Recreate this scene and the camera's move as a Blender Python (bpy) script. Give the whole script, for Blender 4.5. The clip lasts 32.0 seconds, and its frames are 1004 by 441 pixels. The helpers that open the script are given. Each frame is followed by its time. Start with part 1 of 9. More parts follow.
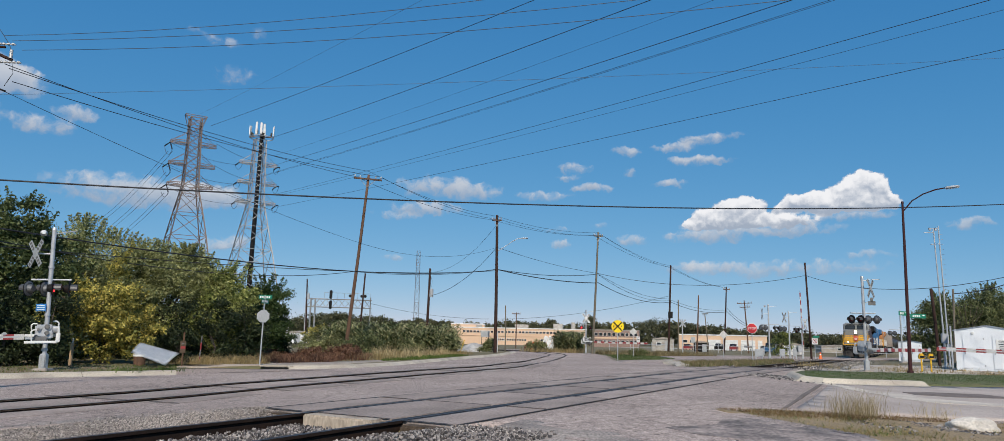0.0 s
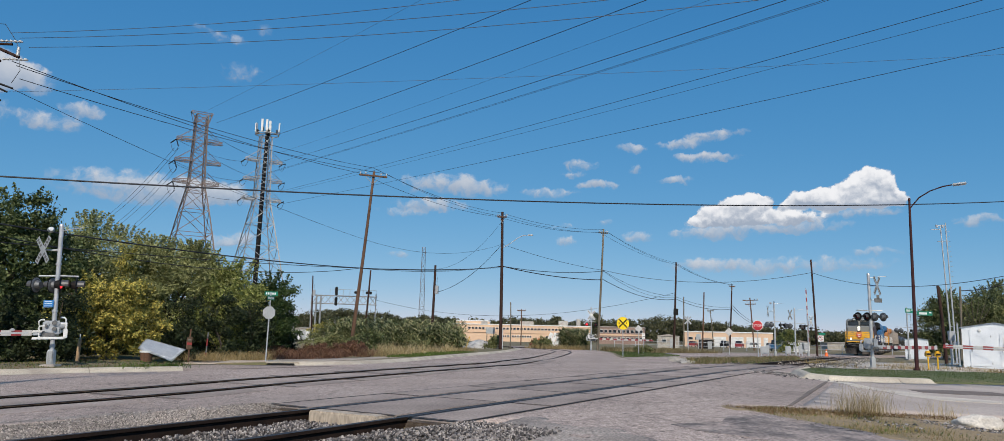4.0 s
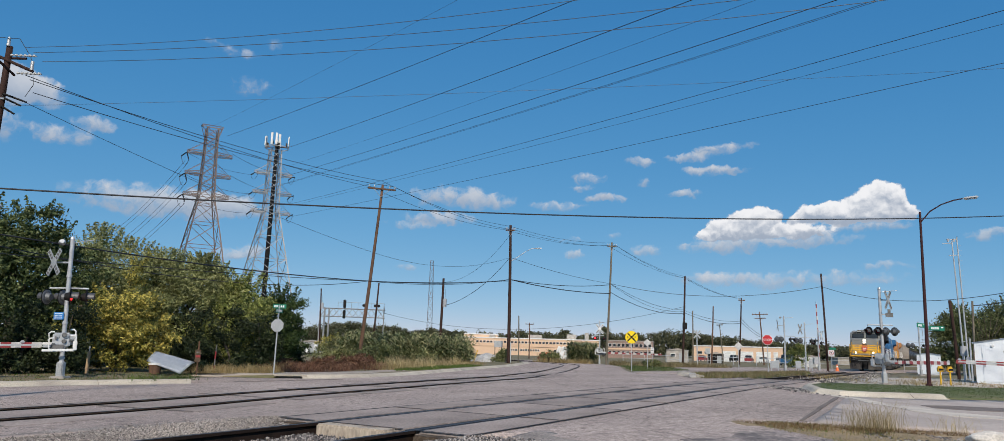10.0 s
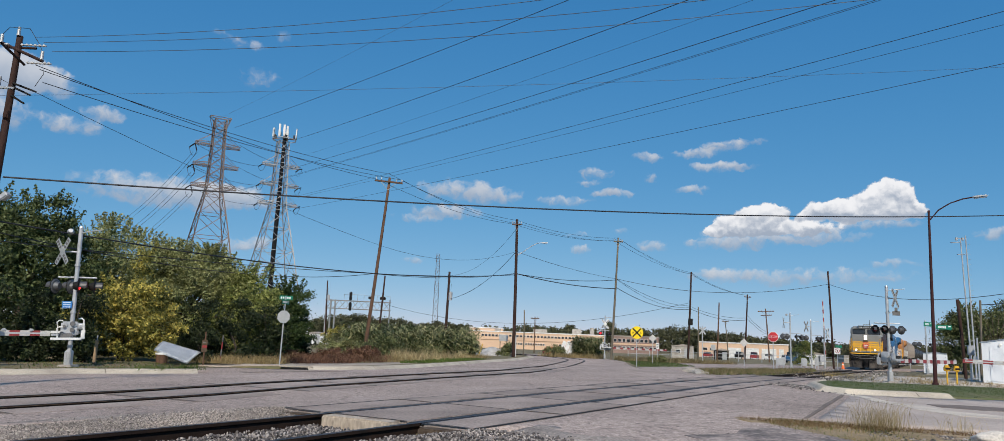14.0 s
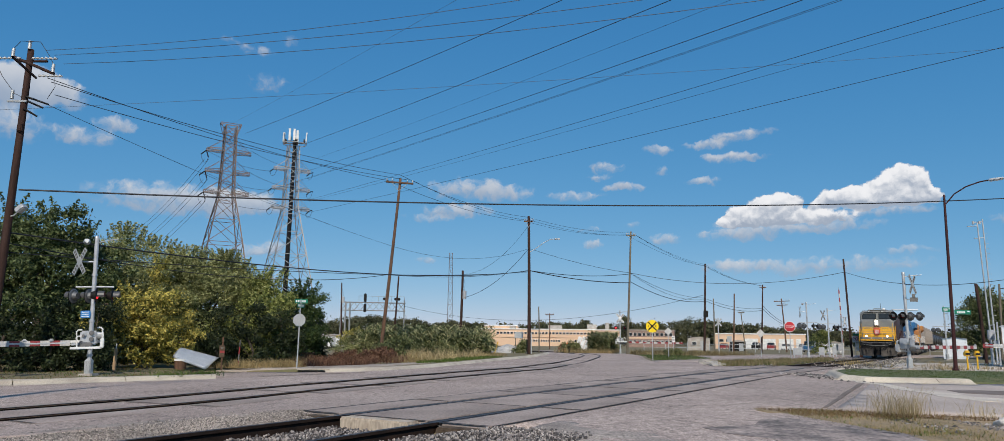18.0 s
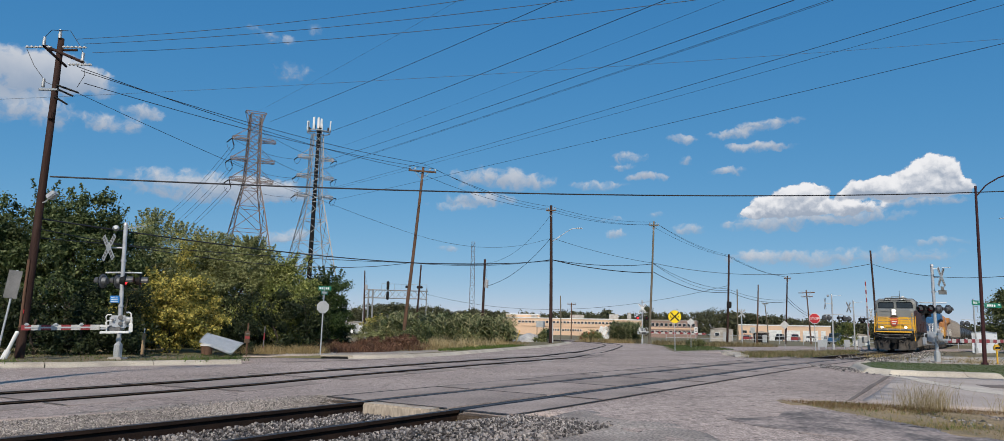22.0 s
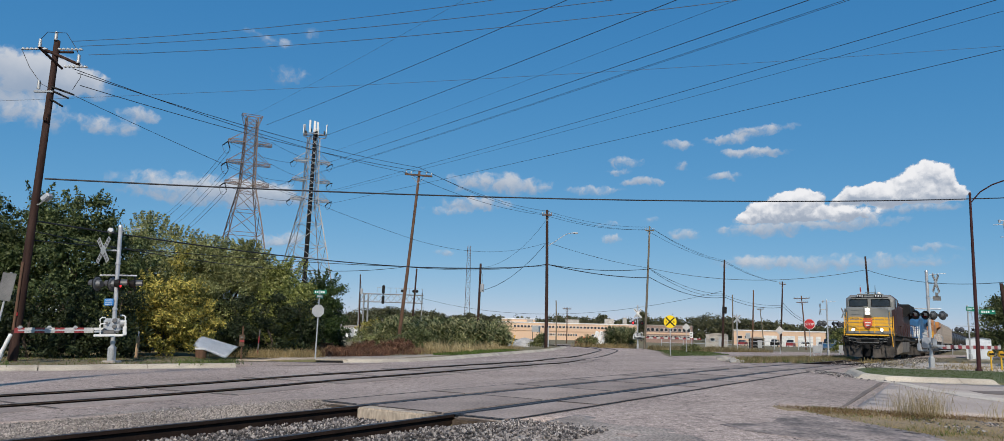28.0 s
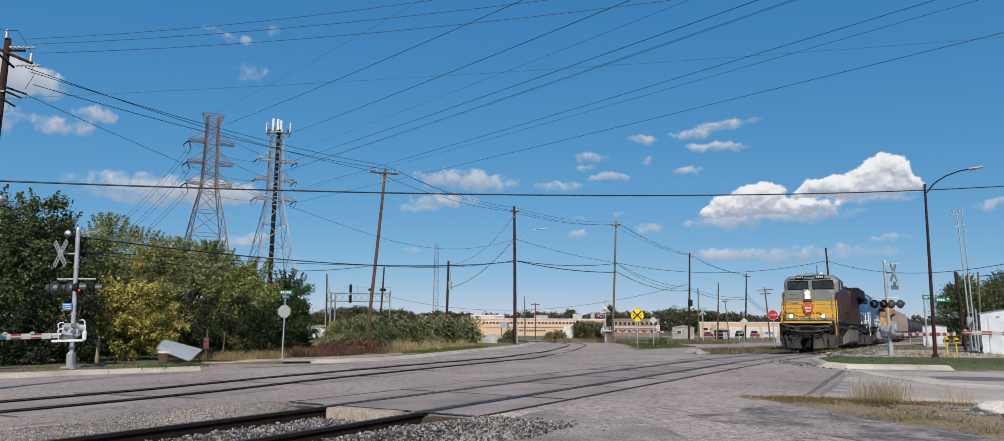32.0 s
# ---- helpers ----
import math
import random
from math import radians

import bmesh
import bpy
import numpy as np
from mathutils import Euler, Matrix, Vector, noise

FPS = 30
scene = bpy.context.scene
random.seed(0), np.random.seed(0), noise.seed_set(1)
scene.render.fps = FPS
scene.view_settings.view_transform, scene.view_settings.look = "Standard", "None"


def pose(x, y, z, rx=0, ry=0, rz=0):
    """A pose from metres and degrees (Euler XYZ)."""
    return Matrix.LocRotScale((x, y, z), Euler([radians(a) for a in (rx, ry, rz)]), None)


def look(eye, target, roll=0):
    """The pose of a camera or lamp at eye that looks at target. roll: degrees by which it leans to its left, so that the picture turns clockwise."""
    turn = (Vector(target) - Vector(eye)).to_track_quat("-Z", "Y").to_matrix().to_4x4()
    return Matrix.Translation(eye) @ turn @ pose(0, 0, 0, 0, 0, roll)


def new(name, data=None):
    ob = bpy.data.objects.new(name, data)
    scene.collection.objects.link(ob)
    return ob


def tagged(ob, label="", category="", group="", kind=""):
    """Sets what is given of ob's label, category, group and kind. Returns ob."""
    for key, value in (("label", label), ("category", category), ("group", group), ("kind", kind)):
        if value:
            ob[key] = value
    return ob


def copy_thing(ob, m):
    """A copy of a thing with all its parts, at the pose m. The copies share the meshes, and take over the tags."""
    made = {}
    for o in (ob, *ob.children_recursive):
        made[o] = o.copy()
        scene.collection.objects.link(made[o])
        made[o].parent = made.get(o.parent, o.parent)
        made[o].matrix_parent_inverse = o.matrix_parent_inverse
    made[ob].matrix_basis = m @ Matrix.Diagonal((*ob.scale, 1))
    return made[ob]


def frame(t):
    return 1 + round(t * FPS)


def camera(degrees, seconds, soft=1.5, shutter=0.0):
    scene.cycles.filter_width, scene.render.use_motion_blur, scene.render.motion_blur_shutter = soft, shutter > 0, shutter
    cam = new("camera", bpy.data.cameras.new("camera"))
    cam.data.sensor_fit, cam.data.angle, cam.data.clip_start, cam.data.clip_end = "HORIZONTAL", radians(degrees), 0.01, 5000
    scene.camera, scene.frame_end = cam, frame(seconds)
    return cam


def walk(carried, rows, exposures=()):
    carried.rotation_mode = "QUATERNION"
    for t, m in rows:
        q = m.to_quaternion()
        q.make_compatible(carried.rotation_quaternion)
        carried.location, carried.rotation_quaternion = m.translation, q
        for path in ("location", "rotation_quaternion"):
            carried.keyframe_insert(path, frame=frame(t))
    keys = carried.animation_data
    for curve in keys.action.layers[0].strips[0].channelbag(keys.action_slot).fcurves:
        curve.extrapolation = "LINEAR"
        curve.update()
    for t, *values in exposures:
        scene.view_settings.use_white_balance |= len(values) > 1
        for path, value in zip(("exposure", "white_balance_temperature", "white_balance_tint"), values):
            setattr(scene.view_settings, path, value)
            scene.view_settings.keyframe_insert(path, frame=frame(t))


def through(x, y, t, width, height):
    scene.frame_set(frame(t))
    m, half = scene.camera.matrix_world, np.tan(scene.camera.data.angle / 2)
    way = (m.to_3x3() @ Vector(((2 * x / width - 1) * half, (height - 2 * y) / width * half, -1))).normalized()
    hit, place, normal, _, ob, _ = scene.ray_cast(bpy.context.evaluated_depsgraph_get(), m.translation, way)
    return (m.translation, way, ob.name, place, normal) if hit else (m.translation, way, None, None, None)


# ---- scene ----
cam = camera(68.8, 32.0, soft=0.5)
EYE = (0.0, 0.0, 1.5)
# seconds, turn to the left, tilt up, lean: a hand-held camera that stays on one spot
walk(cam, [(t, pose(*EYE, 90 + up, lean, turn)) for t, turn, up, lean in (
    (0, -0.46, 9.07, -1.24), (0.5, -0.03, 8.98, -1.19), (1, -0.12, 8.91, -1.06), (1.5, -0.09, 8.88, -0.70),
    (2, -0.31, 8.81, -0.91), (2.5, -0.60, 8.93, -1.07), (4.5, 0.15, 8.79, -1.50), (5, 0.24, 8.91, -1.84),
    (5.5, 0.47, 9.01, -2.17), (6, 0.65, 9.30, -1.69), (6.5, 0.46, 9.29, -1.78), (7, 0.23, 9.59, -1.08),
    (7.5, 0.19, 9.58, -1.31), (8, 0.11, 9.52, -1.41), (8.5, 0.04, 9.39, -1.21), (9, 0.22, 9.69, -1.63),
    (9.5, 0.30, 9.65, -1.57), (10, 0.56, 9.83, -1.52), (10.5, 0.28, 9.80, -1.61), (11, 0.85, 9.90, -1.76),
    (11.5, 0.87, 9.76, -1.83), (12, 0.66, 9.91, -1.96), (12.5, 0.80, 9.97, -1.91), (13, 0.65, 9.84, -1.95),
    (13.5, 0.85, 9.49, -2.14), (14, 0.96, 9.35, -2.19), (14.5, 1.17, 9.74, -2.14), (16.5, 1.55, 9.20, -1.74),
    (17, 1.93, 9.02, -0.94), (17.5, 2.16, 9.17, -0.69), (18, 2.14, 9.13, -0.64), (18.5, 2.17, 8.99, -0.88),
    (19, 2.26, 9.18, -0.81), (19.5, 2.26, 9.28, -0.77), (20, 2.46, 9.42, -1.00), (20.5, 2.55, 9.44, -0.99),
    (21, 2.39, 9.19, -0.72), (21.5, 3.34, 8.36, -1.38), (22, 3.81, 8.24, -1.24), (22.5, 3.77, 8.90, -1.69),
    (23, 3.70, 8.90, -2.00), (23.5, 3.90, 8.94, -1.86), (24, 3.75, 9.07, -1.95), (24.5, 3.74, 8.99, -1.61),
    (25, 3.18, 8.97, -1.40), (25.5, 3.35, 8.78, -1.58), (27.5, 3.75, 8.52, -1.54), (28, 3.46, 8.59, -1.45),
    (28.5, 3.41, 8.38, -1.03), (29, 3.76, 8.41, -0.97), (29.5, 3.62, 8.31, -0.61), (30, 3.44, 8.18, -0.68),
    (30.5, 3.22, 7.65, -0.66), (31, 4.13, 7.44, -0.54), (31.5, 3.99, 8.28, -0.13), (32, 1.05, 8.37, -0.28),
)], exposures=((0, 0.07), (15, 0.07), (21, 0.02), (32, 0.04)))

# ---- light ----
SUN_UP, SUN_SIDE = 40.0, 3.5   # degrees above the horizon; degrees east of due south (behind the camera)
world = bpy.data.worlds.new("sky")
scene.world = world
world.use_nodes = True
wn = world.node_tree.nodes
sky = wn.new("ShaderNodeTexSky")
sky.sky_type, sky.sun_disc = "NISHITA", False
sky.sun_elevation, sky.sun_rotation = radians(SUN_UP), radians(180 - SUN_SIDE)
sky.altitude, sky.air_density, sky.dust_density, sky.ozone_density = 2000, 0.85, 0.0, 4.0
# a humid day: the blue fades less towards the horizon than in clear air
split, join = wn.new("ShaderNodeSeparateColor"), wn.new("ShaderNodeCombineColor")
world.node_tree.links.new(sky.outputs[0], split.inputs[0])
for k, (power, gain) in enumerate(((1.06, 0.55), (0.55, 1.57), (0.335, 3.02))):
    pw, ga = wn.new("ShaderNodeMath"), wn.new("ShaderNodeMath")
    pw.operation, ga.operation = "POWER", "MULTIPLY"
    pw.inputs[1].default_value, ga.inputs[1].default_value = power, gain
    world.node_tree.links.new(split.outputs[k], pw.inputs[0])
    world.node_tree.links.new(pw.outputs[0], ga.inputs[0])
    world.node_tree.links.new(ga.outputs[0], join.inputs[k])
world.node_tree.links.new(join.outputs[0], wn["Background"].inputs[0])
wn["Background"].inputs[1].default_value = 0.104
sun = new("sun", bpy.data.lights.new("sun", "SUN"))
sun.data.energy, sun.data.angle, sun.data.color = 4.1, radians(0.5), (1.0, 0.91, 0.79)
sun.matrix_world = look((20, -300, 260), Vector((20, -300, 260)) + Vector((-math.sin(radians(SUN_SIDE)), math.cos(radians(SUN_SIDE)), -math.tan(radians(SUN_UP)))))

# ---- materials ----
def mat(name, c1, c2=None, scale=3.0, fine=40.0, rough=0.8, metal=0.0, bump=0.15, grain=0.25, stretch=(1, 1, 1), random_tint=0.0, emit=0.0, lo=0.35, hi=0.65):
    """A surface with patches (scale), grain (fine) and relief, in metres of object space."""
    m = bpy.data.materials.new(name)
    m.use_nodes = True
    nt = m.node_tree
    n, link = nt.nodes, nt.links.new
    b = n["Principled BSDF"]
    c2 = c2 or tuple(0.78 * c for c in c1)
    co = n.new("ShaderNodeTexCoord")
    mp = n.new("ShaderNodeMapping")
    mp.inputs["Scale"].default_value = stretch
    link(co.outputs["Object"], mp.inputs[0])
    n1, n2 = n.new("ShaderNodeTexNoise"), n.new("ShaderNodeTexNoise")
    n1.inputs["Scale"].default_value, n1.inputs["Detail"].default_value = scale, 5
    n2.inputs["Scale"].default_value, n2.inputs["Detail"].default_value = fine, 3
    for q in (n1, n2):
        link(mp.outputs[0], q.inputs["Vector"])
    ramp = n.new("ShaderNodeMapRange")
    ramp.inputs[1].default_value, ramp.inputs[2].default_value = lo, hi
    link(n1.outputs[0], ramp.inputs[0])
    mix = n.new("ShaderNodeMix")
    mix.data_type = "RGBA"
    mix.inputs[6].default_value, mix.inputs[7].default_value = (*c1, 1), (*c2, 1)
    link(ramp.outputs[0], mix.inputs[0])
    gr = n.new("ShaderNodeMapRange")
    gr.inputs[1].default_value, gr.inputs[2].default_value = 0.25, 0.75
    gr.inputs[3].default_value, gr.inputs[4].default_value = 1 - grain, 1 + grain
    link(n2.outputs[0], gr.inputs[0])
    hsv = n.new("ShaderNodeHueSaturation")
    link(mix.outputs[2], hsv.inputs["Color"])
    link(gr.outputs[0], hsv.inputs["Value"])
    if random_tint:
        oi = n.new("ShaderNodeObjectInfo")
        rr = n.new("ShaderNodeMapRange")
        rr.inputs[3].default_value, rr.inputs[4].default_value = 1 - random_tint, 1 + random_tint
        link(oi.outputs["Random"], rr.inputs[0])
        mul = n.new("ShaderNodeMath")
        mul.operation = "MULTIPLY"
        link(gr.outputs[0], mul.inputs[0])
        link(rr.outputs[0], mul.inputs[1])
        link(mul.outputs[0], hsv.inputs["Value"])
    link(hsv.outputs[0], b.inputs["Base Color"])
    b.inputs["Roughness"].default_value, b.inputs["Metallic"].default_value = rough, metal
    if bump:
        bp = n.new("ShaderNodeBump")
        bp.inputs["Strength"].default_value, bp.inputs["Distance"].default_value = bump, 0.02
        link(n2.outputs[0], bp.inputs["Height"])
        link(bp.outputs[0], b.inputs["Normal"])
    if emit:
        link(hsv.outputs[0], b.inputs["Emission Color"])
        b.inputs["Emission Strength"].default_value = emit
    return m


def leaf_mat(name, c1, c2, c3, through=0.35):
    """Leaves, each island with a tint of its own; some light passes through."""
    m = bpy.data.materials.new(name)
    m.use_nodes = True
    nt = m.node_tree
    n, link = nt.nodes, nt.links.new
    b, out = n["Principled BSDF"], n["Material Output"]
    geo = n.new("ShaderNodeNewGeometry")
    ramp = n.new("ShaderNodeValToRGB")
    e = ramp.color_ramp.elements
    e[0].color, e[1].color = (*c1, 1), (*c3, 1)
    e.new(0.5).color = (*c2, 1)
    link(geo.outputs["Random Per Island"], ramp.inputs[0])
    co, ns = n.new("ShaderNodeTexCoord"), n.new("ShaderNodeTexNoise")
    ns.inputs["Scale"].default_value = 0.7
    link(co.outputs["Object"], ns.inputs["Vector"])
    hsv = n.new("ShaderNodeHueSaturation")
    vr = n.new("ShaderNodeMapRange")
    vr.inputs[1].default_value, vr.inputs[2].default_value = 0.3, 0.7
    vr.inputs[3].default_value, vr.inputs[4].default_value = 0.7, 1.3
    link(ns.outputs[0], vr.inputs[0])
    link(vr.outputs[0], hsv.inputs["Value"])
    link(ramp.outputs[0], hsv.inputs["Color"])
    link(hsv.outputs[0], b.inputs["Base Color"])
    b.inputs["Roughness"].default_value = 0.6
    b.inputs["Specular IOR Level"].default_value = 0.3
    tr = n.new("ShaderNodeBsdfTranslucent")
    link(hsv.outputs[0], tr.inputs["Color"])
    mx = n.new("ShaderNodeMixShader")
    mx.inputs[0].default_value = through
    link(b.outputs[0], mx.inputs[1])
    link(tr.outputs[0], mx.inputs[2])
    link(mx.outputs[0], out.inputs["Surface"])
    return m


def road_mat(name):
    """Old pale asphalt: broad wear, oil stains, fine cracks and stone grain."""
    m = mat(name, (0.415, 0.335, 0.292), (0.31, 0.25, 0.218), 0.22, 11, 0.9, bump=0.5, grain=0.34)
    nt = m.node_tree
    n, link = nt.nodes, nt.links.new
    b = n["Principled BSDF"]
    src = b.inputs["Base Color"].links[0].from_socket
    co = n.new("ShaderNodeTexCoord")
    wob = n.new("ShaderNodeTexNoise")
    wob.inputs["Scale"].default_value, wob.inputs["Detail"].default_value = 1.3, 4
    link(co.outputs["Object"], wob.inputs["Vector"])
    mv = n.new("ShaderNodeVectorMath")
    mv.operation = "MULTIPLY_ADD"
    mv.inputs[1].default_value = (0.9, 0.9, 0)
    link(wob.outputs["Color"], mv.inputs[0])
    link(co.outputs["Object"], mv.inputs[2])
    vo = n.new("ShaderNodeTexVoronoi")
    vo.feature = "DISTANCE_TO_EDGE"
    vo.inputs["Scale"].default_value = 0.33
    link(mv.outputs[0], vo.inputs["Vector"])
    crack = n.new("ShaderNodeMapRange")
    crack.inputs[1].default_value, crack.inputs[2].default_value = 0.004, 0.014
    crack.inputs[3].default_value, crack.inputs[4].default_value = 0.8, 1.0
    link(vo.outputs["Distance"], crack.inputs[0])
    st = n.new("ShaderNodeTexNoise")
    st.inputs["Scale"].default_value, st.inputs["Detail"].default_value = 0.9, 6
    link(co.outputs["Object"], st.inputs["Vector"])
    stain = n.new("ShaderNodeMapRange")
    stain.inputs[1].default_value, stain.inputs[2].default_value = 0.56, 0.68
    stain.inputs[3].default_value, stain.inputs[4].default_value = 1.0, 0.86
    link(st.outputs[0], stain.inputs[0])
    sp = n.new("ShaderNodeTexNoise")
    sp.inputs["Scale"].default_value, sp.inputs["Detail"].default_value = 45, 4
    link(co.outputs["Object"], sp.inputs["Vector"])
    speck = n.new("ShaderNodeMapRange")
    speck.inputs[1].default_value, speck.inputs[2].default_value = 0.35, 0.65
    speck.inputs[3].default_value, speck.inputs[4].default_value = 0.55, 1.42
    link(sp.outputs[0], speck.inputs[0])
    pn = n.new("ShaderNodeTexNoise")
    pn.inputs["Scale"].default_value, pn.inputs["Detail"].default_value = 5, 4
    ps = n.new("ShaderNodeMapping")
    ps.inputs["Scale"].default_value = (1.0, 1.2, 1)
    link(co.outputs["Object"], ps.inputs[0])
    link(ps.outputs[0], pn.inputs["Vector"])
    pit = n.new("ShaderNodeMapRange")
    pit.inputs[1].default_value, pit.inputs[2].default_value = 0.62, 0.68
    pit.inputs[3].default_value, pit.inputs[4].default_value = 1.0, 0.72
    link(pn.outputs[0], pit.inputs[0])
    gn = n.new("ShaderNodeTexNoise")
    gn.inputs["Scale"].default_value, gn.inputs["Detail"].default_value = 7, 3
    link(co.outputs["Object"], gn.inputs["Vector"])
    gouge = n.new("ShaderNodeMapRange")
    gouge.inputs[1].default_value, gouge.inputs[2].default_value = 0.655, 0.69
    gouge.inputs[3].default_value, gouge.inputs[4].default_value = 1.0, 0.28
    link(gn.outputs[0], gouge.inputs[0])
    f = None
    for q in (crack, stain, speck, pit, gouge):
        if f is None:
            f = q.outputs[0]
            continue
        mu = n.new("ShaderNodeMath")
        mu.operation = "MULTIPLY"
        link(f, mu.inputs[0])
        link(q.outputs[0], mu.inputs[1])
        f = mu.outputs[0]
    hs = n.new("ShaderNodeHueSaturation")
    link(src, hs.inputs["Color"])
    link(f, hs.inputs["Value"])
    link(hs.outputs[0], b.inputs["Base Color"])
    return m


def glow_mat(name, color, strength):
    m = bpy.data.materials.new(name)
    m.use_nodes = True
    b = m.node_tree.nodes["Principled BSDF"]
    b.inputs["Base Color"].default_value = (*color, 1)
    b.inputs["Emission Color"].default_value = (*color, 1)
    b.inputs["Emission Strength"].default_value = strength
    b.inputs["Roughness"].default_value = 0.3
    return m


ASPHALT = road_mat("asphalt")
ASPHALT_DARK = mat("asphalt_patch", (0.15, 0.125, 0.11), (0.2, 0.165, 0.145), 1.5, 45, 0.9, bump=0.3, grain=0.3)
ASPHALT_OILED = mat("oiled_asphalt", (0.13, 0.108, 0.097), (0.33, 0.265, 0.23), 1.8, 16, 0.9, bump=0.6, grain=0.6, lo=0.42, hi=0.6)
CONCRETE_ROAD = mat("concrete_road", (0.46, 0.385, 0.33), (0.37, 0.305, 0.262), 0.5, 22, 0.9, bump=0.35, grain=0.22)
SOIL = mat("soil_and_short_grass", (0.20, 0.155, 0.09), (0.12, 0.11, 0.05), 0.5, 18, 0.95, bump=0.6, grain=0.4)
SEAM = mat("pale_concrete_seam", (0.60, 0.53, 0.44), (0.45, 0.39, 0.33), 1.4, 30, 0.9, bump=0.3, grain=0.2)
END_BLOCK = mat("stained_end_block", (0.43, 0.355, 0.275), (0.16, 0.115, 0.085), 3.2, 26, 0.9, bump=0.5, grain=0.35, stretch=(1, 1, 0.35), lo=0.52, hi=0.72)
GRAVEL = mat("gravel", (0.36, 0.305, 0.262), (0.20, 0.168, 0.145), 1.1, 34, 0.95, bump=1.0, grain=0.7)
DIRT = mat("pale_dirt", (0.40, 0.34, 0.28), (0.25, 0.205, 0.165), 0.8, 22, 0.95, bump=0.6, grain=0.35)
KERB = mat("kerb_concrete", (0.50, 0.44, 0.35), (0.36, 0.31, 0.25), 1.1, 30, 0.9, bump=0.25, random_tint=0.12)
CONCRETE = mat("concrete", (0.42, 0.39, 0.34), (0.30, 0.27, 0.24), 1.3, 35, 0.9, bump=0.25, random_tint=0.1)
PANEL = mat("crossing_panel", (0.35, 0.287, 0.25), (0.25, 0.205, 0.18), 0.9, 24, 0.85, bump=0.45, grain=0.32, random_tint=0.14)
RAIL_RUST = mat("rail_rust", (0.03, 0.018, 0.013), (0.016, 0.011, 0.009), 3, 50, 0.8, bump=0.3)
RAIL_TOP = mat("rail_running_surface", (0.05, 0.044, 0.042), (0.028, 0.024, 0.023), 2, 60, 0.46, 0.0, bump=0.03)
HEAD_BACK = mat("weathered_dark_housing", (0.13, 0.135, 0.14), (0.08, 0.082, 0.086), 3, 30, 0.38, 0.3, bump=0.03)
# hood black raised towards grey, for the sunlight on the hood tops
HOOD = mat("sunlit_black_hood", (0.045, 0.045, 0.047), (0.07, 0.07, 0.072), 3, 40, 0.42, bump=0.05)
RUBBER = mat("flangeway_rubber", (0.03, 0.028, 0.028), None, 4, 60, 0.75)
TIE = mat("creosote_tie", (0.07, 0.05, 0.035), (0.12, 0.09, 0.065), 3, 40, 0.9, bump=0.5, stretch=(1, 6, 6))
POLE_DARK = mat("creosoted_pole", (0.03, 0.016, 0.013), (0.055, 0.032, 0.026), 1.2, 14, 0.85, bump=0.5, stretch=(8, 8, 0.6))
POLE_BROWN = mat("brown_pole", (0.15, 0.085, 0.055), (0.095, 0.058, 0.04), 1.2, 14, 0.9, bump=0.5, stretch=(8, 8, 0.6))
POLE_GREY = mat("weathered_pole", (0.17, 0.14, 0.10), (0.11, 0.095, 0.07), 1.2, 14, 0.9, bump=0.5, stretch=(8, 8, 0.6))
MAROON_POLE = mat("maroon_painted_steel", (0.06, 0.024, 0.024), (0.045, 0.02, 0.02), 1.5, 30, 0.5, 0.2, bump=0.08)
STAKE = mat("bare_wood", (0.36, 0.25, 0.14), (0.26, 0.17, 0.1), 2, 20, 0.9, bump=0.4, stretch=(6, 6, 0.8))
GALV = mat("galvanised_steel", (0.50, 0.51, 0.52), (0.38, 0.39, 0.40), 3, 40, 0.45, 0.35, bump=0.06, grain=0.12)
LATTICE = mat("tower_lattice_steel", (0.20, 0.15, 0.125), (0.13, 0.10, 0.09), 0.5, 10, 0.7, 0.3, bump=0)
LATTICE_PALE = mat("pale_lattice_steel", (0.34, 0.34, 0.34), (0.24, 0.24, 0.24), 0.5, 10, 0.6, 0.3, bump=0)
WIRE = mat("wire", (0.02, 0.02, 0.022), None, 1, 10, 0.6, bump=0)
WIRE_PALE = mat("aluminium_conductor", (0.10, 0.11, 0.125), None, 1, 10, 0.5, 0.4, bump=0)
BLACK = mat("black_paint", (0.009, 0.009, 0.010), (0.018, 0.017, 0.016), 3, 40, 0.65, bump=0.05)
SOOT = mat("dirty_black_running_gear", (0.03, 0.028, 0.027), (0.085, 0.074, 0.064), 2.2, 30, 0.8, bump=0.3)
WHITE = mat("white_paint", (0.74, 0.74, 0.72), (0.6, 0.6, 0.58), 1.5, 30, 0.5, bump=0.05, grain=0.06)
WHITE_SHED = mat("white_shed_metal", (0.70, 0.73, 0.76), (0.62, 0.65, 0.68), 1.2, 20, 0.5, bump=0.05, grain=0.06)
RED = mat("red_reflective", (0.55, 0.02, 0.03), (0.42, 0.02, 0.025), 2, 40, 0.45, bump=0.03, grain=0.08)
RED_DULL = mat("red_reflective_worn", (0.26, 0.03, 0.032), (0.19, 0.026, 0.028), 2, 40, 0.5, bump=0.03)
SIGN_GREEN = mat("green_sign", (0.0, 0.19, 0.11), (0.0, 0.15, 0.09), 2, 40, 0.45, bump=0.02)
SIGN_BLUE = mat("blue_sign", (0.03, 0.20, 0.52), (0.03, 0.16, 0.42), 2, 40, 0.45, bump=0.02)
SIGN_YELLOW = mat("yellow_sign", (0.85, 0.62, 0.0), (0.75, 0.53, 0.0), 2, 40, 0.45, bump=0.02, grain=0.06)
SIGN_BACK = mat("bare_aluminium_sign", (0.44, 0.45, 0.45), (0.36, 0.37, 0.37), 2, 40, 0.45, 0.4, bump=0.02)
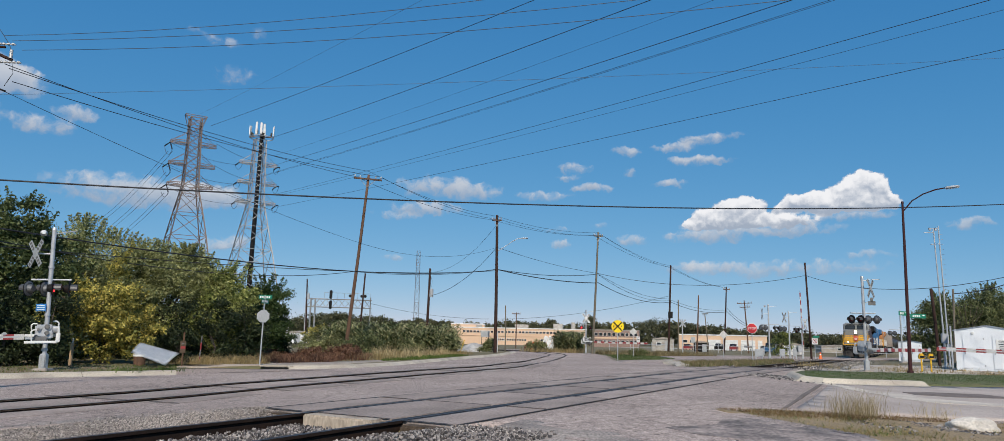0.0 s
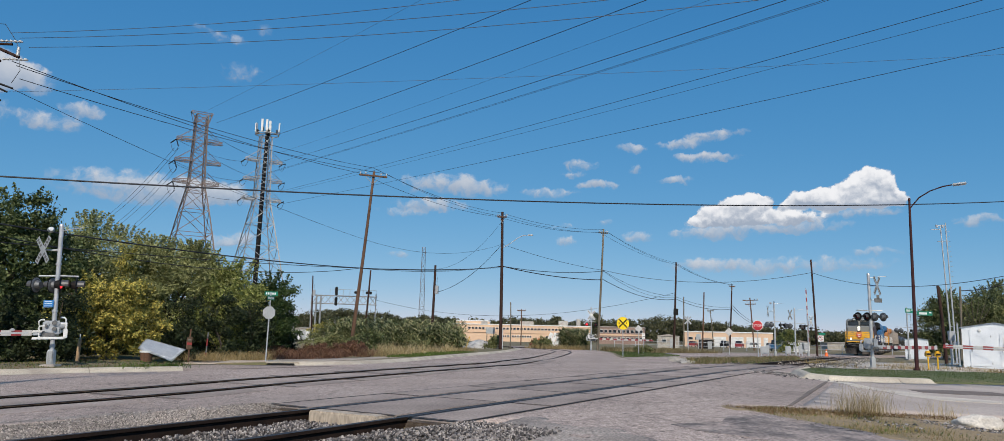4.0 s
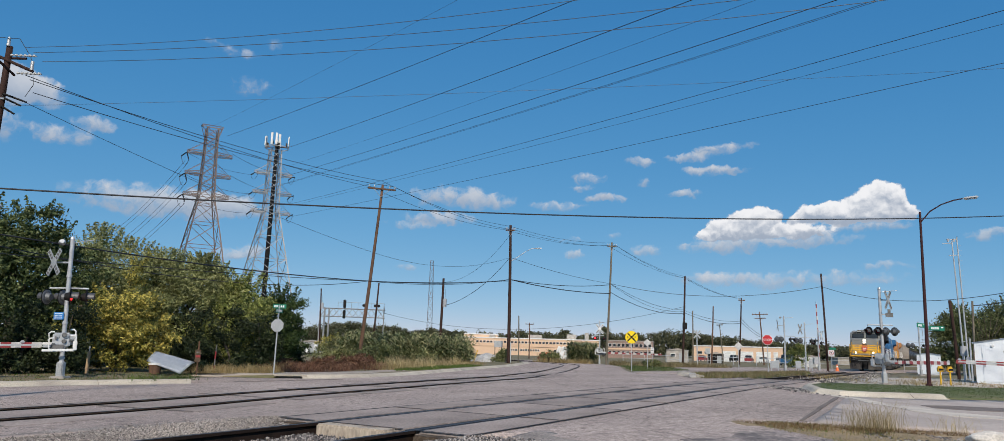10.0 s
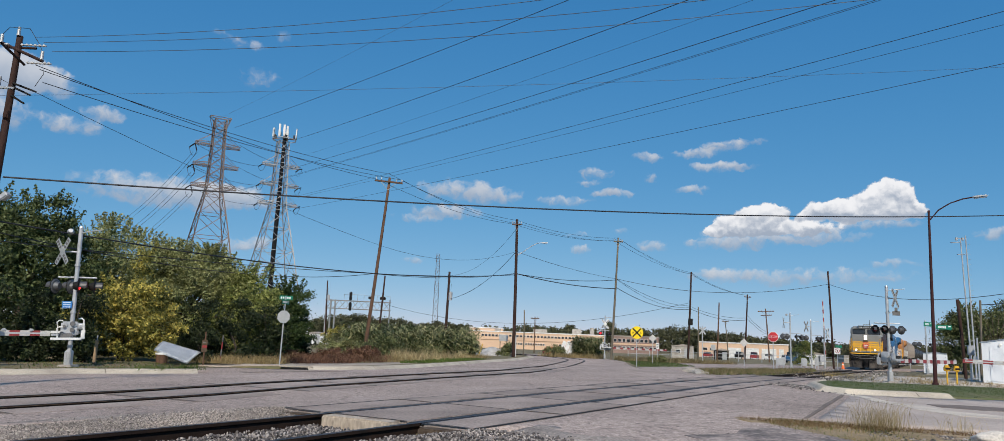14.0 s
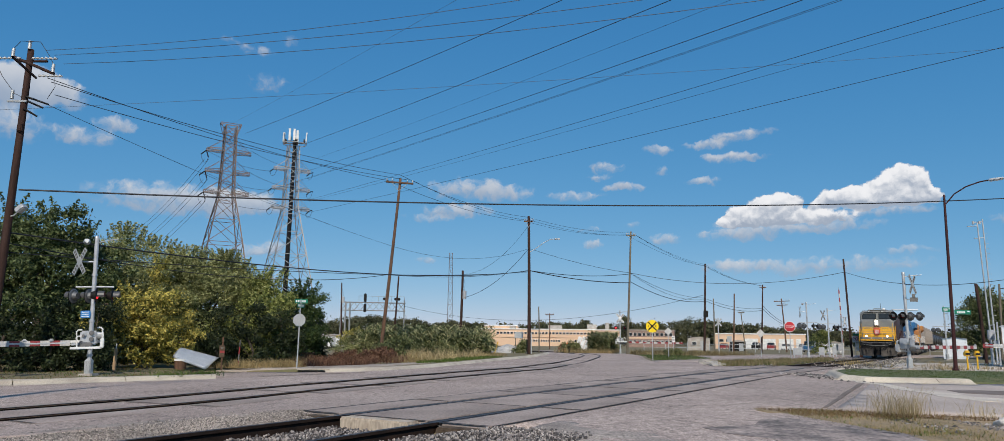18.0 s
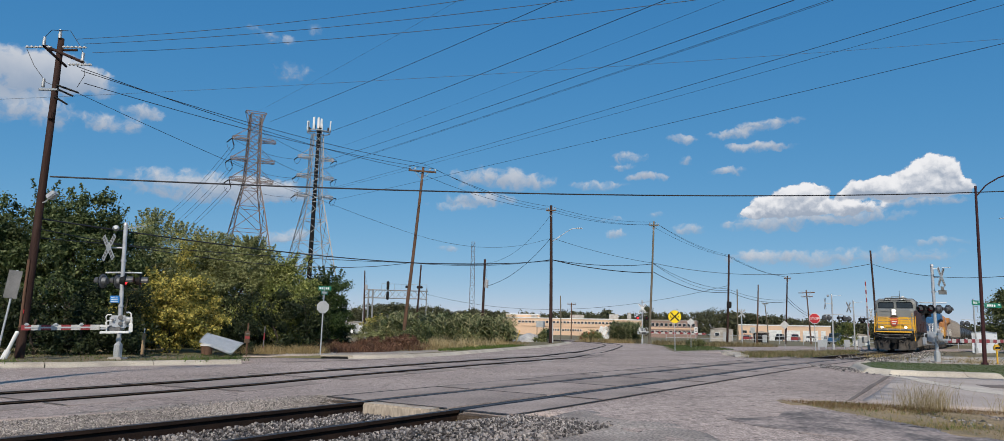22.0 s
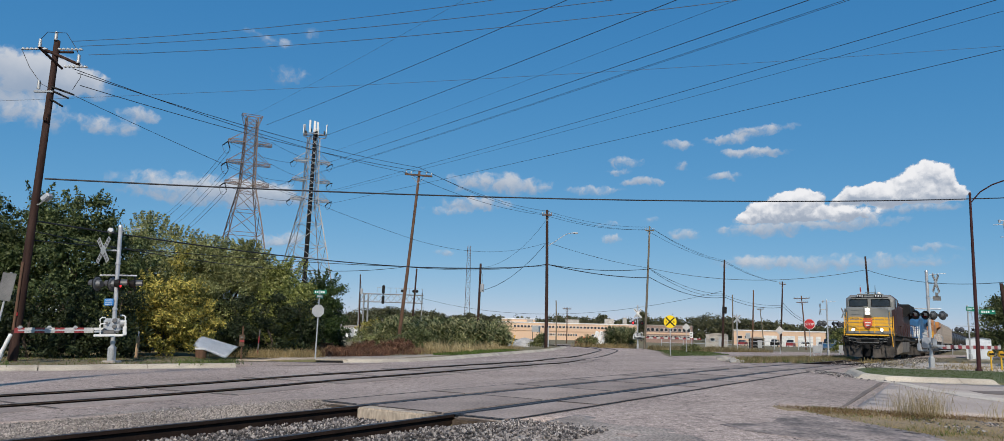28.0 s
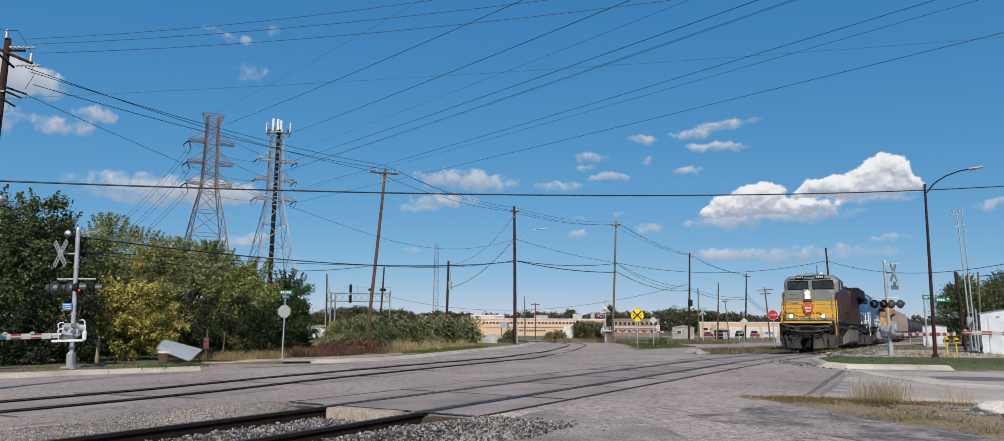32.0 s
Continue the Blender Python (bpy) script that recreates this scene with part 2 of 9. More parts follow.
SAFETY_YELLOW = mat("safety_yellow", (0.72, 0.43, 0.02), (0.55, 0.32, 0.02), 3, 40, 0.5, bump=0.05)
ORANGE = mat("orange_plastic", (0.85, 0.16, 0.03), (0.7, 0.14, 0.03), 3, 40, 0.5, bump=0.03)
STRIPE_WHITE = mat("worn_white_sheeting", (0.50, 0.49, 0.47), (0.40, 0.39, 0.37), 3, 40, 0.5, bump=0.03)
SIGN_DULL = mat("dull_sign_back", (0.17, 0.165, 0.16), (0.12, 0.12, 0.115), 3, 40, 0.6, 0.2, bump=0.03)
DRY_SOIL = mat("dry_grass_soil", (0.31, 0.225, 0.13), (0.21, 0.16, 0.085), 1.6, 40, 0.95, bump=0.8, grain=0.5)
GLASS = mat("dark_window_glass", (0.02, 0.025, 0.03), (0.03, 0.035, 0.04), 2, 10, 0.08, bump=0)
SHIELD_RED = mat("shield_red_enamel", (0.62, 0.11, 0.06), (0.52, 0.09, 0.05), 2, 30, 0.5, bump=0.02)
RED_LAMP_ON = glow_mat("lit_red_lamp", (1.0, 0.02, 0.03), 2.2)
LENS_OFF = mat("unlit_red_lens", (0.16, 0.01, 0.012), None, 3, 30, 0.2, bump=0)
HEADLAMP = glow_mat("lit_headlight", (1.0, 0.88, 0.66), 2.6)
LOCO_GREY = mat("loco_grey_paint", (0.225, 0.225, 0.205), (0.19, 0.19, 0.175), 0.8, 25, 0.5, bump=0.04, grain=0.08)
LOCO_YELLOW = mat("loco_yellow_paint", (0.80, 0.43, 0.03), (0.70, 0.37, 0.03), 0.8, 25, 0.45, bump=0.04, grain=0.08)
LOCO_MAROON = mat("loco_maroon_paint", (0.07, 0.03, 0.027), (0.05, 0.024, 0.022), 0.8, 25, 0.5, bump=0.04, grain=0.1)
LOCO_BLUE = mat("loco_blue_paint", (0.022, 0.12, 0.27), (0.03, 0.095, 0.20), 0.8, 25, 0.5, bump=0.04, grain=0.1)
LOCO_ORANGE = mat("loco_orange_paint", (0.46, 0.19, 0.045), (0.30, 0.13, 0.045), 0.8, 25, 0.55, bump=0.04, grain=0.12)
HOPPER_GREY = mat("hopper_grey", (0.33, 0.30, 0.27), (0.22, 0.18, 0.15), 0.9, 12, 0.75, bump=0.1, grain=0.2, stretch=(1, 1, 0.3))
TANK_DUSTY = mat("dusty_fuel_tank", (0.20, 0.18, 0.16), (0.10, 0.088, 0.08), 1.4, 20, 0.85, bump=0.1, grain=0.25)
TANK_BLACK = mat("tank_black", (0.03, 0.029, 0.029), (0.055, 0.048, 0.044), 0.9, 12, 0.5, bump=0.08, grain=0.2)
TAN_WALL = mat("tan_stucco", (0.68, 0.47, 0.32), (0.60, 0.42, 0.29), 0.12, 3, 0.9, bump=0.05, grain=0.06)
BRICK_WALL = mat("dull_red_brick", (0.30, 0.205, 0.165), (0.25, 0.17, 0.14), 0.2, 6, 0.9, bump=0.1)
ROOF = mat("flat_roof", (0.35, 0.31, 0.27), None, 0.3, 5, 0.9, bump=0.1)
BARK = mat("bark", (0.10, 0.075, 0.055), (0.06, 0.045, 0.035), 3, 20, 0.95, bump=0.6, stretch=(3, 3, 0.7))
LEAF_DARK = leaf_mat("leaves_dark_green", (0.028, 0.05, 0.013), (0.05, 0.08, 0.022), (0.09, 0.125, 0.04))
LEAF_DEEP = leaf_mat("leaves_deep_green", (0.022, 0.038, 0.010), (0.065, 0.09, 0.026), (0.18, 0.21, 0.085), 0.2)
LEAF_MID = leaf_mat("leaves_mid_green", (0.06, 0.082, 0.018), (0.195, 0.22, 0.052), (0.45, 0.45, 0.15), 0.25)
LEAF_OLIVE = leaf_mat("leaves_olive", (0.08, 0.096, 0.033), (0.24, 0.25, 0.09), (0.47, 0.47, 0.22), 0.28)
# near-black tints: the shade under the trees is put into the leaf colour
LEAF_SHADE = leaf_mat("leaves_shade_darkened", (0.010, 0.016, 0.006), (0.024, 0.036, 0.012), (0.06, 0.075, 0.028), 0.2)
LEAF_WOOD = leaf_mat("leaves_brownish_green", (0.06, 0.07, 0.025), (0.15, 0.16, 0.06), (0.30, 0.29, 0.12), 0.25)
LEAF_RIGHT = leaf_mat("leaves_mixed_green", (0.03, 0.042, 0.014), (0.085, 0.105, 0.036), (0.21, 0.215, 0.09), 0.2)
PALE_GRAVEL = mat("pale_gravel_lot", (0.52, 0.45, 0.37), (0.36, 0.305, 0.245), 0.7, 16, 0.95, bump=0.8, grain=0.4)
TALL_GRASS = leaf_mat("tall_straw_grass", (0.10, 0.078, 0.036), (0.19, 0.15, 0.07), (0.36, 0.29, 0.155))
LAWN = leaf_mat("lawn_blades", (0.05, 0.078, 0.02), (0.085, 0.12, 0.034), (0.14, 0.17, 0.06))
LAWN_SOIL = mat("lawn_ground", (0.085, 0.11, 0.035), (0.13, 0.12, 0.055), 0.9, 30, 0.95, bump=0.6, grain=0.4)
STRAW = leaf_mat("straw_blades", (0.34, 0.26, 0.13), (0.48, 0.38, 0.20), (0.62, 0.50, 0.29))
WEED_BROWN = leaf_mat("brown_grass_blades", (0.12, 0.065, 0.03), (0.2, 0.12, 0.055), (0.3, 0.2, 0.09))
LEAF_YELLOW = leaf_mat("leaves_turning_yellow", (0.085, 0.095, 0.026), (0.31, 0.285, 0.06), (0.72, 0.57, 0.14), 0.26)
LEAF_FAR = leaf_mat("leaves_far_wood", (0.04, 0.045, 0.022), (0.075, 0.077, 0.037), (0.13, 0.125, 0.06), 0.12)
REED = leaf_mat("cane_leaves", (0.05, 0.068, 0.024), (0.14, 0.158, 0.06), (0.40, 0.37, 0.19), 0.25)
WEED_RED = leaf_mat("withered_weeds", (0.075, 0.036, 0.024), (0.165, 0.08, 0.05), (0.33, 0.19, 0.11))
GRASS = leaf_mat("grass_blades", (0.05, 0.09, 0.015), (0.09, 0.14, 0.025), (0.16, 0.19, 0.05))
OLIVE = leaf_mat("olive_dry_grass", (0.16, 0.115, 0.045), (0.29, 0.215, 0.085), (0.45, 0.34, 0.16))
DRY = leaf_mat("dry_grass_blades", (0.20, 0.15, 0.06), (0.32, 0.24, 0.11), (0.42, 0.33, 0.18))

for dull in (BLACK, SOOT, RAIL_TOP, POLE_DARK, POLE_BROWN, RAIL_RUST, TIE, ASPHALT, ASPHALT_DARK, PANEL, MAROON_POLE, LOCO_MAROON):
    dull.node_tree.nodes["Principled BSDF"].inputs["Specular IOR Level"].default_value = 0.15


# ---- building helpers ----
def finish(bm, name, material, smooth=False):
    me = bpy.data.meshes.new(name)
    bm.normal_update()
    bm.to_mesh(me)
    bm.free()
    for q in (material if isinstance(material, (list, tuple)) else [material]):
        me.materials.append(q)
    if smooth:
        me.shade_smooth()
    return me


def part(name, bm, material, parent, label="", at=None, smooth=False):
    ob = new(name, finish(bm, name, material, smooth))
    ob.parent = parent
    if at is not None:
        ob.matrix_local = at
    return tagged(ob, label)


def share(name, me, parent, at):
    """One more part on a mesh that exists."""
    ob = new(name, me)
    ob.parent = parent
    ob.matrix_local = at
    return ob


def solid(name, bm, material, label, category, group="", kind="", at=None, smooth=False):
    ob = new(name, finish(bm, name, material, smooth))
    if at is not None:
        ob.matrix_world = at
    return tagged(ob, label, category, group, kind)


def thing(name, at, label, category, group="", kind=""):
    ob = new(name)
    ob.empty_display_size = 0.3
    ob.matrix_world = at
    return tagged(ob, label, category, group, kind)


def box(bm, c, s, m=None, bevel=0.0):
    """A box with its centre at c and sizes s."""
    mm = (m or Matrix.Identity(4)) @ Matrix.Translation(c) @ Matrix.Diagonal((*s, 1))
    r = bmesh.ops.create_cube(bm, size=1.0, matrix=mm)
    if bevel:
        es = list({e for v in r["verts"] for e in v.link_edges})
        bmesh.ops.bevel(bm, geom=es, offset=bevel, segments=2, affect="EDGES", clamp_overlap=True)
    return bm


def rod(bm, a, b, r1, r2=None, n=8, caps=True):
    """A round bar from a to b."""
    a, b = Vector(a), Vector(b)
    d = b - a
    m = Matrix.Translation((a + b) / 2) @ d.to_track_quat("Z", "Y").to_matrix().to_4x4()
    bmesh.ops.create_cone(bm, cap_ends=caps, segments=n, radius1=r1, radius2=r1 if r2 is None else r2, depth=d.length, matrix=m)
    return bm


def bar(bm, a, b, w):
    """A thin three-sided bar from a to b, for lattices."""
    return rod(bm, a, b, w, w, 3, False)


def tube(bm, pts, r, n=6):
    """A round tube along points."""
    rings = []
    pts = [Vector(p) for p in pts]
    for i, p in enumerate(pts):
        d = (pts[min(i + 1, len(pts) - 1)] - pts[max(i - 1, 0)]).normalized()
        side = d.cross(Vector((0, 0, 1)))
        side = side.normalized() if side.length > 1e-4 else Vector((1, 0, 0))
        up = side.cross(d)
        rings.append([bm.verts.new(p + r * (math.cos(k * math.tau / n) * side + math.sin(k * math.tau / n) * up)) for k in range(n)])
    for q, w in zip(rings, rings[1:]):
        for k in range(n):
            bm.faces.new((q[k], q[(k + 1) % n], w[(k + 1) % n], w[k]))
    return bm


def prism(bm, outline, axis_m, depth):
    """A flat outline (x, y), pushed by depth along z, in the frame axis_m."""
    lo = [bm.verts.new(axis_m @ Vector((x, y, 0))) for x, y in outline]
    hi = [bm.verts.new(axis_m @ Vector((x, y, depth))) for x, y in outline]
    n = len(outline)
    bm.faces.new(lo[::-1])
    bm.faces.new(hi)
    for i in range(n):
        bm.faces.new((lo[i], lo[(i + 1) % n], hi[(i + 1) % n], hi[i]))
    return bm


def disc_outline(r, n, turn=0.0):
    return [(r * math.cos(turn + k * math.tau / n), r * math.sin(turn + k * math.tau / n)) for k in range(n)]


FACE = Matrix(((1, 0, 0, 0), (0, 0, -1, 0), (0, 1, 0, 0), (0, 0, 0, 1)))   # outlines in x and z, pushed towards -y


def lettering(word, size, material, parent, at, name="lettering"):
    """Raised letters as a mesh."""
    cu = bpy.data.curves.new(name, "FONT")
    cu.body, cu.size, cu.extrude, cu.align_x, cu.align_y = word, size, 0.003, "CENTER", "CENTER"
    tmp = bpy.data.objects.new(name, cu)
    scene.collection.objects.link(tmp)
    me = bpy.data.meshes.new_from_object(tmp.evaluated_get(bpy.context.evaluated_depsgraph_get()))
    bpy.data.objects.remove(tmp)
    me.materials.clear()
    me.materials.append(material)
    ob = new(name, me)
    ob.parent = parent
    ob.matrix_local = at
    return ob


def sm(a):
    a = min(max(a, 0.0), 1.0)
    return a * a * (3 - 2 * a)


# ---- plan: track 1 is a straight line on a low ridge, track 2 bends away ----
SLOPE, CROSS = 0.566, -7.45
TDIR = Vector((SLOPE, 1, 0)).normalized()
TSIDE = Vector((-TDIR.y, TDIR.x, 0))
RAIL_Z = 0.445


def fall(y):
    """How far the line has come down beyond the road, by y."""
    return 0.0075 * (min(max(y - 24, 0), 80) if y < 104 else 80)


def rail_z(y):
    return RAIL_Z - fall(y)


def on_track(y, side=0.0, z=0.0):
    return Vector((SLOPE * y + CROSS, y, z)) + TSIDE * side


def track_off(x, y):
    return -((x - CROSS) - SLOPE * y) * TDIR.y


CROSSING = (9.87, 34.5)      # where road panels lie on track 1, by y


def ground_z(x, y):
    d = track_off(x, y)
    r = 0.38 * (1 - sm((d - 1.2) / 3)) + 0.62 * (1 - sm((d - 9.5) / 7)) if d > 0 else 1 - sm((-d - 1.2) / 16)
    D = math.hypot(x, y)
    z = (0.42 - fall(y)) * r - 0.8 * sm((D - 70) / 190) * (1 - r) - 0.35 * (1 - sm(D / 7))
    return z


def bed_z(x, y):
    """The ground sheet: lower where ballast lies round the open track."""
    d = abs(track_off(x, y))
    z = ground_z(x, y)
    along = (x * TDIR.x + y * TDIR.y)
    lo, hi = CROSSING[0] * 1.149 + CROSS * TDIR.x, CROSSING[1] * 1.149 + CROSS * TDIR.x
    open_track = max(sm((lo + 0.1 - along) / 0.2), sm((along - hi + 0.1) / 0.2))
    return z - 0.17 * open_track * (1 - sm((d - 1.15) / 0.9))


# ---- ground, roads, kerbs ----
from mathutils import geometry


def steps(marks):
    """Grid lines: (from, to, step) stretches joined."""
    out = []
    for a, b, s in marks:
        k = max(1, round((b - a) / s))
        out += [a + (b - a) * i / k for i in range(k)]
    return out + [marks[-1][1]]


def ground_sheet():
    xs = steps([(-4500, -600, 650), (-600, -100, 60), (-100, -30, 6), (-30, -9, 1.2), (-9, 3, 0.22), (3, 40, 0.9), (40, 120, 5), (120, 600, 60), (600, 4500, 650)])
    ys = steps([(-1500, -200, 400), (-200, -20, 20), (-20, 2, 2), (2, 13, 0.22), (13, 60, 0.9), (60, 130, 3.5), (130, 600, 30), (600, 4500, 600)])
    bm = bmesh.new()
    g = [[bm.verts.new((x, y, bed_z(x, y) - 0.03)) for x in xs] for y in ys]
    for r, q in zip(g, g[1:]):
        for i in range(len(xs) - 1):
            bm.faces.new((r[i], r[i + 1], q[i + 1], q[i]))
    solid("ground", bm, SOIL, "flat ground of dry soil and short patchy grass", "ground", kind="structure", smooth=True)


def patch_bm(poly, step, dz, height=ground_z):
    """A sheet over the ground inside an outline."""
    pts = []
    for (ax, ay), (bx, by) in zip(poly, poly[1:] + poly[:1]):
        k = max(1, int(math.hypot(bx - ax, by - ay) / step))
        pts += [Vector((ax + (bx - ax) * i / k, ay + (by - ay) * i / k)) for i in range(k)]
    n = len(pts)
    x0, x1 = min(p.x for p in pts), max(p.x for p in pts)
    y0, y1 = min(p.y for p in pts), max(p.y for p in pts)
    inner = [Vector((x0 + (i + 0.5 * (j % 2)) * step, y0 + j * step)) for j in range(int((y1 - y0) / step) + 1) for i in range(int((x1 - x0) / step) + 1)]
    vs, _, fs, *_ = geometry.delaunay_2d_cdt(pts + inner, [(i, (i + 1) % n) for i in range(n)], [list(range(n))], 1, 1e-4)
    bm = bmesh.new()
    mv = [bm.verts.new((v.x, v.y, height(v.x, v.y) + dz)) for v in vs]
    for f in fs:
        try:
            face = bm.faces.new([mv[i] for i in f])
        except ValueError:
            continue
        face.normal_update()
        if face.normal.z < 0:
            face.normal_flip()
    for v in [v for v in bm.verts if not v.link_faces]:
        bm.verts.remove(v)
    # a skirt, so that no gap shows under the edge
    rim = [e for e in bm.edges if e.is_boundary]
    made = bmesh.ops.extrude_edge_only(bm, edges=rim)["geom"]
    for v in made:
        if isinstance(v, bmesh.types.BMVert):
            v.co.z -= 0.04
    return bm


def far_verge_z(x, y):
    """The far verge: it rises from the road without a kerb at its near end."""
    return ground_z(x, y) + 0.008 + 0.112 * min(sm((y - 30.7) / 1.2 + max(0, (x + 9.0) * 2)), sm(((x + 11.6) * 0.773 + (y - 30.75) * 0.634) / 1.0))


def smooth_line(pts, step=1.0):
    """Points along a soft curve through the given ones."""
    p = [Vector(q) for q in pts]
    p = [2 * p[0] - p[1]] + p + [2 * p[-1] - p[-2]]
    out = []
    for i in range(1, len(p) - 2):
        k = max(1, int((p[i + 1] - p[i]).length / step))
        for j in range(k):
            t = j / k
            out.append(0.5 * (2 * p[i] + (p[i + 1] - p[i - 1]) * t + (2 * p[i - 1] - 5 * p[i] + 4 * p[i + 1] - p[i + 2]) * t * t + (3 * p[i] - p[i - 1] - 3 * p[i + 1] + p[i + 2]) * t ** 3))
    return out + [p[-2]]


KERB_LEFT = [(-34, 8.5), (-24, 15), (-15.9, 20.4), (-14.4, 21.5), (-13.3, 22.9), (-11.85, 24.1), (-10.6, 24.95)]
KERB_BACK = [(-8.6, 31.05), (-7.4, 32.0), (-6.3, 33.6), (-5.27, 36.5), (-3.66, 43.5), (-1.8, 52.0), (0.2, 61.2), (1.9, 75)]
ISLAND = [(11.6, 28.4), (10.2, 25.9), (9.55, 23.8), (9.15, 22.3), (9.5, 21.6), (10.6, 21.8), (12.3, 22.35), (13.1, 22.75)]
ROAD = [(8.2, 3), (6.5, 6.8), (5.6, 8.4), (4.95, 9.7), (4.5, 10.6), (4.15, 11.4), (3.95, 12.2), (4.3, 12.6), (5.2, 12.5), (6.4, 12.25), (7.84, 12.25), (10, 12.7), (20, 16), (60, 33), (60, 46),
        (40, 37.5), (24, 28.8), (16.4, 24.5), (12.6, 22.45), (10.6, 21.8), (9.5, 21.6), (9.15, 22.3), (9.55, 23.8), (10.2, 25.9), (11.6, 28.4), (14.6, 35.5), (11.8, 36.0), (9.7, 39.5),
        (11.0, 47.8), (7.6, 44.4), (7.9, 48.5), (10.4, 69.8), (10.6, 85), (9, 100), (1, 101), (1.9, 75), (0.2, 61.2), (-1.8, 52), (-3.66, 43.5), (-5.27, 36.5), (-6.3, 33.6), (-7.4, 32.0), (-8.6, 31.05),
        (-9.8, 30.7), (-11.5, 30.5), (-12.6, 29.2), (-10.6, 24.95), (-11.85, 24.1), (-13.3, 22.9), (-14.4, 21.5), (-15.9, 20.4), (-24, 15), (-34, 8.5), (-36, 2),
        (-14, 3.0), (-7.2, 7.0), (-5.6, 8.3), (-4.5, 9.6), (-3.9, 11.1), (-2.9, 10.5), (-1.85, 9.93), (-0.8, 9.35), (0.1, 9.3), (0.9, 8.2), (1.0, 5.5), (1.3, 3)]


def kerb_run(name, line, side, label):
    """A kerb in lengths of about three metres; side: +1 where the road lies to the right of the line."""
    top = thing(name, Matrix.Identity(4), label, "kerb", kind="structure")
    pts = smooth_line([(x, y, 0) for x, y in line], 0.5)
    i = 0
    while i < len(pts) - 1:
        run, length = [pts[i]], 0
        while i < len(pts) - 1 and length < 3.0:
            length += (pts[i + 1] - pts[i]).length
            i += 1
            run.append(pts[i])
        bm = bmesh.new()
        rings = []
        for j, p in enumerate(run):
            d = (run[min(j + 1, len(run) - 1)] - run[max(j - 1, 0)]).normalized()
            out = Vector((d.y, -d.x, 0)) * side
            z = ground_z(p.x, p.y)
            q = p + (d * 0.012 if j == 0 else -d * 0.012 if j == len(run) - 1 else Vector())
            wob = 0.012 * noise.noise(p * 0.9)
            prof = [(0.2, -0.1), (0.2, 0.02), (0.13, 0.035), (0.09, 0.06), (0.02, 0.125 + wob), (-0.05, 0.155 + wob), (-0.16, 0.165 + wob), (-0.175, 0.14), (-0.175, -0.1)]
            rings.append([bm.verts.new((q.x + out.x * a, q.y + out.y * a, z + b)) for a, b in prof])
        for r, q in zip(rings, rings[1:]):
            for k in range(len(r)):
                bm.faces.new((r[k], r[(k + 1) % len(r)], q[(k + 1) % len(q)], q[k]))
        bm.faces.new(rings[0])
        bm.faces.new(rings[-1][::-1])
        bmesh.ops.recalc_face_normals(bm, faces=bm.faces)
        part("kerb_stone", bm, KERB, top)
    return top


